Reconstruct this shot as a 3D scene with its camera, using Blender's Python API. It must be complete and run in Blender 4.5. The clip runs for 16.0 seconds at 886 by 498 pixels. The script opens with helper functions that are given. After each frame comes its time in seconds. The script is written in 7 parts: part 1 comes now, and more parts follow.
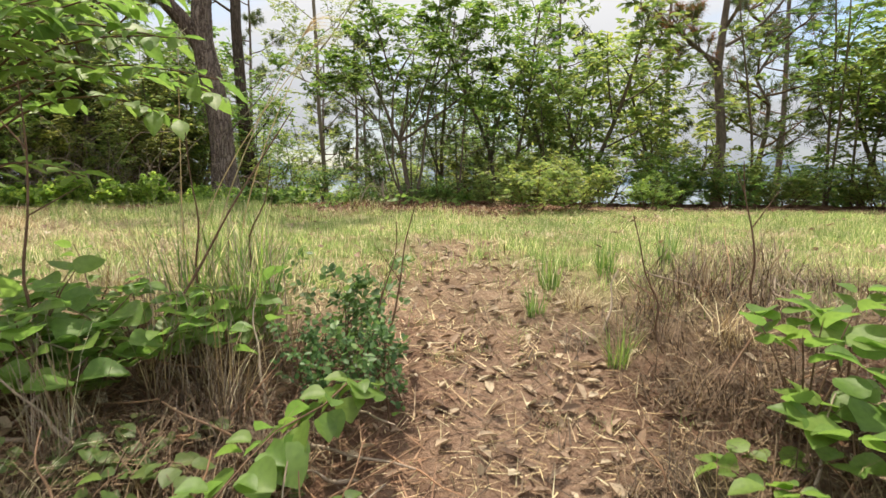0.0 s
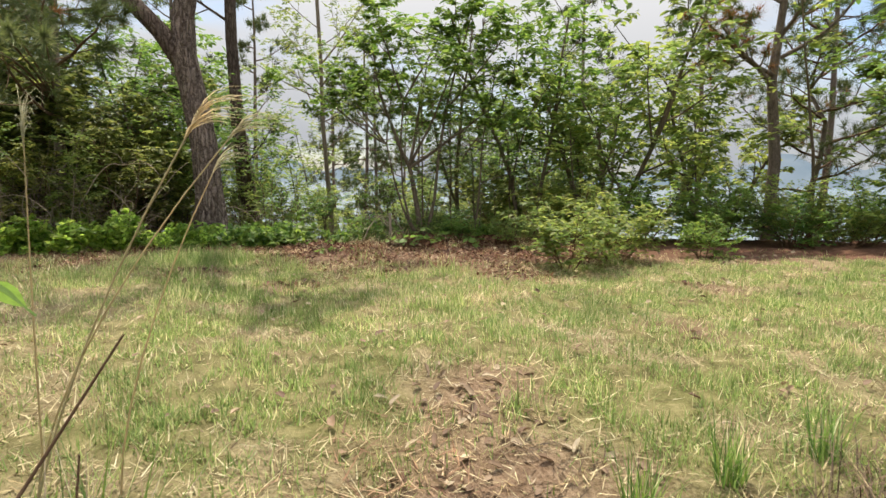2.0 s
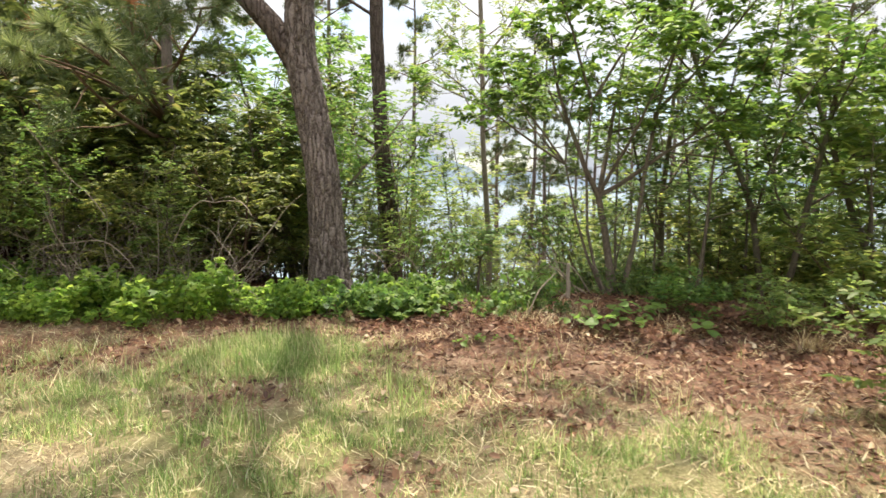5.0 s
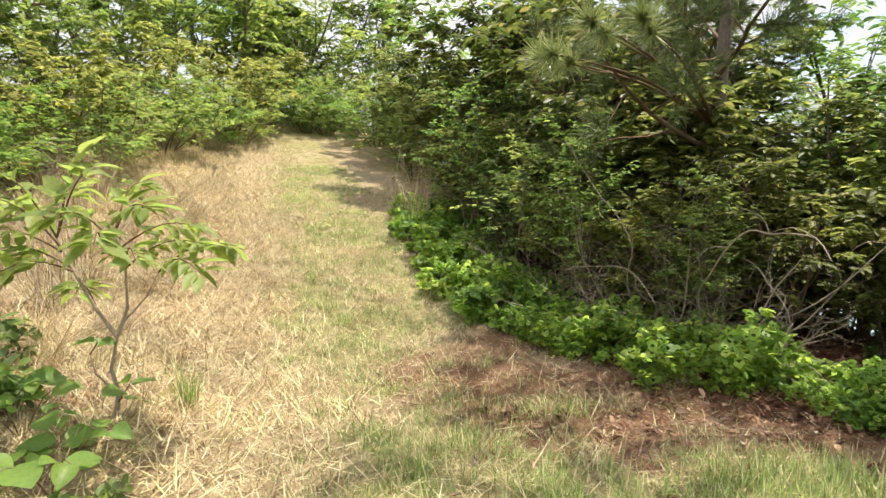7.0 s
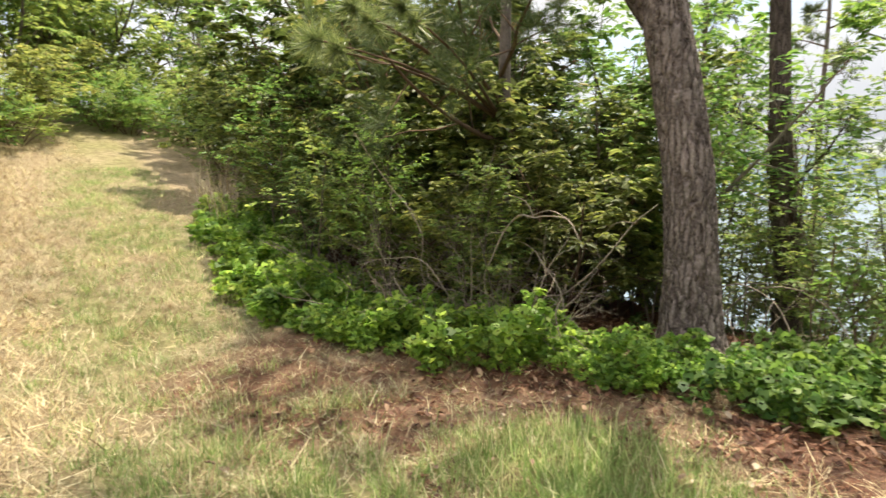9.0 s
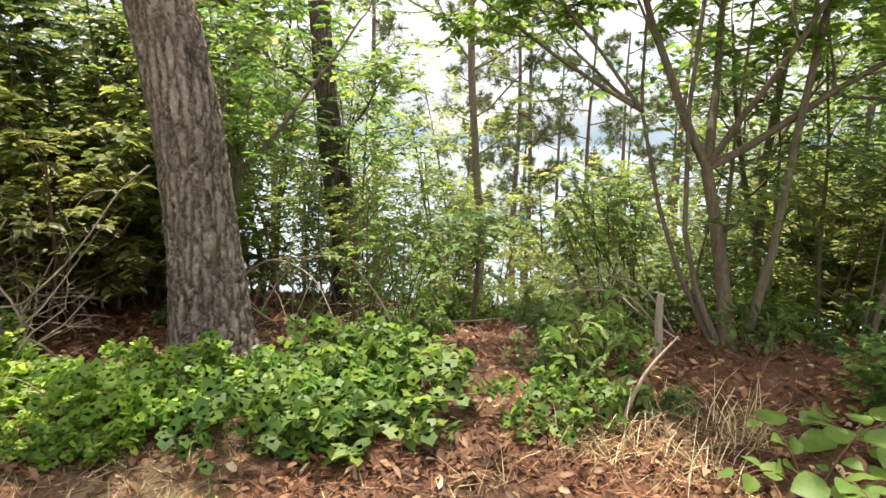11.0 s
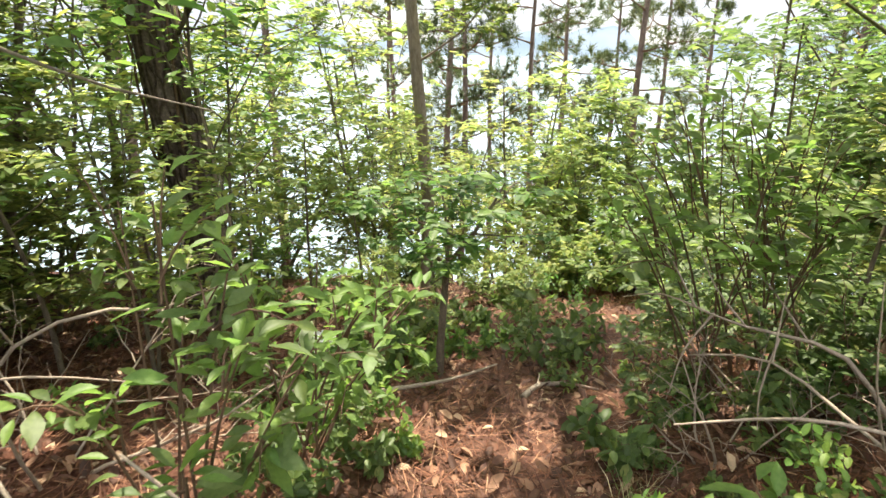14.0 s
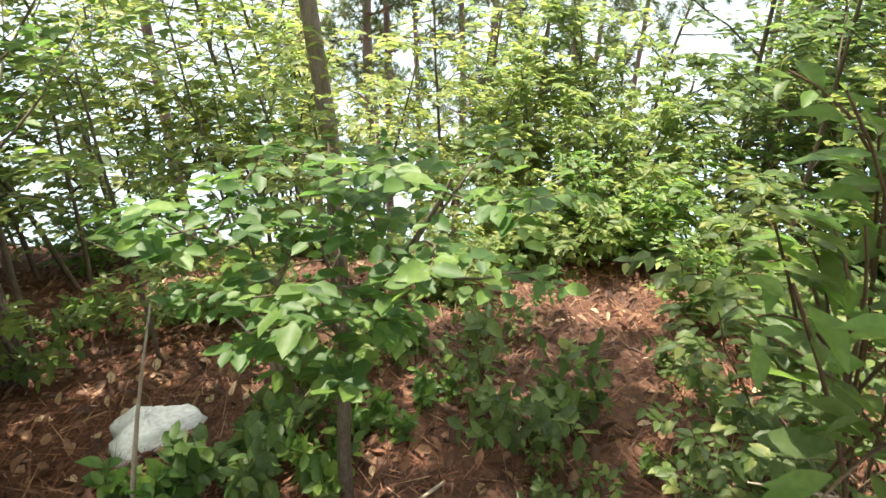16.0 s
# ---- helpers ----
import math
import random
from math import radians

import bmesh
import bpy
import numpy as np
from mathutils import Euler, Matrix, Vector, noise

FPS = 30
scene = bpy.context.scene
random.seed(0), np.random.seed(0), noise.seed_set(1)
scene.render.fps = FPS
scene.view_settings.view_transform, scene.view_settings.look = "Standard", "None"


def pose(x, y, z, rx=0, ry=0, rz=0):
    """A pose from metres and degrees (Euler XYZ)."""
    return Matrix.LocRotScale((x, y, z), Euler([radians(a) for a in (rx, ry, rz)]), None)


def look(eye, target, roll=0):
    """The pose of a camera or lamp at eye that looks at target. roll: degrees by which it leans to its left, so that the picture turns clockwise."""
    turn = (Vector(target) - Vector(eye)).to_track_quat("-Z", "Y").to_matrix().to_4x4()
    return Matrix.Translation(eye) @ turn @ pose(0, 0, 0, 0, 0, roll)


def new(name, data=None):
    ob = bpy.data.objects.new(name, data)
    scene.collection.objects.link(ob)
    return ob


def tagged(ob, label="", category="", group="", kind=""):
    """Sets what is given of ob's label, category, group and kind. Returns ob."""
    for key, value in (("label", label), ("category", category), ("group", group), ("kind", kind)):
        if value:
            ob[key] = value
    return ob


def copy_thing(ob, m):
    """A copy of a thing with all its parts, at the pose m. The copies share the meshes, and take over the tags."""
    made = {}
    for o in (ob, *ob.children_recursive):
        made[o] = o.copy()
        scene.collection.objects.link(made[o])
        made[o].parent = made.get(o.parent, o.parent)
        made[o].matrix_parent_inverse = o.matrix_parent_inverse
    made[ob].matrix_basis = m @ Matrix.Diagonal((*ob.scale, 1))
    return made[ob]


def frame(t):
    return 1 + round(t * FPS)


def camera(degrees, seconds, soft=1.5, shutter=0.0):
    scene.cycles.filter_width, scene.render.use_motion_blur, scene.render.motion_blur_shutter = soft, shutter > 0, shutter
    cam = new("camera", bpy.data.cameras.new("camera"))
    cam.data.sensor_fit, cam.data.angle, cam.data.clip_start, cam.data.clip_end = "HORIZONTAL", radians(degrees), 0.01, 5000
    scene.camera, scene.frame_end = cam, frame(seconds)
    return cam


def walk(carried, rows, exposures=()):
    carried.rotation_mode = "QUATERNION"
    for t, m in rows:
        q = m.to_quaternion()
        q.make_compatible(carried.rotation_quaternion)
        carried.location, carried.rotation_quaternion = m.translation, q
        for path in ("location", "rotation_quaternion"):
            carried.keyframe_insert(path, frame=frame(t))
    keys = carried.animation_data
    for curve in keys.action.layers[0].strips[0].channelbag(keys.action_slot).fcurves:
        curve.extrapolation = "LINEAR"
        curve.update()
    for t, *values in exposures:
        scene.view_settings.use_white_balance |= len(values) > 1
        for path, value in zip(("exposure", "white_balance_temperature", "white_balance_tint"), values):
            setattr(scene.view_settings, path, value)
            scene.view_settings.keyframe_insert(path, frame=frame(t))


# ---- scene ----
cam = camera(75.8, 16.0, soft=1.5, shutter=0.15)
PATH = [
    (0, (0.074, 0.164, 0.461), (0.122, 2.148, 0.216), 0.6),
    (0.5, (0.114, 0.521, 0.62), (0.141, 2.506, 0.375), 0.5),
    (1, (0.105, 0.823, 0.692), (0.117, 2.807, 0.444), 0.9),
    (1.5, (0.049, 1.142, 0.87), (0.054, 3.127, 0.629), 0.6),
    (2, (0.069, 1.496, 0.979), (0.07, 3.481, 0.732), 0.7),
    (2.5, (0.033, 1.838, 1.012), (-0.069, 3.82, 0.765), 1.0),
    (3, (-0.022, 2.189, 1.162), (-0.188, 4.167, 0.914), 0.7),
    (5.5, (-0.611, 4.679, 1.341), (-1.518, 6.446, 1.106), 0.3),
    (6, (-0.937, 4.998, 1.355), (-2.395, 6.348, 1.122), 0.0),
    (6.5, (-1.18, 5.283, 1.42), (-2.901, 6.274, 1.181), 0.1),
    (7, (-1.377, 5.366, 1.454), (-3.203, 6.146, 1.215), 0.4),
    (7.5, (-1.471, 5.412, 1.455), (-3.326, 6.121, 1.22), 0.2),
    (8, (-1.407, 5.523, 1.438), (-3.272, 6.207, 1.205), -0.2),
    (8.5, (-1.311, 5.675, 1.414), (-3.111, 6.515, 1.176), -0.6),
    (9, (-1.206, 5.837, 1.364), (-2.764, 7.07, 1.134), -0.7),
    (9.5, (-1.072, 5.968, 1.357), (-2.293, 7.537, 1.138), -0.6),
    (10, (-1.144, 6.304, 1.275), (-1.909, 8.141, 1.078), -0.7),
    (12.5, (-1.8, 8.53, 1.42), (-2.12, 10.4, 0.786), 0.3),
    (13, (-1.934, 8.931, 1.357), (-2.223, 10.799, 0.703), -0.1),
    (13.5, (-1.964, 9.367, 1.299), (-2.168, 11.245, 0.642), 0.1),
    (14, (-2.044, 9.82, 1.226), (-2.183, 11.703, 0.567), 0.2),
    (14.5, (-2.013, 10.229, 1.155), (-2.094, 12.115, 0.496), -0.3),
    (15, (-2.03, 10.587, 1.124), (-2.043, 12.377, 0.234), 0.6),
    (15.5, (-2.077, 10.95, 1.119), (-2.033, 12.728, 0.204), 0.8),
    (16, (-2.034, 11.309, 1.083), (-1.935, 13.081, 0.16), 0.8),
]
walk(cam, [(t, look(eye, target, roll)) for t, eye, target, roll in PATH], ((0, 0.66, 6900, 10), (1.5, 0.54, 6900, 10), (3, 0.62, 6800, 10), (5.5, 1.1, 6800, 10), (6.5, 1.1, 6800, 10), (8, 0.9, 6800, 10),
     (9.3, 1.1, 7000, 10), (10, 1.28, 7150, 9), (12.3, 1.43, 6900, 12), (13, 1.62, 6800, 12), (14, 1.7, 6800, 11), (16, 1.7, 6600, 10)))

# ---- light ----
SUN_AZ, SUN_EL = -21.0, 69.0          # degrees from +y towards +x, and above the horizon
sun_dir = Vector((math.sin(radians(SUN_AZ)) * math.cos(radians(SUN_EL)),
                  math.cos(radians(SUN_AZ)) * math.cos(radians(SUN_EL)), math.sin(radians(SUN_EL))))
sun = new("sun", bpy.data.lights.new("sun", "SUN"))
sun.data.energy, sun.data.angle, sun.data.color = 4.2, radians(0.6), (1.0, 0.92, 0.78)
sun.matrix_world = look((0, 0, 30), Vector((0, 0, 30)) - sun_dir)

world = bpy.data.worlds.new("sky")
scene.world = world
world.use_nodes = True
wt = world.node_tree
wt.nodes.clear()
w_out = wt.nodes.new("ShaderNodeOutputWorld")
w_bg = wt.nodes.new("ShaderNodeBackground")
w_sky = wt.nodes.new("ShaderNodeTexSky")
w_sky.sky_type, w_sky.sun_disc = "NISHITA", False
w_sky.sun_elevation, w_sky.sun_rotation = radians(SUN_EL), radians(SUN_AZ)
w_sky.dust_density = 1.0
w_map = wt.nodes.new("ShaderNodeMapping")
w_map.inputs["Scale"].default_value = (1.0, 1.0, 2.6)
w_co = wt.nodes.new("ShaderNodeTexCoord")
w_noise = wt.nodes.new("ShaderNodeTexNoise")
w_noise.inputs["Scale"].default_value, w_noise.inputs["Detail"].default_value = 2.4, 6.0
w_ramp = wt.nodes.new("ShaderNodeValToRGB")
w_ramp.color_ramp.elements[0].position, w_ramp.color_ramp.elements[1].position = 0.32, 0.5
w_mix = wt.nodes.new("ShaderNodeMixRGB")
w_rise = wt.nodes.new("ShaderNodeSeparateXYZ")        # cloud is brighter overhead than in the haze at the horizon
w_cloud = wt.nodes.new("ShaderNodeValToRGB")
w_cloud.color_ramp.elements[0].position, w_cloud.color_ramp.elements[1].position = 0.03, 0.8
w_cloud.color_ramp.elements[0].color, w_cloud.color_ramp.elements[1].color = (2.4, 2.6, 2.95, 1), (8.2, 8.2, 8.4, 1)
wt.links.new(w_co.outputs["Generated"], w_rise.inputs[0])
wt.links.new(w_rise.outputs["Z"], w_cloud.inputs["Fac"])
wt.links.new(w_cloud.outputs["Color"], w_mix.inputs["Color2"])
wt.links.new(w_co.outputs["Generated"], w_map.inputs["Vector"])
wt.links.new(w_map.outputs["Vector"], w_noise.inputs["Vector"])
wt.links.new(w_noise.outputs["Fac"], w_ramp.inputs["Fac"])
wt.links.new(w_ramp.outputs["Color"], w_mix.inputs["Fac"])
wt.links.new(w_sky.outputs["Color"], w_mix.inputs["Color1"])
wt.links.new(w_mix.outputs["Color"], w_bg.inputs["Color"])
wt.links.new(w_bg.outputs["Background"], w_out.inputs["Surface"])
w_bg.inputs["Strength"].default_value = 0.13


# ---- materials ----
def material(name):
    m = bpy.data.materials.new(name)
    m.use_nodes = True
    nt = m.node_tree
    nt.nodes.clear()
    out = nt.nodes.new("ShaderNodeOutputMaterial")
    return m, nt, out


def node(nt, kind, **inputs):
    n = nt.nodes.new(kind)
    for key, value in inputs.items():
        n.inputs[key.replace("_", " ")].default_value = value
    return n


def ramp(nt, source, stops):
    r = nt.nodes.new("ShaderNodeValToRGB")
    el = r.color_ramp.elements
    while len(el) < len(stops):
        el.new(0.5)
    for e, (pos, col) in zip(el, stops):
        e.position, e.color = pos, (*col, 1)
    nt.links.new(source, r.inputs["Fac"])
    return r.outputs["Color"]


def mixed(nt, fac, a, b, blend="MIX"):
    n = nt.nodes.new("ShaderNodeMixRGB")
    n.blend_type = blend
    for sock, value in (("Fac", fac), ("Color1", a), ("Color2", b)):
        if isinstance(value, (int, float)):
            n.inputs[sock].default_value = value
        elif isinstance(value, tuple):
            n.inputs[sock].default_value = (*value, 1)
        else:
            nt.links.new(value, n.inputs[sock])
    return n.outputs["Color"]


def leaf_material(name, stops, through_it=0.42, rough=0.5, dry=0.0, tint=1.35):
    """Thin leaf: each leaf and each plant its own shade, light passes through."""
    m, nt, out = material(name)
    geo, info = nt.nodes.new("ShaderNodeNewGeometry"), nt.nodes.new("ShaderNodeObjectInfo")
    co = nt.nodes.new("ShaderNodeTexCoord")
    base = ramp(nt, geo.outputs["Random Per Island"], stops)
    big = node(nt, "ShaderNodeTexNoise", Scale=1.3, Detail=2.0)
    nt.links.new(co.outputs["Object"], big.inputs["Vector"])
    shade = ramp(nt, big.outputs["Fac"], [(0.3, (0.72, 0.74, 0.7)), (0.7, (1.22, 1.2, 1.1))])
    col = mixed(nt, 1.0, base, shade, "MULTIPLY")
    own = ramp(nt, info.outputs["Random"], [(0.0, (0.85, 0.92, 0.9)), (1.0, (1.15, 1.06, 0.95))])
    col = mixed(nt, 1.0, col, own, "MULTIPLY")
    spots = node(nt, "ShaderNodeTexNoise", Scale=60.0, Detail=3.0)
    nt.links.new(co.outputs["Object"], spots.inputs["Vector"])
    blot = ramp(nt, spots.outputs["Fac"], [(0.35, (0.86, 0.88, 0.84)), (0.65, (1.08, 1.06, 1.0))])
    col = mixed(nt, 1.0, col, blot, "MULTIPLY")
    p = node(nt, "ShaderNodeBsdfPrincipled", Roughness=rough)
    p.inputs["Specular IOR Level"].default_value = 0.45
    tr = nt.nodes.new("ShaderNodeBsdfTranslucent")
    tcol = mixed(nt, 1.0, col, (tint, tint * 1.0, tint * 0.95), "MULTIPLY")
    nt.links.new(col, p.inputs["Base Color"])
    nt.links.new(tcol, tr.inputs["Color"])
    ms = nt.nodes.new("ShaderNodeMixShader")
    ms.inputs["Fac"].default_value = through_it
    nt.links.new(p.outputs[0], ms.inputs[1])
    nt.links.new(tr.outputs[0], ms.inputs[2])
    nt.links.new(ms.outputs[0], out.inputs["Surface"])
    return m


def bark_material(name, dark, light, scale=(14, 14, 3.0), bump=0.5, moss=None):
    m, nt, out = material(name)
    co = nt.nodes.new("ShaderNodeTexCoord")
    mp = nt.nodes.new("ShaderNodeMapping")
    mp.inputs["Scale"].default_value = scale
    nt.links.new(co.outputs["Object"], mp.inputs["Vector"])
    n1 = node(nt, "ShaderNodeTexNoise", Scale=1.6, Detail=8.0, Roughness=0.65)
    n2 = node(nt, "ShaderNodeTexNoise", Scale=9.0, Detail=4.0)
    nt.links.new(mp.outputs[0], n1.inputs["Vector"])
    nt.links.new(mp.outputs[0], n2.inputs["Vector"])
    col = ramp(nt, n1.outputs["Fac"], [(0.3, dark), (0.52, tuple((a + b) / 2 for a, b in zip(dark, light))), (0.72, light)])
    col = mixed(nt, 0.35, col, ramp(nt, n2.outputs["Fac"], [(0.3, dark), (0.7, light)]))
    if moss:
        n3 = node(nt, "ShaderNodeTexNoise", Scale=1.1, Detail=5.0)
        nt.links.new(co.outputs["Object"], n3.inputs["Vector"])
        col = mixed(nt, ramp(nt, n3.outputs["Fac"], [(0.5, (0, 0, 0)), (0.66, (0.6, 0.6, 0.6))]), col, moss)
    p = node(nt, "ShaderNodeBsdfPrincipled", Roughness=0.9)
    p.inputs["Specular IOR Level"].default_value = 0.2
    b = node(nt, "ShaderNodeBump", Strength=bump, Distance=0.01)
    nt.links.new(n1.outputs["Fac"], b.inputs["Height"])
    nt.links.new(b.outputs[0], p.inputs["Normal"])
    nt.links.new(col, p.inputs["Base Color"])
    nt.links.new(p.outputs[0], out.inputs["Surface"])
    return m


GREEN = leaf_material("leaf_green", [(0.0, (0.07, 0.115, 0.042)), (0.5, (0.12, 0.185, 0.066)), (0.85, (0.17, 0.24, 0.08)), (1.0, (0.26, 0.29, 0.095))], 0.54, tint=1.5)
DARK = leaf_material("leaf_dark", [(0.0, (0.042, 0.068, 0.023)), (0.55, (0.088, 0.13, 0.04)), (0.9, (0.17, 0.21, 0.065)), (1.0, (0.3, 0.26, 0.11))], 0.42)
OLIVE = leaf_material("leaf_olive", [(0.0, (0.08, 0.11, 0.038)), (0.5, (0.19, 0.225, 0.075)), (0.9, (0.31, 0.33, 0.115)), (1.0, (0.36, 0.34, 0.13))], 0.58, tint=1.6)
YELLOW = leaf_material("leaf_yellow_green", [(0.0, (0.125, 0.195, 0.065)), (0.5, (0.205, 0.28, 0.09)), (1.0, (0.33, 0.36, 0.11))], 0.58, tint=1.55)
THICKET = leaf_material("leaf_thicket", [(0.0, (0.06, 0.085, 0.028)), (0.5, (0.135, 0.17, 0.055)), (0.88, (0.25, 0.28, 0.085)), (1.0, (0.34, 0.31, 0.13))], 0.5, tint=1.5)
BRIGHT = leaf_material("leaf_bright_green", [(0.0, (0.08, 0.165, 0.05)), (0.5, (0.145, 0.255, 0.068)), (1.0, (0.25, 0.36, 0.085))], 0.53, tint=1.45)
BRAMBLE = leaf_material("leaf_bramble", [(0.0, (0.125, 0.235, 0.055)), (0.5, (0.235, 0.37, 0.088)), (1.0, (0.4, 0.52, 0.13))], 0.59, tint=1.65)
BLUISH = leaf_material("leaf_blue_green", [(0.0, (0.07, 0.14, 0.06)), (0.6, (0.12, 0.22, 0.085)), (1.0, (0.19, 0.3, 0.1))], 0.4)
NEEDLE = leaf_material("pine_needle", [(0.0, (0.05, 0.085, 0.03)), (0.6, (0.09, 0.13, 0.045)), (1.0, (0.18, 0.2, 0.08))], 0.25, 0.45)
FRESH_NEEDLE = leaf_material("fresh_needle", [(0.0, (0.12, 0.17, 0.07)), (0.6, (0.24, 0.3, 0.13)), (1.0, (0.42, 0.46, 0.24))], 0.3, 0.4)
RUST = leaf_material("dead_needle", [(0.0, (0.2, 0.08, 0.04)), (1.0, (0.42, 0.2, 0.1))], 0.25, 0.7)
GRASS = leaf_material("grass_blade", [(0.0, (0.11, 0.17, 0.05)), (0.4, (0.22, 0.34, 0.13)), (0.78, (0.39, 0.48, 0.24)), (0.92, (0.62, 0.6, 0.42)), (1.0, (0.82, 0.78, 0.64))], 0.55, 0.5)
STRAW = leaf_material("straw", [(0.0, (0.15, 0.095, 0.06)), (0.35, (0.4, 0.295, 0.19)), (0.75, (0.63, 0.53, 0.375)), (1.0, (0.82, 0.74, 0.59))], 0.2, 0.65, tint=1.1)
PLUME = leaf_material("seed_plume", [(0.0, (0.5, 0.43, 0.34)), (1.0, (0.74, 0.68, 0.58))], 0.4, 0.6, tint=1.1)
LITTER_NEEDLE = leaf_material("fallen_needle", [(0.0, (0.05, 0.017, 0.01)), (0.5, (0.13, 0.046, 0.027)), (0.9, (0.25, 0.11, 0.068)), (1.0, (0.42, 0.26, 0.185))], 0.1, 0.7, tint=1.1)
DEAD_STALK = leaf_material("dry_stalk", [(0.0, (0.11, 0.052, 0.038)), (0.5, (0.28, 0.165, 0.12)), (0.9, (0.42, 0.285, 0.215)), (1.0, (0.56, 0.44, 0.35))], 0.1, 0.7, tint=1.1)
BROWN_STALK = leaf_material("brown_stalk", [(0.0, (0.055, 0.035, 0.026)), (0.5, (0.13, 0.085, 0.06)), (0.9, (0.24, 0.165, 0.12)), (1.0, (0.4, 0.3, 0.22))], 0.1, 0.7, tint=1.1)
TAN_LEAF = leaf_material("tan_leaf", [(0.0, (0.16, 0.09, 0.07)), (0.5, (0.34, 0.22, 0.17)), (1.0, (0.62, 0.49, 0.41))], 0.15, 0.7, tint=1.1)
DEAD_LEAF = leaf_material("fallen_leaf", [(0.0, (0.055, 0.024, 0.017)), (0.5, (0.145, 0.063, 0.042)), (0.88, (0.31, 0.17, 0.12)), (1.0, (0.55, 0.4, 0.31))], 0.15, 0.7, tint=1.1)
PINE_BARK = bark_material("pine_bark", (0.045, 0.032, 0.027), (0.29, 0.235, 0.205), (9, 9, 3.4), 0.9)
BARK = bark_material("grey_brown_bark", (0.05, 0.038, 0.028), (0.24, 0.19, 0.14), (30, 30, 8), 0.5, (0.1, 0.12, 0.06))
TWIG = bark_material("brown_twig", (0.07, 0.04, 0.025), (0.2, 0.13, 0.085), (40, 40, 12), 0.3)
PALE_BARK = bark_material("pale_bark", (0.12, 0.09, 0.07), (0.36, 0.3, 0.25), (30, 30, 8), 0.5)
DEADWOOD = bark_material("dry_grey_wood", (0.2, 0.15, 0.11), (0.48, 0.4, 0.32), (40, 40, 10), 0.4)

# thick pine bark: pale flat plates, dark brown furrows between them
PLATE_BARK, nt, out = material("plated_pine_bark")
co = nt.nodes.new("ShaderNodeTexCoord")
pl = nt.nodes.new("ShaderNodeAttribute")
pl.attribute_name = "plate"
n1 = node(nt, "ShaderNodeTexNoise", Scale=48.0, Detail=7.0, Roughness=0.7)
n2 = node(nt, "ShaderNodeTexNoise", Scale=3.0, Detail=4.0)
for n in (n1, n2):
    nt.links.new(co.outputs["Object"], n.inputs["Vector"])
mp = nt.nodes.new("ShaderNodeMapping")
mp.inputs["Scale"].default_value = (19.0, 19.0, 3.9)
warp = node(nt, "ShaderNodeTexNoise", Scale=7.0, Detail=5.0, Roughness=0.65)
nt.links.new(co.outputs["Object"], warp.inputs["Vector"])
shift = nt.nodes.new("ShaderNodeVectorMath")
shift.operation = "MULTIPLY_ADD"
shift.inputs[1].default_value, shift.inputs[2].default_value = (0.045, 0.045, 0.07), (-0.022, -0.022, -0.035)
nt.links.new(warp.outputs["Color"], shift.inputs[0])
moved = nt.nodes.new("ShaderNodeVectorMath")
nt.links.new(co.outputs["Object"], moved.inputs[0])
nt.links.new(shift.outputs[0], moved.inputs[1])
nt.links.new(moved.outputs[0], mp.inputs["Vector"])
vor = node(nt, "ShaderNodeTexVoronoi", Scale=1.0)
vor.feature = "DISTANCE_TO_EDGE"
nt.links.new(mp.outputs[0], vor.inputs["Vector"])
col = ramp(nt, vor.outputs["Distance"], [(0.0, (0.022, 0.016, 0.014)), (0.07, (0.075, 0.058, 0.051)), (0.16, (0.19, 0.158, 0.145)), (0.6, (0.27, 0.228, 0.212))])
col = mixed(nt, 0.46, col, ramp(nt, n1.outputs["Fac"], [(0.3, (0.06, 0.044, 0.037)), (0.5, (0.22, 0.18, 0.162)), (0.7, (0.48, 0.42, 0.39))]))
col = mixed(nt, 1.0, col, ramp(nt, pl.outputs["Fac"], [(0.0, (0.62, 0.58, 0.55)), (0.6, (1.05, 1.04, 1.03))]), "MULTIPLY")
col = mixed(nt, 1.0, col, ramp(nt, n2.outputs["Fac"], [(0.3, (0.75, 0.73, 0.71)), (0.7, (1.2, 1.17, 1.15))]), "MULTIPLY")
p = node(nt, "ShaderNodeBsdfPrincipled", Roughness=0.92)
p.inputs["Specular IOR Level"].default_value = 0.15
furrow = nt.nodes.new("ShaderNodeMath")
furrow.operation = "MULTIPLY_ADD"
furrow.inputs[1].default_value = 0.25
nt.links.new(n1.outputs["Fac"], furrow.inputs[0])
nt.links.new(ramp(nt, vor.outputs["Distance"], [(0.0, (0, 0, 0)), (0.22, (1, 1, 1))]), furrow.inputs[2])
bmp = node(nt, "ShaderNodeBump", Strength=0.9, Distance=0.02)
nt.links.new(furrow.outputs[0], bmp.inputs["Height"])
nt.links.new(bmp.outputs[0], p.inputs["Normal"])
nt.links.new(col, p.inputs["Base Color"])
nt.links.new(p.outputs[0], out.inputs["Surface"])

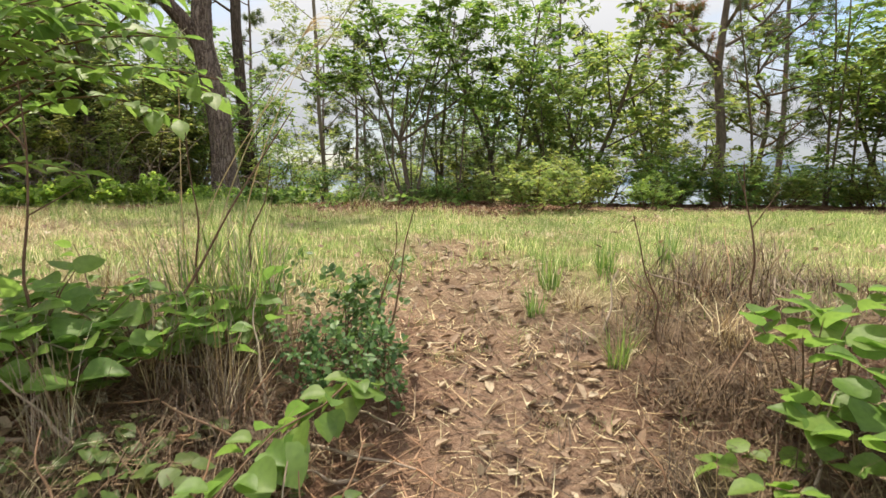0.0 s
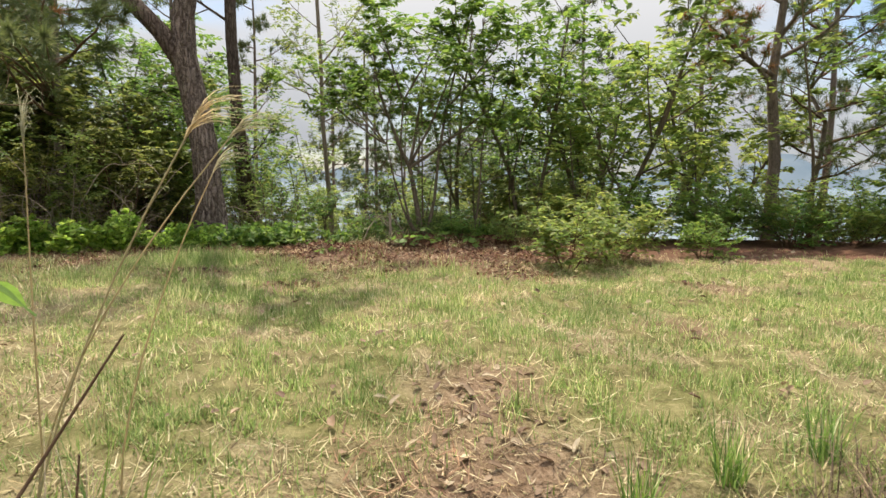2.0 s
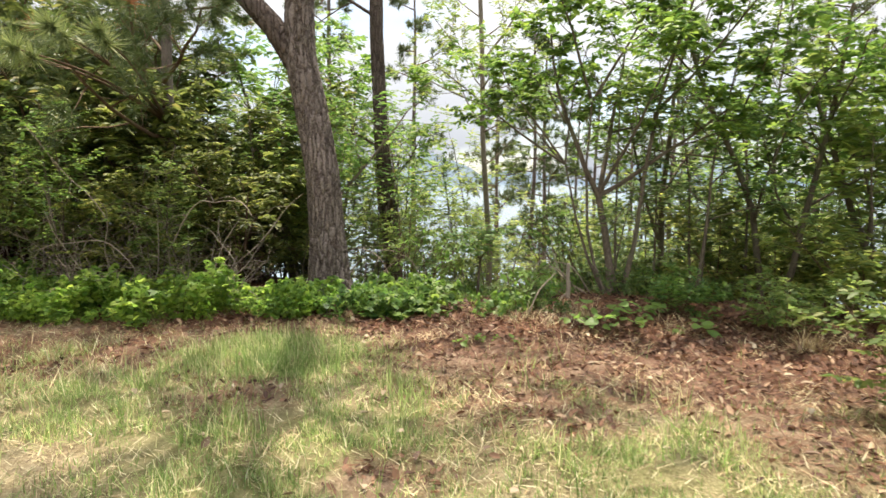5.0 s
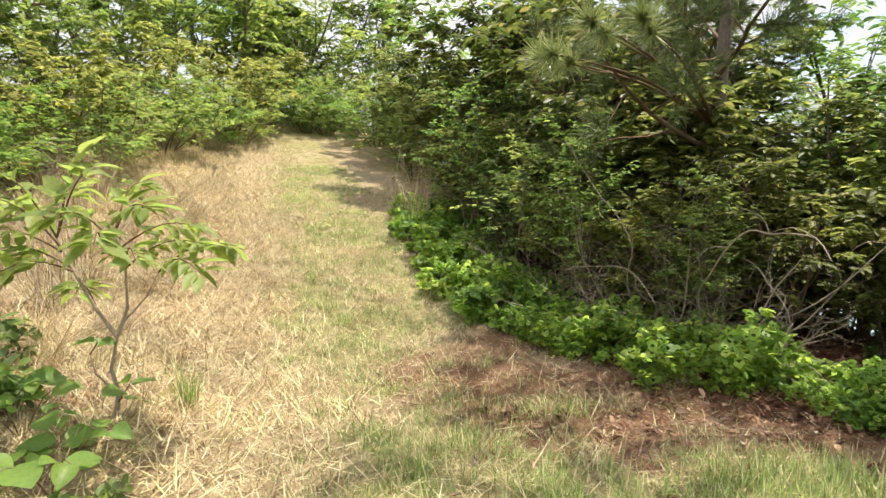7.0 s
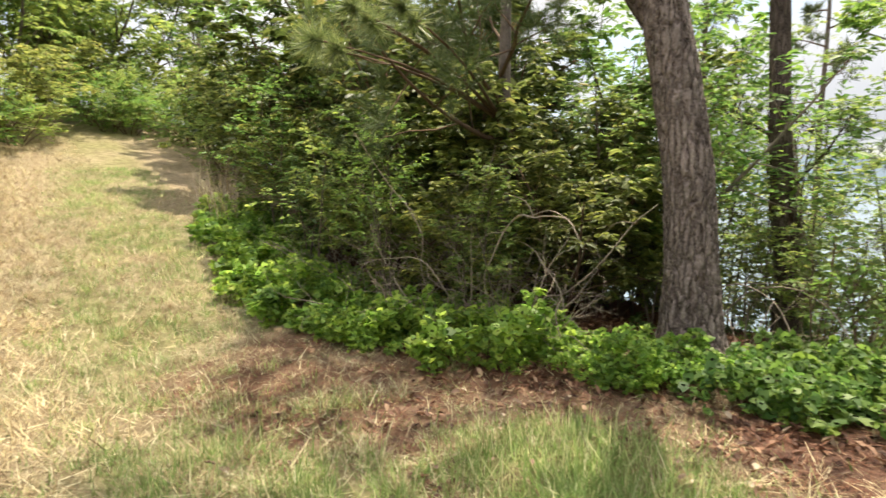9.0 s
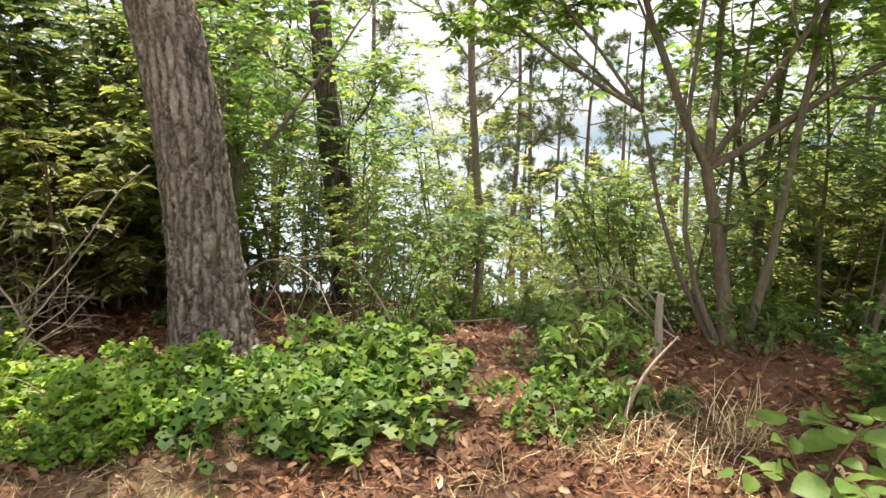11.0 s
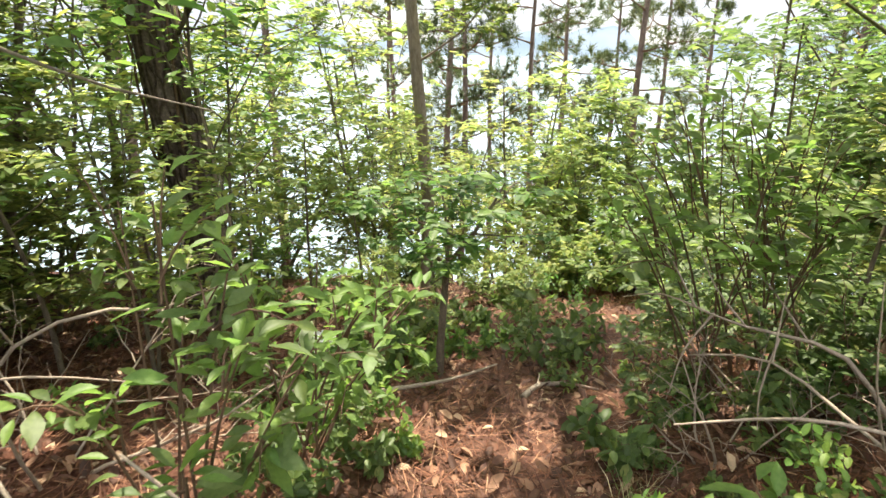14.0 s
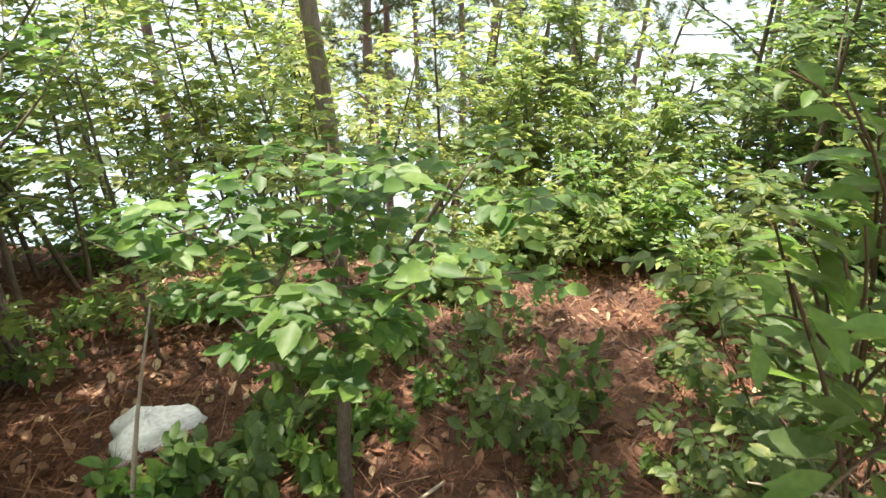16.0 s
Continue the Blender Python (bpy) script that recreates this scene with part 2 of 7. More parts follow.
# ground: litter, straw and soil under the grass, mixed by the place's own cover
GROUND, nt, out = material("ground_cover")
co = nt.nodes.new("ShaderNodeTexCoord")
lit = nt.nodes.new("ShaderNodeAttribute")
lit.attribute_name = "litter"
grn = nt.nodes.new("ShaderNodeAttribute")
grn.attribute_name = "green"
fine = node(nt, "ShaderNodeTexNoise", Scale=55.0, Detail=6.0, Roughness=0.7)
mid = node(nt, "ShaderNodeTexNoise", Scale=7.0, Detail=6.0, Roughness=0.6)
broad = node(nt, "ShaderNodeTexNoise", Scale=1.4, Detail=4.0)
for n in (fine, mid, broad):
    nt.links.new(co.outputs["Object"], n.inputs["Vector"])
straw_c = mixed(nt, 0.5, ramp(nt, fine.outputs["Fac"], [(0.32, (0.08, 0.05, 0.03)), (0.5, (0.34, 0.26, 0.165)), (0.68, (0.66, 0.56, 0.4))]),
                ramp(nt, mid.outputs["Fac"], [(0.35, (0.21, 0.15, 0.09)), (0.65, (0.47, 0.385, 0.26))]))
litter_c = mixed(nt, 0.5, ramp(nt, fine.outputs["Fac"], [(0.3, (0.032, 0.012, 0.008)), (0.5, (0.092, 0.034, 0.021)), (0.72, (0.23, 0.115, 0.076))]),
                 ramp(nt, mid.outputs["Fac"], [(0.35, (0.047, 0.019, 0.013)), (0.65, (0.16, 0.07, 0.046))]))
green_c = mixed(nt, 0.5, ramp(nt, fine.outputs["Fac"], [(0.3, (0.06, 0.065, 0.026)), (0.55, (0.2, 0.19, 0.08)), (0.75, (0.45, 0.38, 0.22))]),
                ramp(nt, mid.outputs["Fac"], [(0.38, (0.1, 0.105, 0.04)), (0.5, (0.22, 0.22, 0.085)), (0.64, (0.4, 0.36, 0.18))]))
far_c = ramp(nt, broad.outputs["Fac"], [(0.3, (0.05, 0.09, 0.025)), (0.7, (0.1, 0.15, 0.04))])
col = mixed(nt, grn.outputs["Fac"], straw_c, green_c)
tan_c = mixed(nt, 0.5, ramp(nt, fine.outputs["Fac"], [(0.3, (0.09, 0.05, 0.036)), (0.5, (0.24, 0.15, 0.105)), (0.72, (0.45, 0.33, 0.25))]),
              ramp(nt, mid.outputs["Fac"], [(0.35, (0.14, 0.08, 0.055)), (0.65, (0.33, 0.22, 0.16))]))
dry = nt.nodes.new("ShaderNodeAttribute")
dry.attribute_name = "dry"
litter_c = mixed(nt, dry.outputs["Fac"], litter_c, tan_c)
col = mixed(nt, lit.outputs["Fac"], col, litter_c)
away = nt.nodes.new("ShaderNodeAttribute")
away.attribute_name = "away"
col = mixed(nt, away.outputs["Fac"], col, far_c)
p = node(nt, "ShaderNodeBsdfPrincipled", Roughness=0.95)
p.inputs["Specular IOR Level"].default_value = 0.1
bmp = node(nt, "ShaderNodeBump", Strength=0.9, Distance=0.03)
nt.links.new(fine.outputs["Fac"], bmp.inputs["Height"])
nt.links.new(bmp.outputs[0], p.inputs["Normal"])
nt.links.new(col, p.inputs["Base Color"])
nt.links.new(p.outputs[0], out.inputs["Surface"])

WATER, nt, out = material("sea_water")
p = node(nt, "ShaderNodeBsdfPrincipled", Roughness=0.16)
p.inputs["Base Color"].default_value = (0.2, 0.27, 0.31, 1)
wn = node(nt, "ShaderNodeTexNoise", Scale=0.25, Detail=6.0)
co = nt.nodes.new("ShaderNodeTexCoord")
bmp = node(nt, "ShaderNodeBump", Strength=0.25, Distance=0.2)
nt.links.new(co.outputs["Object"], wn.inputs["Vector"])
nt.links.new(wn.outputs["Fac"], bmp.inputs["Height"])
nt.links.new(bmp.outputs[0], p.inputs["Normal"])
nt.links.new(p.outputs[0], out.inputs["Surface"])

# far hills glow by emission; distance haze is put into their blue colour
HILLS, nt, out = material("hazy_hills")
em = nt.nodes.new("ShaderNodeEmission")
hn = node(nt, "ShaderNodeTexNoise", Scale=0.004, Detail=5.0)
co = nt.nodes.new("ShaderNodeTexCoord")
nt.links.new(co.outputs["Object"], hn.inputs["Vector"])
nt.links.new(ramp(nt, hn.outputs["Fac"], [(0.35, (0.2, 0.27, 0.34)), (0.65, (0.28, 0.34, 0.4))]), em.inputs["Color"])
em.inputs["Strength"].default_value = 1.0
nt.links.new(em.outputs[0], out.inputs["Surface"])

PLASTIC, nt, out = material("white_plastic")
p = node(nt, "ShaderNodeBsdfPrincipled", Roughness=0.35)
pn = node(nt, "ShaderNodeTexNoise", Scale=18.0, Detail=4.0)
nt.links.new(ramp(nt, pn.outputs["Fac"], [(0.3, (0.62, 0.6, 0.56)), (0.6, (0.84, 0.84, 0.83))]), p.inputs["Base Color"])
nt.links.new(p.outputs[0], out.inputs["Surface"])


# ---- the lie of the land ----
def smooth(v, a, b):
    t = np.clip((np.asarray(v, float) - a) / (b - a), 0, 1)
    return t * t * (3 - 2 * t)


def waves(x, y, k):
    return (np.sin(x * k + 1.3) * np.cos(y * k * 1.13 + 0.4) + np.sin(x * k * 1.9 + y * k * 0.7) * 0.6 + np.cos(y * k * 2.3 - x * k * 0.5 + 2.1) * 0.5) / 2.1


TRAIL = [(0.35, -3), (0.3, 1.0), (0.45, 2.6), (0.35, 4.2)]
WOOD_TRAIL = [(-1.2, 8.2), (-1.75, 9.5), (-2.0, 10.6), (-1.87, 11.95), (-1.55, 12.8), (-1.25, 13.6), (-0.5, 14.4), (0.4, 16)]


def off_line(x, y, line):
    """Distance from points to a polyline."""
    x, y = np.asarray(x, float), np.asarray(y, float)
    best = np.full(np.broadcast(x, y).shape, 1e9)
    for (ax, ay), (bx, by) in zip(line, line[1:]):
        ux, uy = bx - ax, by - ay
        t = np.clip(((x - ax) * ux + (y - ay) * uy) / (ux * ux + uy * uy), 0, 1)
        best = np.minimum(best, np.hypot(x - ax - t * ux, y - ay - t * uy))
    return best


def height(x, y):
    x, y = np.asarray(x, float), np.asarray(y, float)
    s = np.clip(y / 4.6, 0, 1)
    bank = -0.95 * (1 - s) ** 1.5 + 0.31 * np.clip(y, -6, 0)
    sides = 0.16 * smooth(off_line(x, y, TRAIL), 0.35, 1.1) * (1 - smooth(y, 2.6, 4.4))
    z = (bank + sides) * smooth(x, -6.0, -2.5)
    west = np.clip(-x - 5.7, 0, None)
    z = z + 0.215 * west * west / (west + 1.4) * (1 - 0.55 * smooth(-x, 24, 60)) * (1 - smooth(y, 11.0, 14.5))
    z = z + 0.5 * smooth(3.6 - y, 0, 2.5) * smooth(-x, 4.0, 8.0)
    z = z + 0.24 * smooth(5.7 - y, 0, 0.8) * smooth(-x, 3.5, 4.4) * smooth(y, 2.0, 3.6)
    inland = smooth(-x, 7.0, 16.0)
    dip = np.clip(y - 9.9, 0, None)
    wood = 1 - smooth(-x, 4.5, 9.0) * (1 - smooth(y, 12.5, 15.5))
    z = z - 0.235 * dip * dip / (dip + 0.7) * wood * (1 - smooth(y, 24, 30) * 0.3)
    z = z + 0.16 * smooth(x, -1.5, -0.5) * smooth(y, 10, 11) * (1 - smooth(y, 12.2, 14))
    fall = np.clip(y - 14.8, 0, None)
    z = z - (fall * fall / (fall + 6)) * 0.5 * (1 - inland * (1 - smooth(y, 15, 22)))
    z = z + 0.022 * waves(x, y, 2.1) + 0.012 * waves(y, x, 5.3)
    far_south = smooth(-y, 20, 400)
    return np.maximum(z, -60) + 25 * far_south


def land(x, y):
    return float(height(x, y))


def litter_mask(x, y):
    x, y = np.asarray(x, float), np.asarray(y, float)
    n = waves(x, y, 1.7) * 0.5 + waves(y, x, 4.1) * 0.3
    edge = 7.95 + 1.0 * n + 1.25 * (1 - smooth(x, -3.2, -1.9)) + 0.4 * smooth(x, 2.5, 4.5)
    woods = smooth(y - edge, -0.45, 0.6) * smooth(x, -6.5, -4.5)
    under = smooth(y - 8.25 + 0.25 * n + 0.08 * (x + 4), -0.3, 0.3) * (1 - smooth(x, -4.5, -1.5)) * smooth(x, -13, -9)
    blot = np.zeros_like(x + y)
    for cx, cy, r in ((-4.95, 7.35, 1.0), (-4.3, 7.3, 0.8), (-3.75, 7.65, 0.6), (-5.7, 7.8, 0.7), (-4.4, 8.1, 1.0), (-3.5, 8.5, 0.8), (-2.5, 7.2, 0.5), (-2.1, 8.8, 0.9), (-1.4, 8.1, 0.8), (-0.8, 7.6, 0.7), (-0.2, 8.2, 0.9), (0.8, 7.6, 0.7), (0.25, 3.3, 0.65), (0.3, 4.1, 0.4), (-2.9, 7.5, 0.35), (1.7, 5.2, 0.3), (-1.3, 6.4, 0.3), (2.6, 6.6, 0.35)):
        blot = np.maximum(blot, 0.85 * (1 - smooth(np.hypot(x - cx, y - cy) / r + 0.5 * n + 0.25 * waves(x, y, 9.0), 0.2, 1.25)))
    low = (1 - smooth(y + 0.6 * smooth(x, 0.6, 1.2) + 0.7 * (1 - smooth(x, -0.5, 0.1)), 2.6, 3.7)) * smooth(x, -4, -2.5) * 0.9
    sward = 0.8 * (1 - smooth(np.hypot((x + 2.7) / 1.2, y - 7.85) + 0.3 * n, 0.35, 0.75))
    return np.clip(np.maximum.reduce([woods, under, 0.85 * blot, low]) * (1 - sward), 0, 1)


def green_mask(x, y):
    x, y = np.asarray(x, float), np.asarray(y, float)
    n = waves(x, y, 1.3) * 0.5 + waves(y, x, 3.1) * 0.4
    lawn = smooth(x, -3.6, -1.6) * smooth(y + 0.3 * n + 0.8 * smooth(x, 0.6, 1.2) + 0.7 * (1 - smooth(x, -0.5, 0.1)), 3.1, 4.0) * (0.9 + 0.3 * n) * (0.35 + 0.65 * smooth(waves(x, y, 3.3) + 0.7 * waves(y, x, 7.7), -0.75, 0.1))
    strip = 0.85 * (1 - smooth(np.abs(y - 6.75 - 0.1 * (-x - 5)), 0.4, 1.3)) * smooth(n, -0.8, 0.4)
    sward = 1 - smooth(np.hypot((x + 2.7) / 1.2, y - 7.85) + 0.3 * n, 0.35, 0.85)
    return np.clip(np.maximum.reduce([lawn, strip, sward]), 0, 1) * (1 - 0.9 * litter_mask(x, y))


# ---- mesh helpers ----
rng = np.random.default_rng(7)
UP = Vector((0, 0, 1))


def mesh_from(name, verts, tris, mat, smooth_it=False, attrs=None):
    """A mesh from an array of corners and one of triangles or quads."""
    me = bpy.data.meshes.new(name)
    verts, tris = np.asarray(verts, np.float32), np.asarray(tris, np.int32)
    k = tris.shape[1]
    me.vertices.add(len(verts))
    me.vertices.foreach_set("co", verts.ravel())
    me.loops.add(tris.size)
    me.loops.foreach_set("vertex_index", tris.ravel())
    me.polygons.add(len(tris))
    me.polygons.foreach_set("loop_start", np.arange(0, tris.size, k, dtype=np.int32))
    if smooth_it:
        me.polygons.foreach_set("use_smooth", np.ones(len(tris), bool))
    for key, values in (attrs or {}).items():
        me.attributes.new(key, "FLOAT", "POINT").data.foreach_set("value", np.asarray(values, np.float32).ravel())
    me.materials.append(mat)
    me.update(calc_edges=True)
    return me


def part(name, me, parent, label="", place=None):
    ob = new(name, me)
    ob.parent = parent
    if place is not None:
        ob.matrix_basis = place
    return tagged(ob, label) if label else ob


def thing(name, label, category, group="", kind=""):
    return tagged(new(name), label, category, group, kind)


class Tubes:
    def __init__(self):
        self.v, self.f, self.joints = [], [], []

    def add(self, pts, rad, sides, lump=0.0):
        start = len(self.v)
        if start:
            self.joints.append((start, tuple(pts[0])))
        side = None
        for i, p in enumerate(pts):
            tan = (pts[min(i + 1, len(pts) - 1)] - pts[max(i - 1, 0)]).normalized()
            side = tan.orthogonal().normalized() if side is None else (side - tan * side.dot(tan)).normalized()
            over = tan.cross(side)
            for k in range(sides):
                a = math.tau * k / sides
                r = rad[i] * (1 + lump * random.uniform(-1, 1))
                self.v.append(p + side * (math.cos(a) * r) + over * (math.sin(a) * r))
        for i in range(len(pts) - 1):
            for k in range(sides):
                a, b = start + i * sides + k, start + i * sides + (k + 1) % sides
                self.f.append((a, b, b + sides, a + sides))

    def mesh(self, name, mat):
        v = np.array([tuple(p) for p in self.v])
        for start, p in self.joints:       # each twig grows out of the wood below it
            d = v[:start] - np.array(p)
            near = int(np.argmin(np.einsum("ij,ij->i", d, d)))
            self.f.append((near, start, start + 1, near))
        return mesh_from(name, v, [f if f[0] != f[3] else (f[0], f[1], f[2], f[2] + 1) for f in self.f], mat, True)


DIAMOND = (np.array([(0, 0, 0), (0.42, 0.5, 0.07), (1, 0, -0.1), (0.42, -0.5, 0.07)]), np.array([(0, 2, 1), (0, 3, 2)]))
_half = [(0, 0, 0), (0.35, 0, 0), (0.7, 0, -0.03), (1, 0, -0.13), (0.28, 0.44, 0.07), (0.66, 0.38, 0.04), (0.28, -0.44, 0.07), (0.66, -0.38, 0.04)]
OVAL = (np.array(_half), np.array([(0, 1, 4), (4, 1, 5), (5, 1, 2), (5, 2, 3), (0, 6, 1), (6, 7, 1), (7, 2, 1), (7, 3, 2)]))
_lob = [(0, 0, 0), (0.5, 0, 0.02), (0.16, 0.44, 0.03), (0.38, 0.35, 0.04), (0.6, 0.45, 0.0), (0.76, 0.27, 0.02), (1, 0, -0.08), (0.76, -0.27, 0.02), (0.6, -0.45, 0.0), (0.38, -0.35, 0.04), (0.16, -0.44, 0.03)]
LOBED = (np.array(_lob), np.array([(1, k, k + 1) for k in range(2, 10)] + [(0, 1, 2), (0, 10, 1)]))
CURLED = (np.array([(0, 0, 0.02), (0.3, 0.36, 0.16), (0.75, 0.3, 0.12), (1, 0.05, 0.0), (0.7, -0.34, 0.18), (0.25, -0.3, 0.14), (0.5, 0, 0.0)]),
          np.array([(0, 6, 1), (1, 6, 2), (2, 6, 3), (3, 6, 4), (4, 6, 5), (5, 6, 0)]))
HEX = (np.array([(0, 0, 0), (0.3, 0.42, 0.06), (0.7, 0.38, 0.03), (1, 0, -0.12), (0.7, -0.38, 0.03), (0.3, -0.42, 0.06)]), np.array([(0, 2, 1), (0, 3, 2), (0, 4, 3), (0, 5, 4)]))
BLADE = (np.array([(0, 0.5, 0), (0, -0.5, 0), (1, 0, 0)]), np.array([(0, 1, 2)]))


def leaf_arrays(P, D, N, L, W, shape):
    """Corners and triangles of many leaves: base, axis, face, length and width of each."""
    P, D, N = (np.asarray(a, float).reshape(-1, 3) for a in (P, D, N))
    L, W = np.asarray(L, float).reshape(-1, 1, 1), np.asarray(W, float).reshape(-1, 1, 1)
    D = D / (np.linalg.norm(D, axis=1, keepdims=True) + 1e-9)
    S = np.cross(N, D)
    S /= np.linalg.norm(S, axis=1, keepdims=True) + 1e-9
    N = np.cross(D, S)
    c, f = shape
    V = P[:, None] + c[None, :, :1] * L * D[:, None] + c[None, :, 1:2] * W * S[:, None] + c[None, :, 2:] * L * N[:, None]
    F = f[None] + (np.arange(len(P)) * len(c))[:, None, None]
    return V.reshape(-1, 3), F.reshape(-1, 3)


def turned(d, angle, around):
    """Direction d leaned by an angle, to the side given by a turn about it."""
    o = d.orthogonal().normalized()
    s = o * math.cos(around) + d.cross(o) * math.sin(around)
    return (d * math.cos(angle) + s * math.sin(angle)).normalized()


class Habit:
    """How a plant branches, level by level, and how it bears leaves."""

    def __init__(self, seg, wob, up, n, angle, ratio, start, taper=0.35, leaf_from=2, leaves=14, leaf=(0.08, 0.045), shape=DIAMOND, spread=0.9, droop=0.25, thin=0.55, flat=False):
        self.seg, self.wob, self.up, self.n, self.angle, self.ratio, self.start = seg, wob, up, n, angle, ratio, start
        self.taper, self.leaf_from, self.leaves, self.leaf, self.shape, self.spread, self.droop, self.thin, self.flat = taper, leaf_from, leaves, leaf, shape, spread, droop, thin, flat


def grow(p, d, length, r, lev, h, out, rnd):
    n = h.seg[lev]
    pts = [p.copy()]
    d = d.normalized()
    for _ in range(n):
        w = h.wob[lev]
        d = (d + Vector((rnd.gauss(0, w), rnd.gauss(0, w), rnd.gauss(0, w) + h.up[lev]))).normalized()
        p = p + d * (length / n)
        pts.append(p)
    rad = [r * (1 + (h.taper - 1) * i / n) for i in range(n + 1)]
    out.append((lev, pts, rad))
    if lev < len(h.n):
        k, turn = h.n[lev], rnd.uniform(0, 6.28)
        for i in range(k):
            t = h.start[lev] + (1 - h.start[lev]) * (i + rnd.random()) / k
            j = min(int(t * n), n - 1)
            q = pts[j].lerp(pts[j + 1], t * n - j)
            tan = (pts[j + 1] - pts[j]).normalized()
            turn += 2.4
            c = turned(tan, radians(h.angle[lev] * rnd.uniform(0.7, 1.25)), turn)
            if h.flat and lev > 0:          # side twigs lie in the layer of their branch
                c = Vector((c.x, c.y, 0.3 * c.z + 0.05)).normalized()
            grow(q, c, length * h.ratio[lev] * (1.15 - 0.6 * t) * rnd.uniform(0.7, 1.25), max(rad[j] * h.thin, 0.0015), lev + 1, h, out, rnd)


def leaves_on(out, h, rnd, keep=lambda p: True):
    P, D, N, L = [], [], [], []
    for lev, pts, _ in out:
        if lev < h.leaf_from:
            continue
        n = len(pts) - 1
        for i in range(h.leaves):
            t = (0.12 + 0.88 * (i + rnd.random()) / h.leaves) * n
            j = min(int(t), n - 1)
            q = pts[j].lerp(pts[j + 1], t - j)
            if not keep(q):
                continue
            tan = (pts[j + 1] - pts[j]).normalized()
            d = turned(tan, h.spread * rnd.uniform(0.6, 1.3), i * 2.6 + rnd.random())
            tilt = 0.45
            if h.flat and abs(tan.z) < 0.93:      # leaves in two rows, spread like a hand held level
                side = tan.cross(UP).normalized() * (1 if i % 2 else -1)
                d = (tan * rnd.uniform(0.2, 0.9) + side * rnd.uniform(0.6, 1.1)).normalized()
                d.z = 0.4 * d.z + rnd.gauss(0, 0.14)
                tilt = 0.3
            d.z -= h.droop * rnd.random()
            P.append(q)
            D.append(d)
            N.append((rnd.gauss(0, tilt), rnd.gauss(0, tilt), 1.0))
            L.append(rnd.uniform(0.6, 1.25))
    L = np.array(L)
    return leaf_arrays([tuple(p) for p in P], [tuple(d) for d in D], N, L * h.leaf[0], L * h.leaf[1], h.shape)


def plant(name, label, category, stems, h, mats, seed, group="", crown="crown", stem="stem", sides=(6, 4, 3, 3), first=0, tubes=2):
    """One plant: each main stem with its twigs is a part, its leaves another. stems: (base, direction, length, radius)."""
    rnd = random.Random(seed)
    ob = thing(name, label, category, group)
    V, F, count = [], [], 0
    for base, d, length, r in stems:
        out = []
        grow(Vector(base), Vector(d), length, r, first, h, out, rnd)
        tb = Tubes()
        for k, (lev, pts, rad) in enumerate(out):
            if lev <= tubes or k % 9 == 0:
                tb.add(pts, rad, sides[min(lev, 3)])
        part(stem, tb.mesh(stem, mats[0]), ob)
        if h.leaves:
            v, f = leaves_on(out, h, rnd)
            V.append(v)
            F.append(f + count)
            count += len(v)
    if V:
        part(crown, mesh_from(crown, np.concatenate(V), np.concatenate(F), mats[1]), ob)
    return ob


used = set()


def place(ob, x, y, turn=0.0, size=1.0, sink=0.03, lean=0.0, tall=1.0):
    """Stands a plant, or a copy of it, on the ground."""
    m = Matrix.LocRotScale((x, y, land(x, y) - sink), Euler((radians(lean), 0, radians(turn))), (size, size, size * tall))
    if ob.name not in used:
        used.add(ob.name)
        ob.matrix_basis = m
        return ob
    made = copy_thing(ob, Matrix.Identity(4))
    made.matrix_basis = m
    return made


def fan(n, lean, length, r, seed, spread=0.08, crook=0.3):
    """Stems that rise from one foot and lean outwards."""
    rnd = random.Random(seed)
    rows = []
    for i in range(n):
        a = math.tau * (i + rnd.uniform(-crook, crook)) / n
        k = lean * rnd.uniform(0.6, 1.3)
        rows.append(((math.cos(a) * spread, math.sin(a) * spread, 0), (math.cos(a) * k, math.sin(a) * k, 1), length * rnd.uniform(0.75, 1.15), r * rnd.uniform(0.7, 1.1)))
    return rows


# ---- ground, water, far shore ----
def spaced(lo, hi, step, far_lo, far_hi):
    a = list(np.arange(lo, hi + 1e-6, step))
    s = step
    while a[-1] < far_hi:
        s *= 1.17
        a.append(a[-1] + s)
    s = step
    while a[0] > far_lo:
        s *= 1.17
        a.insert(0, a[0] - s)
    return np.array(a)


gx, gy = spaced(-12, 7, 0.13, -4000, 4000), spaced(-0.5, 16, 0.13, -4000, 4000)
GX, GY = np.meshgrid(gx, gy)
GZ = height(GX, GY)
fine_zone = (np.abs(GX + 2.5) < 12) & (GY > -2) & (GY < 19)
GZ = GZ + np.where(fine_zone, 0.012 * litter_mask(GX, GY) * rng.normal(0, 1, GX.shape) + 0.005 * rng.normal(0, 1, GX.shape), 0)
nx = len(gx)
ii, jj = np.meshgrid(np.arange(nx - 1), np.arange(len(gy) - 1))
q = (jj * nx + ii).ravel()
AWAY = smooth(np.hypot(GX + 2, GY - 8), 24, 40)
ground = tagged(new("ground", mesh_from("ground", np.stack([GX, GY, GZ], -1).reshape(-1, 3), np.stack([q, q + 1, q + 1 + nx, q + nx], -1), GROUND, True,
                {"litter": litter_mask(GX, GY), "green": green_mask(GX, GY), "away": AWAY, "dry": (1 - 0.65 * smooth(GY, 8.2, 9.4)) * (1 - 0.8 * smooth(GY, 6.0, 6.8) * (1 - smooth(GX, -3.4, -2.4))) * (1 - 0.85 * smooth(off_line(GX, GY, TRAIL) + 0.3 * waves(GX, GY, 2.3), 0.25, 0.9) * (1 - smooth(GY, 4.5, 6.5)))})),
                "ground of straw, short grass and reddish pine litter", "ground", kind="structure")
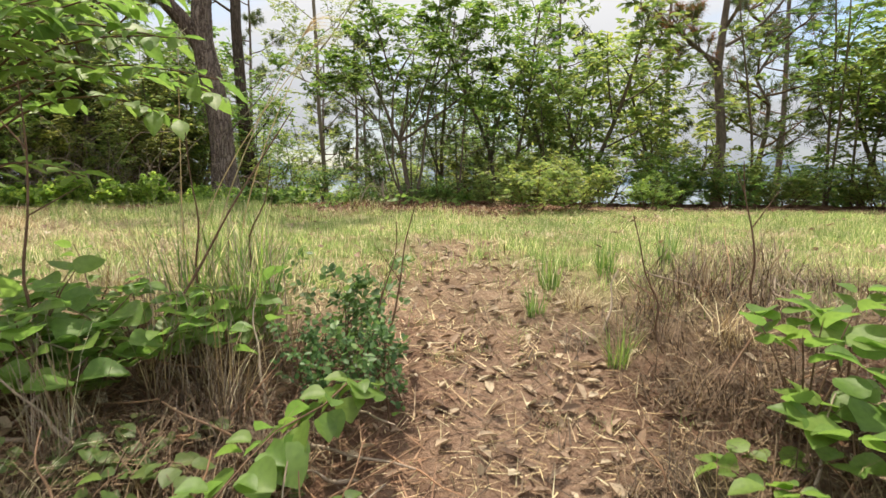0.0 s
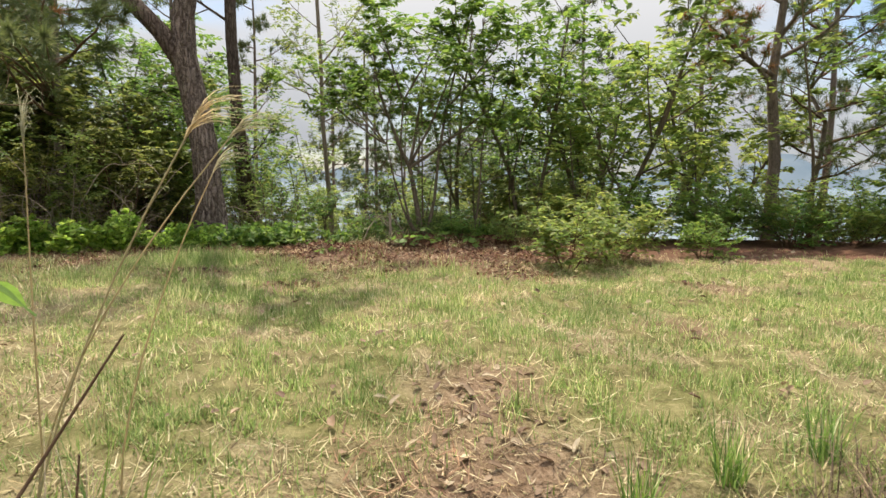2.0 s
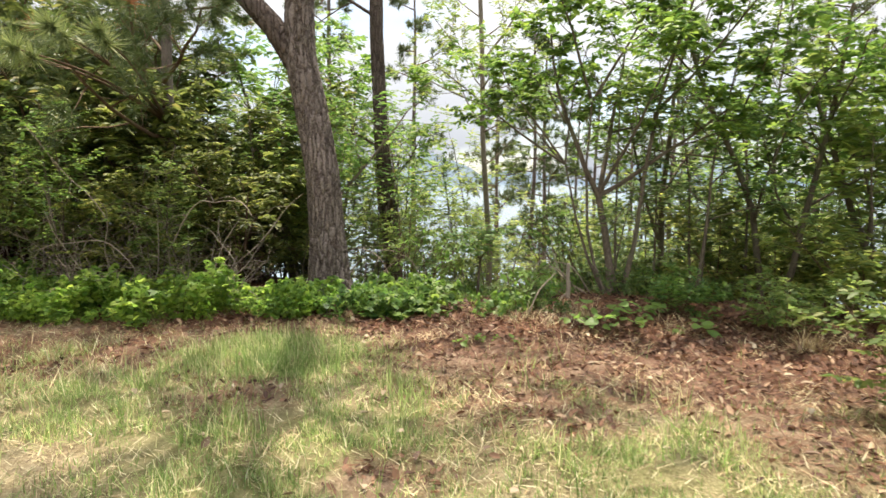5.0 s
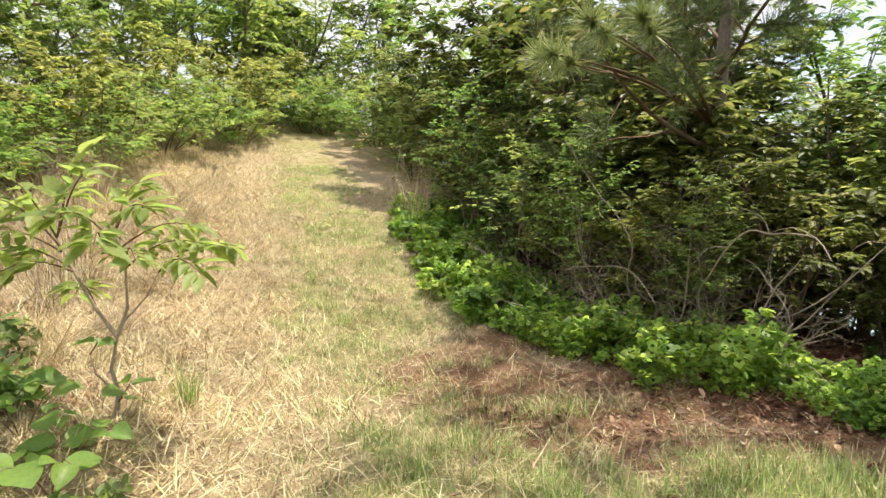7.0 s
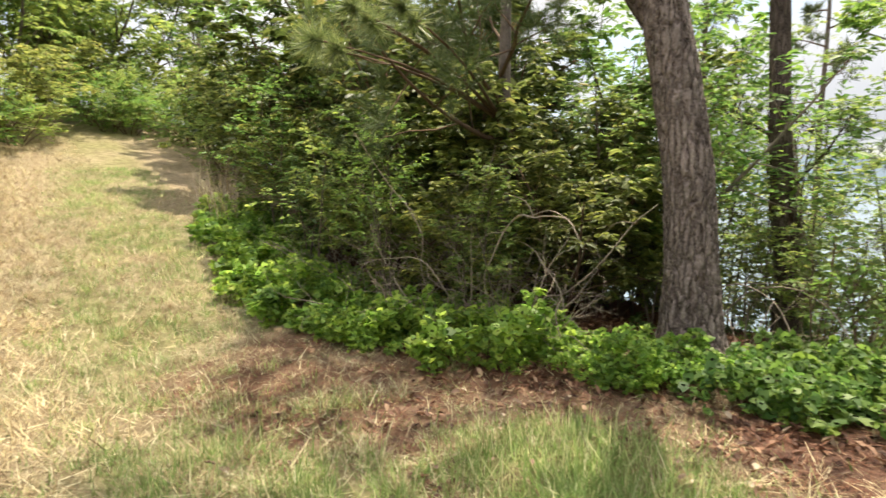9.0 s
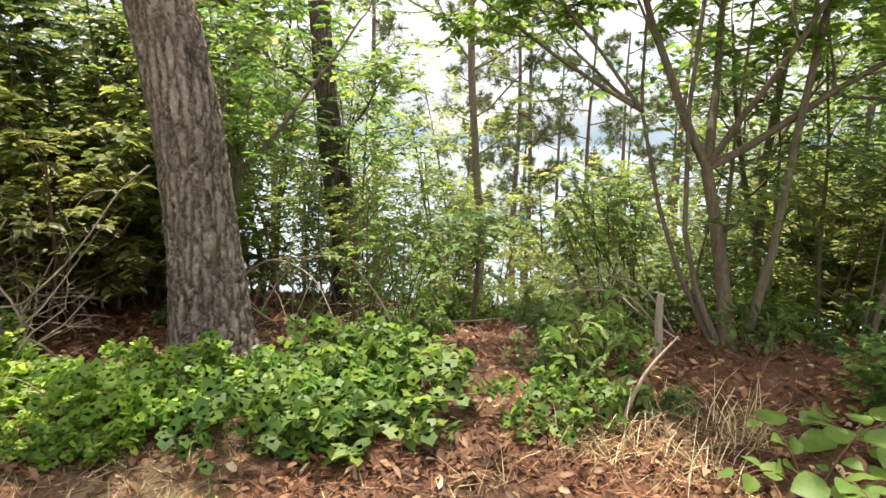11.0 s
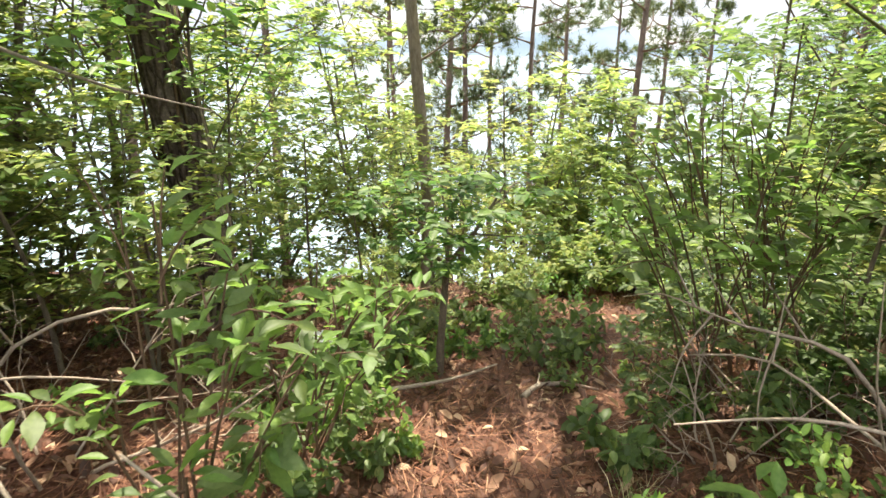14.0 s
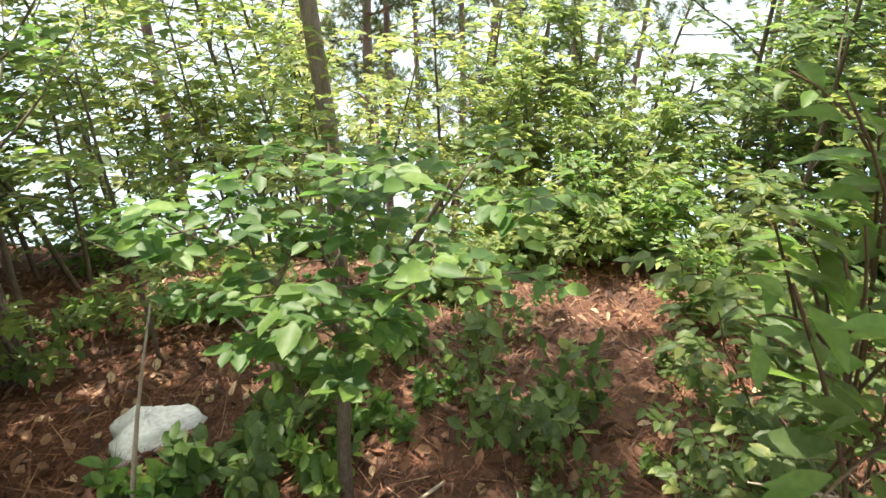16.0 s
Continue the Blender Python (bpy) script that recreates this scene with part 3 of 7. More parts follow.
water = tagged(new("water", mesh_from("water", [(-4500, 40, -22), (4500, 40, -22), (4500, 4500, -22), (-4500, 4500, -22)], [(0, 1, 2, 3)], WATER)),
               "pale bright sea far below behind the trees", "water", kind="structure")
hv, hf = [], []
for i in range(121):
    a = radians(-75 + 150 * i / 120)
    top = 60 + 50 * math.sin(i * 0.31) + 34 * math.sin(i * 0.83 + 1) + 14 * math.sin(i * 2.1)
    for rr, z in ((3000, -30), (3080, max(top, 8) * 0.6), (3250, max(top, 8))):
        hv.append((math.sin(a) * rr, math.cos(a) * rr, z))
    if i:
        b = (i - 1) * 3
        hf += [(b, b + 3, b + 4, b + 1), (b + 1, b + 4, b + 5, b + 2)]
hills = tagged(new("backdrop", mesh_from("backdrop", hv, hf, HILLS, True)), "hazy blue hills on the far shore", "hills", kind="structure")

# ---- the leaning pine at the edge of the lawn ----
def bark_trunk(name, axis, mat, around=72, rings=190, plates=1.0):
    """A trunk along an axis of (x, y, z, radius), its bark broken into upright plates."""
    ax = np.array(axis, float)
    t = np.linspace(0, len(ax) - 1, rings)
    c = np.stack([np.interp(t, np.arange(len(ax)), ax[:, k]) for k in range(4)], 1)
    for _ in range(10):
        c[1:-1] = (c[:-2] + c[2:]) / 2 * 0.5 + c[1:-1] * 0.5
    a = np.linspace(0, math.tau, around, endpoint=False)
    V, plate = np.zeros((rings, around, 3)), np.zeros((rings, around))
    cells = np.random.default_rng(3)
    sz = c[-1, 2] - c[0, 2]
    n = int(560 * sz / 4)
    ca, cz, ch = cells.uniform(0, math.tau, n), cells.uniform(c[0, 2], c[-1, 2], n), cells.uniform(0.4, 1.0, n)
    for i in range(rings):
        da = np.abs((a[:, None] - ca[None] + 0.12 * math.sin(c[i, 2] * 9) + (0.05 * np.sin(c[i, 2] * 47 + a * 6) + 0.035 * np.sin(c[i, 2] * 96 - a * 11))[:, None] + math.pi) % math.tau - math.pi) * 6.2
        dz = (c[i, 2] - cz[None] + 0.03 * np.sin(a * 9 + c[i, 2] * 13)[:, None]) * 9.0
        dist = np.sqrt(da * da + dz * dz)
        o = np.sort(dist, 1)
        near = np.argmin(dist, 1)
        gap = np.clip((o[:, 1] - o[:, 0]) * 2.6, 0, 1)
        rough = 0.002 * np.sin(a * 31 + c[i, 2] * 40) + 0.002 * np.sin(a * 17 - c[i, 2] * 71)
        bump = np.clip(gap * 3.4 + 0.15 * np.sin(a * 40 + c[i, 2] * 55), 0, 1) ** 0.8 * (0.4 + 0.6 * ch[near]) * 0.024 - 0.017 + rough * 1.3
        plate[i] = np.clip(gap * 1.7, 0, 1) * (0.5 + 0.5 * ch[near])
        flare = 0.28 * math.exp(-max(c[i, 2] - c[0, 2], 0) / 0.3) * (0.55 + 0.45 * np.cos(a * 4 + 0.6))
        r = c[i, 3] * (1 + flare) + bump * plates
        V[i] = np.stack([c[i, 0] + np.cos(a) * r, c[i, 1] + np.sin(a) * r, np.full(around, c[i, 2])], 1)
    i, k = np.meshgrid(np.arange(rings - 1), np.arange(around), indexing="ij")
    b = (k + 1) % around
    f = np.stack([i * around + k, i * around + b, (i + 1) * around + b, (i + 1) * around + k], -1).reshape(-1, 4)
    return mesh_from(name, V.reshape(-1, 3), f, mat, True, {"plate": plate})


def needle_tufts(spots, mat, name="foliage", n=46, length=0.17, width=0.0045, seed=1, back=0.3):
    """Bottle-brush tufts of needles at the ends of twigs: (place, direction)."""
    g = np.random.default_rng(seed)
    P, D = np.array([tuple(s[0]) for s in spots]), np.array([tuple(s[1]) for s in spots])
    k = len(P)
    t = g.uniform(-back * 0.6, 0.02, (k, n, 1))
    d = D[:, None] * 0.62 + g.normal(0, 0.55, (k, n, 3))
    base = P[:, None] + D[:, None] * t * 0.5
    v, f = leaf_arrays(base.reshape(-1, 3), d.reshape(-1, 3), g.normal(0, 1, (k * n, 3)), length * g.uniform(0.7, 1.15, k * n), width * np.ones(k * n), BLADE)
    return mesh_from(name, v, f, mat)


def pine_limbs(ob, limbs, h, seed, mat_wood, n=46, length=0.17, width=0.0045, rust=0.0, bare=0.0):
    rnd = random.Random(seed)
    spots, dead = [], []
    for base, d, ln, r in limbs:
        out = []
        grow(Vector(base), Vector(d), ln, r, 1, h, out, rnd)
        tb = Tubes()
        for lev, pts, rad in out:
            if lev < 3:
                tb.add(pts, rad, (6, 5, 3, 3)[min(lev, 3)])
            if lev >= 2 and rnd.random() > bare:
                (dead if rnd.random() < rust else spots).append((pts[-1], (pts[-1] - pts[-2]).normalized()))
                if lev >= 3 or rnd.random() < 0.6:
                    spots.append((pts[-2], (pts[-1] - pts[-2]).normalized()))
        part("limb", tb.mesh("limb", mat_wood), ob)
    part("foliage", needle_tufts(spots, NEEDLE, "foliage", n, length, width, seed), ob)
    if dead:
        part("dead_foliage", needle_tufts(dead, RUST, "dead_foliage", n, length, width, seed + 1), ob, "rust-brown dead needles")


PINE_H = Habit((5, 5, 4, 3), (0.05, 0.12, 0.16, 0.18), (0.0, 0.04, 0.06, 0.1), (9, 7, 4), (60, 55, 48), (0.5, 0.42, 0.5), (0.3, 0.3, 0.3), leaves=0)
PX, PY = -3.42, 10.05
main_pine = thing("pine_tree", "tall pine with leaning trunk and thick furrowed grey bark", "tree")
main_pine.matrix_basis = pose(PX, PY, land(PX, PY) - 0.06)
axis = [(0, 0, 0, 0.31), (0, 0, 0.25, 0.235), (-0.015, 0, 0.8, 0.193), (-0.06, -0.01, 1.5, 0.182), (-0.17, -0.04, 2.2, 0.175), (-0.28, -0.06, 2.75, 0.17),
        (-0.27, -0.06, 3.3, 0.15), (-0.16, -0.03, 4.0, 0.14), (0.0, 0.05, 5.2, 0.125), (0.05, 0.1, 8.2, 0.1), (0.05, 0.1, 11.6, 0.05)]
part("trunk", bark_trunk("trunk", axis, PLATE_BARK, 96, 320), main_pine)
tb = Tubes()
tb.add([Vector(v) for v in ((-0.25, -0.06, 2.55), (-0.55, -0.14, 3.05), (-1.05, -0.25, 3.6), (-1.5, -0.3, 3.95), (-2.1, -0.4, 4.3), (-2.7, -0.5, 5.2))], (0.13, 0.12, 0.105, 0.09, 0.06, 0.03), 9, 0.06)
# no plate values here: the darker bark stands in for the crown's shade
part("limb", tb.mesh("limb", PLATE_BARK), main_pine, "thick forked side limb of the pine")
rows = [((-1.5, -0.3, 3.95), (-0.6, 0.5, 0.5), 1.8, 0.04), ((-2.1, -0.4, 4.3), (-0.9, -0.4, 0.2), 1.9, 0.04), ((-2.7, -0.5, 5.2), (-0.6, 0.1, 0.7), 1.5, 0.035)]
rnd = random.Random(5)
for i in range(15):
    z = 5.6 + i * 0.41
    a = i * 2.4
    rows.append(((-0.08 if z < 5 else 0.03, 0.05, z), (math.cos(a), math.sin(a), rnd.uniform(-0.05, 0.45)), 2.6 - 0.09 * i, 0.045))
pine_limbs(main_pine, rows, PINE_H, 11, PINE_BARK, 34, 0.18, 0.006, rust=0.06)


# ---- kinds of plant ----
BROAD = Habit((7, 6, 5, 4), (0.07, 0.12, 0.16, 0.2), (0.05, 0.08, 0.05, 0.0), (9, 6, 4), (48, 50, 52), (0.5, 0.5, 0.52), (0.22, 0.2, 0.15), leaf_from=2, leaves=6, leaf=(0.15, 0.08), shape=HEX, droop=0.4, flat=True)
YOUNG = Habit((7, 5, 4), (0.06, 0.12, 0.18), (0.06, 0.07, 0.02), (11, 6), (52, 50), (0.42, 0.5), (0.3, 0.12), leaf_from=1, leaves=8, leaf=(0.1, 0.056), shape=HEX, droop=0.25, flat=True)
AIRY = Habit((8, 6, 5), (0.05, 0.1, 0.16), (0.05, 0.0, 0.0), (10, 6), (66, 52), (0.36, 0.5), (0.3, 0.2), leaf_from=1, leaves=8, leaf=(0.1, 0.055), shape=HEX, droop=0.12, flat=True)
THICK = Habit((6, 5, 4, 3), (0.12, 0.18, 0.22, 0.25), (0.04, 0.03, 0.0, 0.0), (7, 5, 3), (50, 55, 55), (0.55, 0.5, 0.5), (0.15, 0.15, 0.1), leaf_from=2, leaves=6, leaf=(0.12, 0.06), shape=HEX, droop=0.3, flat=True)
BUSHY = Habit((5, 4, 3), (0.1, 0.18, 0.2), (0.03, 0.04, 0.0), (7, 4), (48, 50), (0.5, 0.5), (0.12, 0.1), leaf_from=1, leaves=6, leaf=(0.1, 0.054), droop=0.25, flat=True)
LOW = Habit((4, 3, 3), (0.14, 0.2, 0.2), (0.0, 0.06, 0.05), (5, 3), (55, 55), (0.55, 0.55), (0.25, 0.1), leaf_from=1, leaves=5, leaf=(0.105, 0.092), shape=LOBED, droop=0.15, spread=1.2)
SPRIG = Habit((4, 3), (0.12, 0.18), (0.03, 0.05), (6,), (55,), (0.45,), (0.25,), leaf_from=0, leaves=8, leaf=(0.095, 0.056), shape=HEX, droop=0.2, spread=1.15)
BARE = Habit((6, 5, 4), (0.14, 0.2, 0.25), (0.0, -0.03, -0.03), (6, 4), (50, 50), (0.5, 0.5), (0.2, 0.2), leaves=0)

G_TREE, G_SHRUB, G_SAP, G_LOW = "trees along the wood edge", "shrubs of the thicket", "young plants on the wood floor", "low bramble border"
broad = [plant("broadleaf_tree", label, "tree", fan(n, lean, ln, 0.055, sd, 0.1), BROAD, (BARK, m), sd, G_TREE, stem="trunk", sides=(6, 3, 3, 3), tubes=1)
         for n, lean, ln, sd, m, label in ((2, 0.18, 4.6, 21, BRIGHT, "leafy green broadleaf tree with two thin grey-brown trunks"),
                                           (3, 0.3, 4.2, 22, BRIGHT, "leafy green tree with three crooked leaning trunks"),
                                           (1, 0.1, 5.4, 23, GREEN, "green leafy tree with one slim trunk"),
                                           (3, 0.4, 3.6, 24, YELLOW, "spreading tree with sunlit yellow-green leaves"))]
young = [plant("young_tree", label, "tree", fan(n, lean, ln, 0.02, sd, 0.05), YOUNG, (BARK, m), sd, G_SAP, stem="trunk", tubes=1)
         for n, lean, ln, sd, m, label in ((1, 0.1, 2.6, 31, YELLOW, "slender young tree with sunlit yellow-green leaves"), (2, 0.25, 2.2, 32, GREEN, "young forked tree with green leaves"),
                                           (1, 0.15, 3.2, 33, YELLOW, "thin tall sapling with yellow-green leaves"), (2, 0.2, 2.8, 34, BRIGHT, "young two-stemmed tree with bright green leaves"))]
airy = [plant("understory_tree", label, "tree", fan(n, lean, ln, 0.022, sd, 0.05), AIRY, (BARK, m), sd, G_SAP, stem="trunk", sides=(5, 3, 3, 3), tubes=1)
        for n, lean, ln, sd, m, label in ((1, 0.1, 2.6, 35, YELLOW, "understory tree with flat sprays of yellow-green leaves"), (2, 0.3, 2.4, 36, YELLOW, "understory tree with two stems and sunlit leaf sprays"),
                                          (1, 0.2, 3.0, 37, GREEN, "thin understory tree with open sprays of green leaves"))]
thick = [plant("thicket_shrub", label, "shrub", fan(n, lean, ln, 0.026, sd, 0.15), THICK, (TWIG, m), sd, G_SHRUB, sides=(4, 3, 3, 3), tubes=1)
         for n, lean, ln, sd, m, label in ((5, 0.45, 2.3, 41, THICKET, "dense olive-green shrub with tangled brown stems"), (6, 0.6, 2.0, 42, OLIVE, "spreading olive-green shrub with tangled stems"),
                                           (4, 0.35, 2.7, 43, DARK, "tall dark shrub with drooping leafy twigs"))]
bushy = [plant("bush", label, "bush", fan(8, 0.7, 0.95, 0.012, sd, 0.1), BUSHY, (TWIG, m), sd, "bushes along the clearing", sides=(4, 3, 3, 3), tubes=1)
         for sd, m, label in ((51, YELLOW, "rounded sunlit yellow-green leafy bush"), (52, BRIGHT, "rounded bright green leafy bush"))]
BIG = Habit((6, 5, 4), (0.1, 0.16, 0.2), (0.03, 0.03, 0.0), (9, 5), (50, 52), (0.5, 0.5), (0.12, 0.1), leaf_from=1, leaves=7, leaf=(0.085, 0.052), droop=0.25, flat=True)
big = [plant("large_bush", label, "bush", fan(8, 0.65, 1.5, 0.016, sd, 0.14), BIG, (TWIG, m), sd, "bushes along the clearing", sides=(4, 3, 3, 3), tubes=0)
       for sd, m, label in ((55, YELLOW, "large sunlit yellow-green leafy bush"), (56, BRIGHT, "large bright green leafy bush"))]
low = [plant("bramble_plant", "knee-high bright green bramble plant with lobed leaves", "shrub", fan(8, 1.0, 0.6, 0.005, sd, 0.16), LOW, (TWIG, m), sd, G_LOW, sides=(3, 3, 3, 3), tubes=1)
       for sd, m in ((61, BRAMBLE), (62, BRAMBLE), (63, BRAMBLE))]
LOW_B = Habit((4, 3, 3), (0.14, 0.2, 0.2), (0.0, 0.04, 0.02), (5, 2), (60, 55), (0.55, 0.55), (0.25, 0.2), leaf_from=1, leaves=4, leaf=(0.125, 0.105), shape=LOBED, droop=0.25, spread=1.2)
# darker leaf colour than the other brambles replaces shade from the pine's crown
low_b = plant("bramble_plant", "loose bright green bramble plant with broad lobed leaves", "shrub", fan(6, 1.1, 0.62, 0.005, 64, 0.14), LOW_B, (TWIG, BRIGHT), 64, G_LOW, sides=(3, 3, 3, 3), tubes=1)
sprig = [plant("seedling", "small seedling with bright green oval leaves on leaf litter", "seedling", fan(n, 0.55, ln, 0.005, sd, 0.04), SPRIG, (TWIG, m), sd, G_SAP, sides=(3, 3, 3, 3))
         for n, ln, sd, m in ((3, 0.4, 71, BRIGHT), (4, 0.55, 72, GREEN), (2, 0.7, 73, BRIGHT), (3, 0.32, 74, GREEN))]
brush = [plant("dead_brush", "leafless tangle of dry pale grey branches", "dead branches", fan(6, 0.9, 1.1, 0.011, sd, 0.12), BARE, (DEADWOOD, DARK), sd, "dry branches", sides=(4, 3, 3, 3))
         for sd in (81, 82)]


def young_pine(sd, tall):
    ob = thing("young_pine", "dark young pine with long green needle tufts", "tree", G_TREE)
    tb = Tubes()
    rnd = random.Random(sd)
    pts = [Vector((rnd.gauss(0, 0.03) * i, rnd.gauss(0, 0.03) * i, tall * i / 8)) for i in range(9)]
    tb.add(pts, [0.075 * (1 - 0.1 * i) for i in range(9)], 8, 0.05)
    part("trunk", tb.mesh("trunk", PINE_BARK), ob)
    rows = [(tuple(pts[2 + i // 3].lerp(pts[min(3 + i // 3, 8)], (i % 3) / 3)), (math.cos(i * 2.3), math.sin(i * 2.3), 0.25), 2.1 - 0.08 * i, 0.03) for i in range(16)]
    pine_limbs(ob, rows, PINE_H, sd, TWIG, 14, 0.19, 0.01, rust=0.05)
    return ob


def far_pine(sd, tall, bare_to):
    ob = thing("slender_pine", "tall slender pine on the slope with open flat layers of needles", "tree", "pines on the slope")
    rnd = random.Random(sd)
    tb = Tubes()
    pts = [Vector((0.05 * math.sin(i * 0.9 + sd), 0.05 * math.cos(i * 0.7), tall * i / 12)) for i in range(13)]
    tb.add(pts, [0.12 * (1 - 0.065 * i) for i in range(13)], 8, 0.05)
    part("trunk", tb.mesh("trunk", PINE_BARK), ob)
    rows = []
    for i in range(20):
        z = bare_to + (tall - bare_to) * (i + 0.5) / 20
        j = min(int(z / tall * 12), 11)
        rows.append((tuple(pts[j].lerp(pts[j + 1], z / tall * 12 - j)), (math.cos(i * 2.4), math.sin(i * 2.4), rnd.uniform(-0.05, 0.3)), rnd.uniform(0.9, 1.9) * (1.1 - 0.03 * i), 0.025))
    pine_limbs(ob, rows, PINE_H, sd, TWIG, 9, 0.21, 0.019, bare=0.1)
    return ob


ypine = [young_pine(91, 4.6), young_pine(92, 5.6)]
fpine = [far_pine(95, 12, 3.4), far_pine(96, 13, 4.4)]


# ---- single leaves, leafy branches, grass clumps ----
def leaf_mesh(name, mat, outline, length, width, fold, droop, wavy, seed):
    """One broad leaf: rows across the midrib, folded, drooping at the tip."""
    rnd = random.Random(seed)
    v, f = [], []
    n = len(outline)
    for i, w in enumerate(outline):
        t = i / (n - 1)
        for s in (-1, -0.55, 0, 0.55, 1):
            half = w * width / 2
            v.append((t * length, s * half, fold * abs(s) * half - droop * length * t * t + rnd.uniform(-1, 1) * wavy * abs(s) * length))
    for i in range(n - 1):
        for k in range(4):
            a = i * 5 + k
            f.append((a, a + 1, a + 6, a + 5))
    return mesh_from(name, v, f, mat, True)


ROUND, POINTED = (0.35, 0.9, 1.0, 0.92, 0.6, 0.08), (0.1, 0.62, 1.0, 0.9, 0.5, 0.03)


def leaf_set(name, mat, outline, length, width, seed):
    return [leaf_mesh("leaf", mat, outline, length * k, width * k, fo, dr, 0.03, seed + i) for i, (k, fo, dr) in enumerate(((1.0, 0.3, 0.15), (0.85, 0.5, 0.3), (1.15, 0.15, 0.22), (0.7, 0.4, 0.1)))]


KUDZU = leaf_set("kudzu", BRIGHT, ROUND, 0.115, 0.105, 1)
VINE_LEAF = leaf_set("vine", BRIGHT, ROUND, 0.085, 0.088, 5)
LOW_LEAF = leaf_set("low", GREEN, ROUND, 0.055, 0.05, 25)
OAK = leaf_set("branch", BRIGHT, POINTED, 0.11, 0.062, 9)
LAUREL = leaf_set("laurel", GREEN, POINTED, 0.125, 0.055, 13)
LAUREL_B = leaf_set("laurel_b", BRIGHT, POINTED, 0.12, 0.052, 17)
LAUREL_Y = leaf_set("laurel_y", YELLOW, POINTED, 0.12, 0.052, 19)


def leafy(ob, pts, rad, n, meshes, rnd, size=1.0, mat=None, spread=1.0, drop=0.25, start=0.15, petiole=0.02):
    """A stem along points, with leaves set one by one along it."""
    pts = [Vector(p) for p in pts]
    tb = Tubes()
    tb.add(pts, [rad * (1 - 0.6 * i / (len(pts) - 1)) for i in range(len(pts))], 5)
    stem = part("stem", tb.mesh("stem", mat or TWIG), ob)
    m = len(pts) - 1
    for i in range(n):
        t = (start + (1 - start) * (i + 0.5 * rnd.random()) / n) * m
        j = min(int(t), m - 1)
        q = pts[j].lerp(pts[j + 1], t - j)
        tan = (pts[j + 1] - pts[j]).normalized()
        side = tan.cross(UP).normalized() * (1 if i % 2 else -1)
        d = (tan * rnd.uniform(0.1, 0.8) + side * spread * rnd.uniform(0.5, 1.1) + UP * rnd.uniform(-drop, 0.3)).normalized()
        nrm = (UP + Vector((rnd.gauss(0, 0.35), rnd.gauss(0, 0.35), 0))).normalized()
        s = nrm.cross(d).normalized()
        nrm = d.cross(s)
        k = size * rnd.uniform(0.7, 1.2)
        mm = Matrix(((d.x, s.x, nrm.x), (d.y, s.y, nrm.y), (d.z, s.z, nrm.z))).to_4x4()
        part("leaf", rnd.choice(meshes), stem, place=Matrix.Translation(q + d * petiole) @ mm @ Matrix.Diagonal((k, k, k, 1)))


def arch(p, q, sag, n=6):
    """Points from p to q, bowed upwards in the middle."""
    p, q = Vector(p), Vector(q)
    return [p.lerp(q, i / n) + UP * sag * math.sin(math.pi * i / n) for i in range(n + 1)]


def bent_blades(n, tall, width, lean, spread, seed, curl=0.6, seg=4):
    g = np.random.default_rng(seed)
    a, k = g.uniform(0, math.tau, n), np.abs(g.normal(lean, 0.25, n))
    r, L = spread * np.sqrt(g.random(n)), tall * g.uniform(0.45, 1.15, n)
    b = g.uniform(0, math.tau, n)
    P = np.stack([r * np.cos(b), r * np.sin(b), np.zeros(n)], 1)
    out = np.stack([np.cos(a), np.sin(a), np.zeros(n)], 1)
    side = np.stack([-np.sin(a), np.cos(a), np.zeros(n)], 1)
    V, p, ang = [], P.copy(), k.copy()
    for i in range(seg + 1):
        w = width * (1 - i / seg * 0.92)
        V += [p - side * w / 2, p + side * w / 2]
        p = p + (out * np.sin(ang)[:, None] + np.array([0, 0, 1.0]) * np.cos(ang)[:, None]) * (L / seg)[:, None]
        ang = ang + curl * g.uniform(0.2, 1.3, n) / seg * 1.6
    V = np.stack(V, 1)
    base = (np.arange(n) * 2 * (seg + 1))[:, None]
    F = np.concatenate([np.stack([base[:, 0] + 2 * i, base[:, 0] + 2 * i + 1, base[:, 0] + 2 * i + 3, base[:, 0] + 2 * i + 2], 1) for i in range(seg)])
    return V.reshape(-1, 3), F


def clump(name, label, mats, seed, n=120, tall=0.6, width=0.008, lean=0.25, spread=0.12, curl=0.6, category="grass clump", group="grass clumps", seg=3):
    ob = thing(name, label, category, group)
    for k, m in enumerate(mats):
        v, f = bent_blades(n // len(mats), tall, width, lean, spread, seed + k, curl, seg)
        part("tuft", mesh_from("tuft", v, f, m), ob)
    return ob


green_clump = clump("green_grass_clump", "tall green grass clump with some dry blades", (GRASS, BRIGHT, BRIGHT), 3, 66, 0.75, 0.016, 0.2, 0.12, 0.5)
dry_clump = [clump("dry_grass_clump", "clump of dry bleached straw-coloured grass", (STRAW,), 7, 110, 0.5, 0.007, 0.5, 0.16, 1.2),
             clump("dry_grass_clump", "low heap of brown dry grass", (STRAW, LITTER_NEEDLE), 8, 150, 0.42, 0.006, 0.75, 0.22, 1.6),
             clump("dry_grass_clump", "upright dry brown grass stalks", (STRAW, DEADWOOD), 9, 70, 0.75, 0.006, 0.3, 0.14, 0.5)]
brown_clump = clump("dry_grass_clump", "low heap of reddish-brown dry grass", (BROWN_STALK,), 10, 170, 0.42, 0.006, 0.75, 0.22, 1.6)
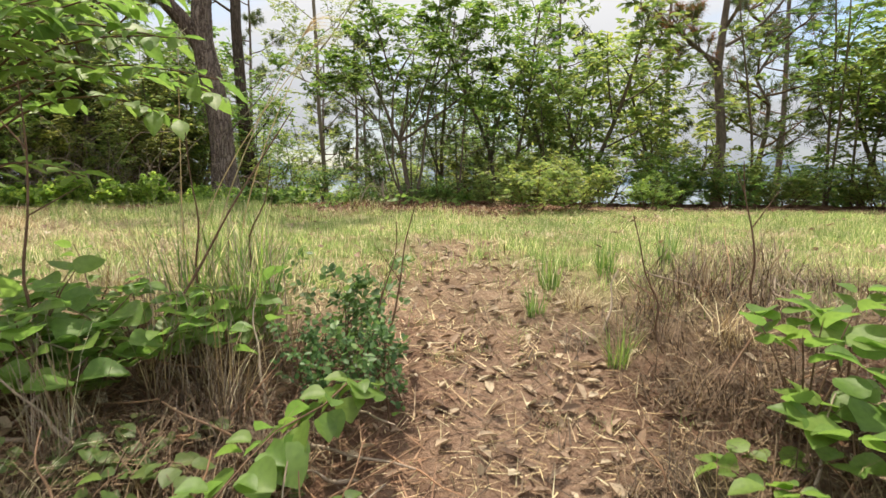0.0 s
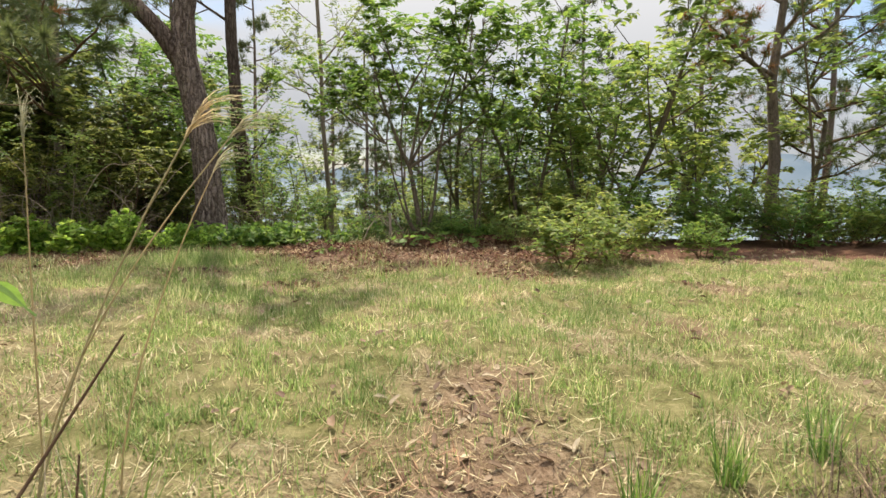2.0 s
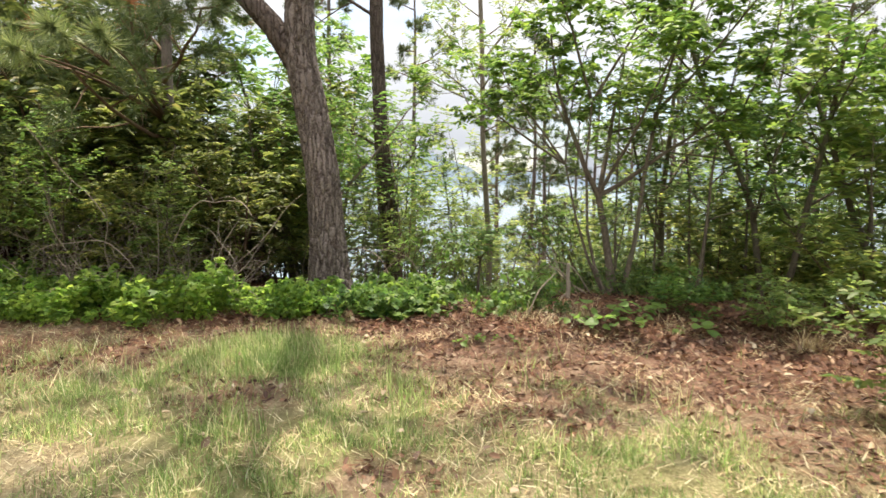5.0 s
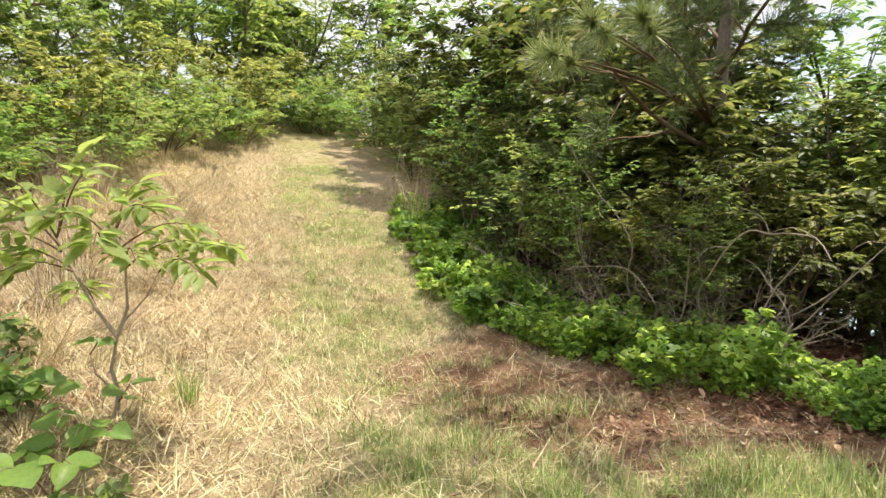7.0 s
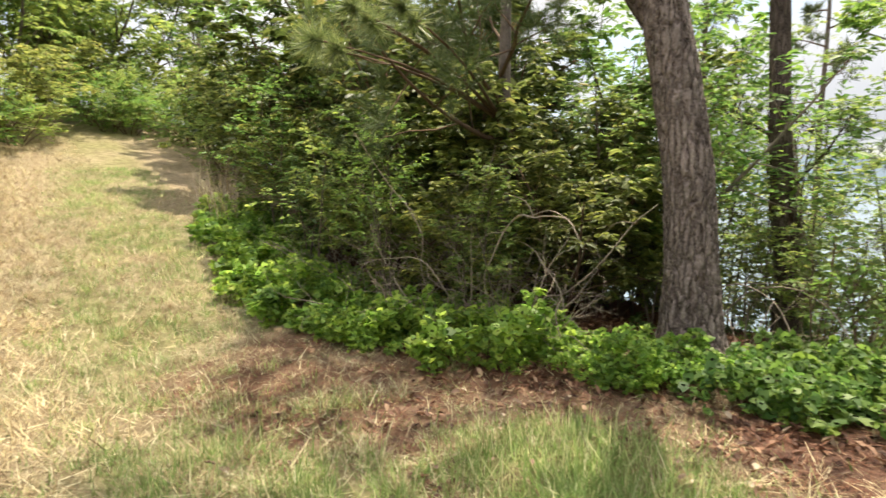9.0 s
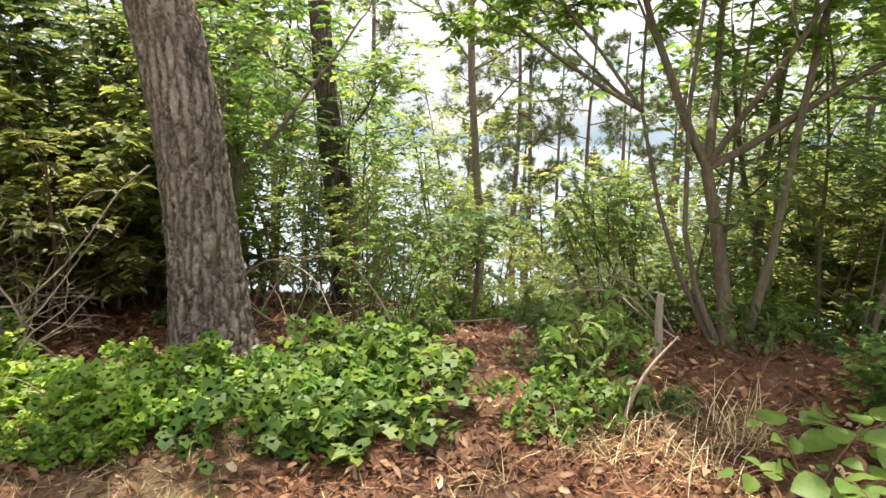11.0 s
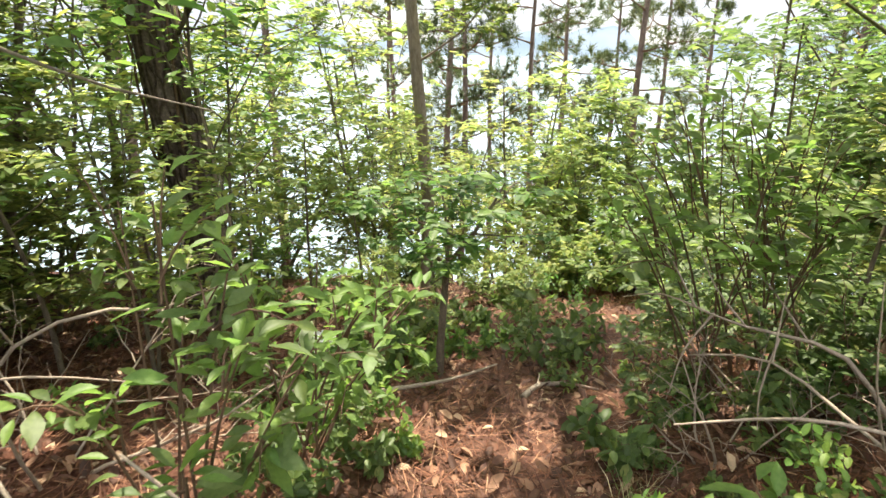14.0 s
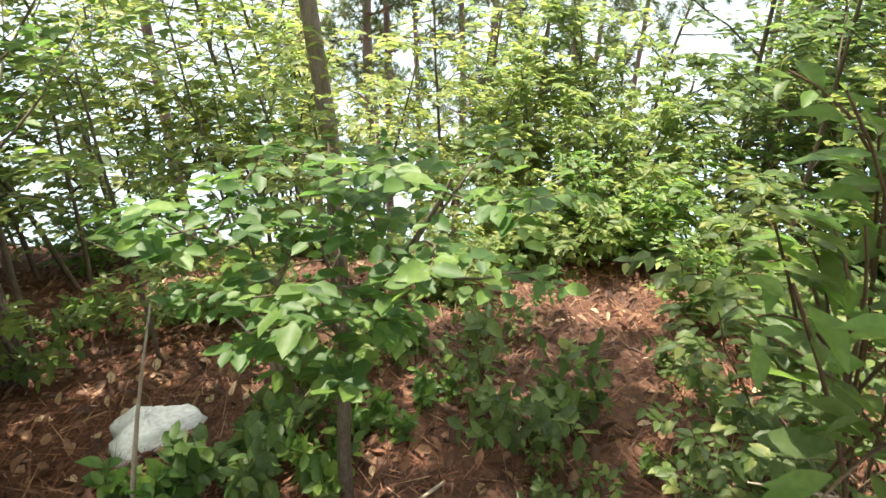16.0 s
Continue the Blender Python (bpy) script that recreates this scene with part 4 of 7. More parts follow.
tuft = [clump("grass_tuft", "short green grass tuft on the lawn", (GRASS,), 14, 60, 0.2, 0.006, 0.5, 0.1, 0.9, seg=2), clump("grass_tuft", "short pale green grass tuft", (GRASS, STRAW), 15, 60, 0.24, 0.006, 0.5, 0.12, 1.0, seg=2)]


def eased(pts):
    """A bent line drawn as a smooth crooked curve through the same points."""
    pts, out = [Vector(p) for p in pts], []
    for i in range(len(pts) - 1):
        a, b, c, d = pts[max(i - 1, 0)], pts[i], pts[i + 1], pts[min(i + 2, len(pts) - 1)]
        for t in (0.0, 0.33, 0.67):
            out.append(0.5 * (2 * b + (c - a) * t + (2 * a - 5 * b + 4 * c - d) * t * t + (3 * b - a - 3 * c + d) * t ** 3))
    return out + [pts[-1]]


def stick(name, label, pts, rad, mat, category="branch", sides=6, twigs=(), taper=0.7):
    """A bare branch, with its side twigs as parts."""
    ob = thing(name, label, category)
    base = Vector(pts[0])
    ob.matrix_basis = Matrix.Translation(base)
    tb = Tubes()
    pts = [p - base for p in eased(pts)]
    tb.add(pts, [rad * (1 - taper * i / (len(pts) - 1)) for i in range(len(pts))], sides, 0.08)
    part("stem", tb.mesh("stem", mat), ob)
    for tw in twigs:
        tb = Tubes()
        q = [p - base for p in eased(tw)]
        tb.add(q, [rad * 0.5 * (1 - 0.7 * i / (len(q) - 1)) for i in range(len(q))], 4, 0.08)
        part("twig", tb.mesh("twig", mat), ob)
    return ob


# ---- wood edge behind the lawn ----
ms = thing("many_stemmed_tree", "broadleaf tree with several crooked pale stems from one foot", "tree", G_TREE)
ms.matrix_basis = pose(-0.32, 11.1, land(-0.32, 11.1) - 0.05)
rnd = random.Random(77)
V, F, count = [], [], 0
MS_H = Habit((6, 6, 5, 4), (0.05, 0.12, 0.16, 0.2), (0.03, 0.07, 0.04, 0.0), (6, 5, 4), (48, 52, 52), (0.42, 0.5, 0.52), (0.4, 0.2, 0.15), leaf_from=2, leaves=7, leaf=(0.085, 0.047), shape=HEX, droop=0.4, flat=True)
MS_STEMS = (([(0.02, 0, 0), (-0.03, 0.05, 0.4), (-0.11, 0.1, 0.85), (-0.19, 0.15, 1.22)], 0.052, (((-0.55, 0.1, 1), 2.0, 0.034), ((0.95, 0.0, 0.5), 1.7, 0.03), ((0.2, 0.5, 1), 2.2, 0.034), ((0.5, -0.3, 0.9), 1.9, 0.024))),
            ([(-0.03, -0.04, 0), (-0.2, 0.05, 0.4), (-0.3, 0.1, 0.8), (-0.34, 0.1, 1.6), (-0.3, 0.12, 2.3)], 0.021, (((-0.35, -0.2, 1), 1.6, 0.02), ((0.5, 0.2, 1), 1.5, 0.02))),
            # the last two arms are added to shade the trail and fill sky
            ([(-0.05, 0.02, 0), (-0.3, 0.18, 0.5), (-0.45, 0.3, 0.95), (-0.6, 0.36, 1.6)], 0.018, (((-0.6, 0.2, 0.9), 1.5, 0.016), ((-0.1, 0.5, 1), 1.4, 0.014), ((-1.0, 0.5, 0.62), 2.3, 0.018), ((-0.9, 1.2, 0.7), 2.0, 0.016))),
            ([(0.1, 0.03, 0), (0.24, 0.08, 0.7), (0.3, 0.1, 1.4), (0.42, 0.2, 2.2)], 0.03, (((0.3, 0.0, 1), 1.7, 0.02), ((0.8, -0.2, 0.7), 1.6, 0.02))))
for line, r, arms in MS_STEMS:
    tb = Tubes()
    line = [Vector(p) for p in line]
    tb.add(line, [r * (1.35 if i == 0 else 1 - 0.1 * i) for i in range(len(line))], 9, 0.06)
    out = []
    for d, ln, rr in arms:
        grow(line[-1], Vector(d), ln, rr, 0, MS_H, out, rnd)
    for lev, pts, rad in out:
        if lev < 3:
            tb.add(pts, rad, (7, 4, 3)[lev])
    part("trunk", tb.mesh("trunk", BARK), ms)
    v, f = leaves_on(out, MS_H, rnd, lambda p: p.z > 1.35 and p.y > -0.7 - 0.3 * (p.z - 1.4))
    V.append(v), F.append(f + count)
    count += len(v)
part("crown", mesh_from("crown", np.concatenate(V), np.concatenate(F), BRIGHT), ms)

for i, x, y, a, s in ((0, 1.6, 12.1, 10, 0.9), (3, 3.2, 12.3, 80, 1.1), (3, 5.6, 13.4, 0, 1.0), (3, 9.6, 11.4, 30, 1.15), (3, 10.8, 10.6, 250, 1.2),
                      (3, 12.5, 12.2, 60, 1.3), (0, 12.6, 8.6, 150, 1.0), (1, 13.5, 10.0, 10, 1.1)):
    place(broad[i], x, y, a, s)
for kinds, i, x, y, a, s in ((airy, 0, 6.2, 11.1, 0, 1.5), (young, 3, 7.6, 10.9, 50, 1.5), (airy, 1, 9.2, 10.4, 90, 1.6), (young, 0, 10.8, 9.6, 140, 1.5), (young, 0, 4.6, 11.6, 200, 1.1), (airy, 1, 2.5, 11.5, 10, 1.1),
                             (airy, 2, 0.6, 11.4, 260, 1.0), (young, 3, 12.4, 9.8, 20, 1.6), (airy, 0, 11.6, 10.4, 60, 1.7), (airy, 1, 8.4, 11.2, 10, 1.6)):
    place(kinds[i], x, y, a, s)
for i, x, y, a, s in ((0, 1.45, 7.75, 0, 0.78), (0, 2.15, 8.3, 100, 0.8), (1, 3.4, 8.7, 30, 0.55), (0, 1.2, 9.8, 200, 0.6), (1, 0.3, 10.2, 60, 0.5), (1, 5.4, 10.2, 10, 0.75), (0, 6.4, 10.3, 45, 0.8), (1, 3.2, 10.4, 80, 1.0),
                      (0, 7.9, 10.1, 190, 0.8), (0, 9.2, 9.5, 60, 0.8), (1, 4.6, 10.8, 200, 1.0), (0, 2.1, 10.6, 10, 1.0)):
    place(bushy[i], x, y, a, s)
for i, x, y, a, s in ((1, 4.3, 10.5, 0, 0.6), (0, 5.6, 10.5, 70, 0.7), (1, 6.9, 10.6, 140, 0.75), (0, 8.3, 10.3, 200, 0.8), (1, 9.8, 9.9, 20, 0.8), (1, 11.0, 9.2, 90, 0.8)):
    place(big[i], x, y, a, s)
for k in range(13):
    x = 2.5 + 0.9 * k
    if k in (1, 2, 4):
        continue
    place(bushy[k % 2], x, 12.6 - 0.012 * (x - 5) ** 2 * (1 if x > 5 else 0) + 0.4 * (k % 3), 47 * k, 1.0 + 0.2 * (k % 3))
place(ypine[1], 7.6, 13.2, 140, 1.0)
rusty = thing("ragged_pine", "ragged pine with clumps of rust-brown dead needles", "tree", G_TREE)
rusty.matrix_basis = pose(6.0, 11.9, land(6.0, 11.9) - 0.03)
tb = Tubes()
tb.add([Vector(v) for v in ((0, 0, 0), (0.05, 0, 1.6), (-0.1, 0.05, 3.0), (0.0, 0, 4.6), (0.1, 0, 6.5))], (0.11, 0.1, 0.085, 0.06, 0.02), 8, 0.05)
part("trunk", tb.mesh("trunk", PINE_BARK), rusty)
pine_limbs(rusty, [((-0.1, 0, 2.9), (-1.0, -0.7, 0.55), 1.7, 0.05), ((-0.1, 0, 3.1), (-1.0, -0.2, 0.5), 1.8, 0.045)], PINE_H, 29, PINE_BARK, 40, 0.19, 0.007, rust=0.85)
pine_limbs(rusty, [((0, 0, 3.4), (1, -0.5, 0.3), 1.8, 0.04), ((0, 0, 3.8), (-0.2, -1, 0.4), 1.7, 0.04), ((0, 0, 4.3), (-0.9, 0.3, 0.5), 1.6, 0.03), ((0, 0, 4.8), (0.6, 0.7, 0.5), 1.5, 0.03), ((0.05, 0, 5.4), (-0.3, -0.6, 0.7), 1.3, 0.02), ((0.1, 0, 6.0), (0.3, 0.2, 1), 1.0, 0.02)],
           PINE_H, 30, PINE_BARK, 26, 0.18, 0.007, rust=0.1)

# ---- pines on the slope towards the sea ----
for i, x, y, a, s in ((0, -2.95, 23.8, 0, 1.0), (1, -2.6, 24.1, 70, 0.95), (0, -0.9, 25, 140, 0.95), (1, 1.5, 24, 200, 1.0), (0, -6.6, 22, 250, 1.0), (1, 4.8, 21.5, 30, 1.0), (0, 8.0, 19.5, 100, 1.0),
                      (1, -8.0, 19, 160, 0.9), (0, 3.2, 28, 10, 1.0), (1, -4.8, 27, 80, 1.0), (0, 11, 18, 60, 1.0), (0, 0.4, 29, 33, 1.1), (1, -1.9, 31, 120, 1.1), (0, -5.6, 31, 210, 1.1), (1, 2.6, 32, 290, 1.1), (0, 5.2, 30, 15, 1.1), (1, 7.6, 27, 75, 1.05), (0, -3.6, 35, 160, 1.2), (1, 1.2, 36, 250, 1.2)):
    place(fpine[i], x, y, a, s)

# ---- thicket west of the pine ----
for i, x, y, a, s in ((0, -4.9, 10.2, 0, 0.7), (1, -5.6, 9.75, 60, 0.6), (2, -6.2, 10.7, 120, 1.0), (1, -6.7, 9.7, 180, 0.6), (0, -7.8, 9.6, 240, 0.6), (2, -7.4, 10.7, 10, 1.0), (0, -8.8, 9.8, 80, 0.7),
                      (0, -9.7, 9.9, 150, 0.75), (2, -9.4, 11.0, 30, 1.05), (0, -8.3, 10.8, 100, 0.95), (2, -10.8, 10.2, 200, 0.85), (1, -12.0, 10.4, 90, 1.0), (2, -13.6, 10.6, 130, 1.15), (0, -15.5, 10.6, 60, 1.2), (0, -5.5, 10.9, 30, 0.85)):
    place(thick[i], x, y, a, s)
place(ypine[0], -8.9, 11.4, 20, 0.8)
for i, x, y, a, s in ((2, -7.0, 12.0, 90, 1.3), (0, -8.4, 12.0, 200, 1.3), (2, -10.4, 12.6, 30, 1.4)):
    place(thick[i], x, y, a, s)
for i, x, y, a, s in ((1, -7.6, 11.8, 80, 0.8), (0, -10.4, 12.0, 140, 0.9)):
    place(ypine[i], x, y, a, s)
for x, y, a, s in ((-6.4, 11.5, 300, 1.25), (-5.6, 11.4, 20, 1.1), (-7.1, 11.2, 100, 1.2)):
    place(thick[1], x, y, a, s)
for i, x, y, a, s in ((2, -8.6, 12.8, 0, 1.0), (1, -6.2, 14, 120, 1.0), (0, -11.8, 12.4, 30, 1.15)):
    place(broad[i], x, y, a, s)
for i, x, y, a, s in ((0, -5.3, 9.2, 0, 1.0), (1, -4.5, 9.35, 90, 0.8), (0, -6.4, 9.1, 200, 0.9), (1, -7.3, 9.0, 300, 0.8), (1, -5.9, 9.0, 30, 1.1)):
    place(brush[i], x, y, a, s, lean=25, tall=1.05)
for k in range(5):
    place(brush[k % 2], -4.7 - 0.8 * k, 9.5 + 0.18 * (k % 3), 70 * k, 0.9 + 0.1 * (k % 4), lean=(-30, 35, 15)[k % 3], tall=1.2)
for i, x, y, a, s in ((0, -5.0, 9.3, 10, 0.6), (3, -6.0, 8.9, 100, 0.6), (0, -6.8, 8.6, 10, 0.7), (1, -7.8, 8.9, 200, 0.7), (3, -8.9, 9.0, 0, 0.7)):
    place(young[i], x, y, a, s)
for i, x, y, a, s in ((2, -8.6, 11.6, 0, 1.5), (0, -9.8, 11.4, 70, 1.6), (2, -11.0, 11.4, 140, 1.6), (0, -12.4, 11.8, 200, 1.7), (2, -14.2, 12.0, 20, 1.8)):
    place(thick[i], x, y, a, s)
for i, x, y, a, s in ((1, -5.3, 11.7, 80, 0.6), (1, -5.9, 12.4, 150, 0.6), (1, -6.7, 12.7, 210, 0.7), (1, -4.9, 12.5, 300, 0.5)):
    place(thick[i], x, y, a, s)
for k in range(9):
    place(airy[k % 2], -4.7 - 0.45 * k, 9.15 + 0.14 * (k % 3), 80 * k, 0.42 + 0.07 * (k % 3))
place(dry_clump[2], -9.9, 8.55, 0, 1.9)
place(dry_clump[2], -10.5, 8.6, 90, 1.8)

reach = thing("thicket_pine", "young pine reaching over the track with long needle tufts", "tree", G_TREE)
reach.matrix_basis = pose(-5.9, 10.4, land(-5.9, 10.4) - 0.03)
tb = Tubes()
tb.add([Vector(v) for v in ((0, 0, 0), (0.05, 0, 1.2), (0.0, 0.05, 2.4), (0.1, 0, 3.8), (0.1, 0, 5.2))], (0.09, 0.08, 0.07, 0.05, 0.02), 8, 0.05)
part("trunk", tb.mesh("trunk", PINE_BARK), reach)
pine_limbs(reach, [((0.02, 0, 1.9), (0.62, -1.0, 0.12), 2.3, 0.03), ((0.0, 0, 2.3), (0.35, -1.0, 0.14), 2.2, 0.03), ((0, 0, 2.6), (0.85, -0.5, 0.15), 1.8, 0.03), ((0, 0, 3.0), (-0.6, 0.5, 0.4), 1.2, 0.02), ((0.05, 0, 3.4), (0.6, 0.8, 0.3), 1.1, 0.02), ((0.1, 0, 4.3), (0.3, 0.5, 1), 0.8, 0.02)],
           PINE_H, 19, TWIG, 44, 0.21, 0.006, rust=0.06)

rnd = random.Random(63)
for k in range(24):
    x, y = rnd.uniform(-7.6, -3.9), rnd.uniform(9.1, 9.8)
    z, turn, rise = land(x, y) - 0.02, rnd.uniform(0, 6.28), rnd.uniform(0.9, 1.3)
    line, twigs = [(x, y, z)], []
    for i in range(9):           # climbs, then wanders sideways and sags
        turn += rnd.gauss(0, 0.7)
        rise = rise * 0.72 + rnd.gauss(0, 0.32)
        x, y, z = x + 0.2 * math.cos(turn), y + 0.09 * math.sin(turn), max(z + 0.26 * rise, land(x, y) + 0.1)
        line.append((x, y, z))
        if i > 2 and i % 2:
            e = rnd.uniform(0, 6.28)
            twigs.append([(x, y, z), (x + 0.14 * math.cos(e), y - 0.05, z + 0.13 * math.sin(e)), (x + 0.3 * math.cos(e + 0.5), y - 0.1, z + 0.26 * math.sin(e + 0.5))])
    stick("dead_vine", "pale crooked dead vine twisting through the thicket", line, rnd.uniform(0.007, 0.012), (DEADWOOD, DEADWOOD, PALE_BARK)[k % 3], "vine", 5, twigs=twigs, taper=0.6)

tb = Tubes()
ends = []
for tip in ((-4.7, 7.56, 2.3), (-4.55, 7.75, 2.5), (-5.05, 7.7, 2.35), (-4.35, 8.0, 2.5), (-5.0, 8.1, 2.6)):
    q = Vector(tip) - reach.matrix_basis.translation
    tb.add(arch((0.02, 0, 2.1), q, 0.12), [0.022, 0.02, 0.017, 0.014, 0.011, 0.008, 0.006], 5)
    ends += [(q, (q - Vector((0.02, 0, 2.1))).normalized() * Vector((1, 1, 0.3)).length / 1.45), (q * 0.93 + Vector((0, 0, 0.14)), (q - Vector((0, 0, 2.3))).normalized())]
part("limb", tb.mesh("limb", TWIG), reach)
part("foliage", needle_tufts(ends, FRESH_NEEDLE, "foliage", 170, 0.21, 0.009, 77), reach, "large star-shaped tufts of long needles")

# ---- bramble border ----
rnd = random.Random(8)
LINE = [(-2.25, 9.8), (-2.55, 9.6), (-3.2, 9.4), (-4.3, 8.85), (-5.5, 8.45), (-6.6, 8.2), (-8.0, 8.3), (-9.6, 8.6), (-11.0, 8.8)]
for (ax, ay), (bx, by) in zip(LINE, LINE[1:]):
    n = max(2, round(math.hypot(bx - ax, by - ay) / 0.3))
    for k in range(n):
        t = (k + rnd.random() * 0.6) / n
        for row in (0, 1) if k % 3 else (-0.55, 0, 1):
            x, y = ax + (bx - ax) * t + rnd.uniform(-0.16, 0.16), ay + (by - ay) * t + row * 0.42 + rnd.uniform(-0.16, 0.16)
            if math.hypot(x - PX, y - PY) > 0.42 and (row >= 0 or y < 9.3):
                place(low_b if x > -3.0 else rnd.choice(low), x, y, rnd.uniform(0, 360), rnd.uniform(0.42, 0.98) * (0.55 if row < 0 else 1) * (0.78 if x > -3 else 0.72 if x > -4 else 0.9), tall=rnd.uniform(0.65, 0.95))
for x, y, s in ((-2.5, 10.15, 0.6), (-2.65, 10.4, 0.5), (-2.5, 9.42, 0.5), (-2.75, 9.3, 0.55), (-2.3, 9.55, 0.45), (-1.35, 9.75, 0.45)):
    place(low_b, x, y, rnd.uniform(0, 360), s)

# ---- west end: track between banks ----
ROWS_A0 = ((thick, 2, -9.2, 2.4, 0, 0.8), (bushy, 1, -10.2, 2.4, 40, 1.5), (thick, 1, -9.2, 1.2, 90, 0.9), (bushy, 1, -11.6, 3.0, 90, 1.6), (thick, 1, -12.6, 2.2, 10, 1.0), (bushy, 0, -13.2, 3.8, 150, 1.6), (thick, 1, -14.6, 3.2, 60, 1.0), (bushy, 0, -15.2, 4.7, 20, 1.7), (bushy, 1, -16.8, 5.2, 70, 1.6), (thick, 1, -17.4, 4.0, 200, 1.1), (bushy, 0, -18.0, 6.4, 100, 1.6), (thick, 1, -19.6, 6.4, 30, 1.2), (bushy, 1, -21.0, 8.8, 10, 1.6), (thick, 1, -24.5, 8.8, 0, 1.3),)
ROWS_A1 = ((broad, 3, -15.8, 1.8, 0, 1.0), (broad, 3, -19.6, 3.0, 60, 1.1), (broad, 3, -23.5, 5.0, 120, 1.3), (broad, 3, -26.0, 8.8, 200, 1.4), (broad, 3, -29, 7.6, 10, 1.6), (broad, 2, -18.2, 0.6, 30, 1.2), (broad, 1, -12.2, 0.0, 90, 0.9), (thick, 0, -8.2, 0.4, 10, 0.9), (broad, 3, -20.2, 14.0, 50, 1.2), (broad, 0, -24, 2.2, 90, 1.4), (thick, 1, -7.6, 1.6, 190, 0.7), (broad, 3, -26.5, 10.6, 190, 1.4), (broad, 0, -28, 4.6, 30, 1.6), (broad, 3, -16.6, 13.2, 150, 1.1),)
ROWS_A2 = ((broad, 3, -24.5, 6.6, 10, 1.5), (broad, 0, -22.5, 3.8, 100, 1.5), (broad, 3, -14.0, 0.6, 0, 1.1), (broad, 0, -25.5, 13.6, 300, 1.7), (broad, 1, -13.0, -1.2, 30, 1.3),)
for kinds, i, x, y, a, s in ROWS_A0 + ROWS_A1 + ROWS_A2:
    if kinds is bushy:
        kinds, s = big, s / 1.5
    place(kinds[i], x, y, a, s)
for i, x, y, a, s in ((0, -10.6, 0.9, 0, 1.0), (1, -17, 2.2, 60, 1.0)):
    place(ypine[i], x, y, a, s)
for i, x, y, a, s in ((0, -28, 8.5, 0, 0.9), (1, -26, 5.4, 80, 0.9), (0, -24.5, 12.5, 160, 0.9)):
    place(fpine[i], x, y, a, s)
for i, x, y, a, s in ((0, -20.5, 9.3, 0, 1.0), (0, -21.6, 9.9, 90, 1.2), (1, -22.2, 8.7, 200, 1.3), (0, -23.4, 9.8, 40, 1.5)):
    place(big[i], x, y, a, s)
rnd = random.Random(31)
for k in range(26):
    x = rnd.uniform(-14, -5.6)
    place(dry_clump[k % 3], x, 4.4 + 0.03 * (x + 5) - abs(rnd.gauss(0, 0.6)), rnd.uniform(0, 360), rnd.uniform(0.8, 1.3))

for kinds, i, x, y, a, s in ((thick, 1, -16.8, 11.4, 0, 1.1), (bushy, 0, -19.6, 11.0, 70, 1.8), (bushy, 1, -18.4, 10.4, 100, 1.9), (bushy, 0, -15.6, 10.4, 20, 1.5), (broad, 3, -22.5, 13.0, 60, 1.3), (bushy, 0, -20.5, 6.2, 0, 2.0), (bushy, 0, -14.2, 10.1, 50, 1.3)):
    if kinds is bushy:
        kinds, s = big, s / 1.5
    place(kinds[i], x, y, a, s)
for k in range(70):
    x, y = -3.6 - 8 * rnd.random() ** 1.3, rnd.uniform(4.3, 7.9)
    place(dry_clump[1 if k % 3 else 0], x, y, rnd.uniform(0, 360), rnd.uniform(0.4, 0.8), tall=0.5)
for x, y, i, s in ((-5.6, 3.4, 2, 1.3), (-6.4, 3.3, 2, 1.4), (-7.4, 3.6, 2, 1.5), (-8.2, 3.7, 0, 1.6), (-9.0, 3.8, 2, 1.5), (-9.8, 3.9, 2, 1.5), (-10.8, 4.0, 2, 1.4), (-6.9, 3.9, 1, 1.3), (-5.4, 3.8, 1, 1.2)):
    place(dry_clump[i], x, y, rnd.uniform(0, 360), s)

for k in range(48):
    x = -4.6 - 7.0 * rnd.random()
    place(dry_clump[2 if k % 2 else 0], x, 4.75 + rnd.gauss(0, 0.5) - 0.02 * (x + 5), rnd.uniform(0, 360), rnd.uniform(0.5, 0.9), lean=rnd.uniform(35, 70))

# sapling beside the track
sap = thing("sapling", "small sapling with spreading green compound leaves", "sapling")
sap.matrix_basis = pose(-4.6, 4.92, land(-4.6, 4.92) - 0.03)
rnd = random.Random(4)
def along(u, v, w=0.0):
    """A place by its offsets along the track's edge, upwards and into the grass."""
    return (0.357 * u - 0.934 * w, 0.934 * u + 0.357 * w, v)


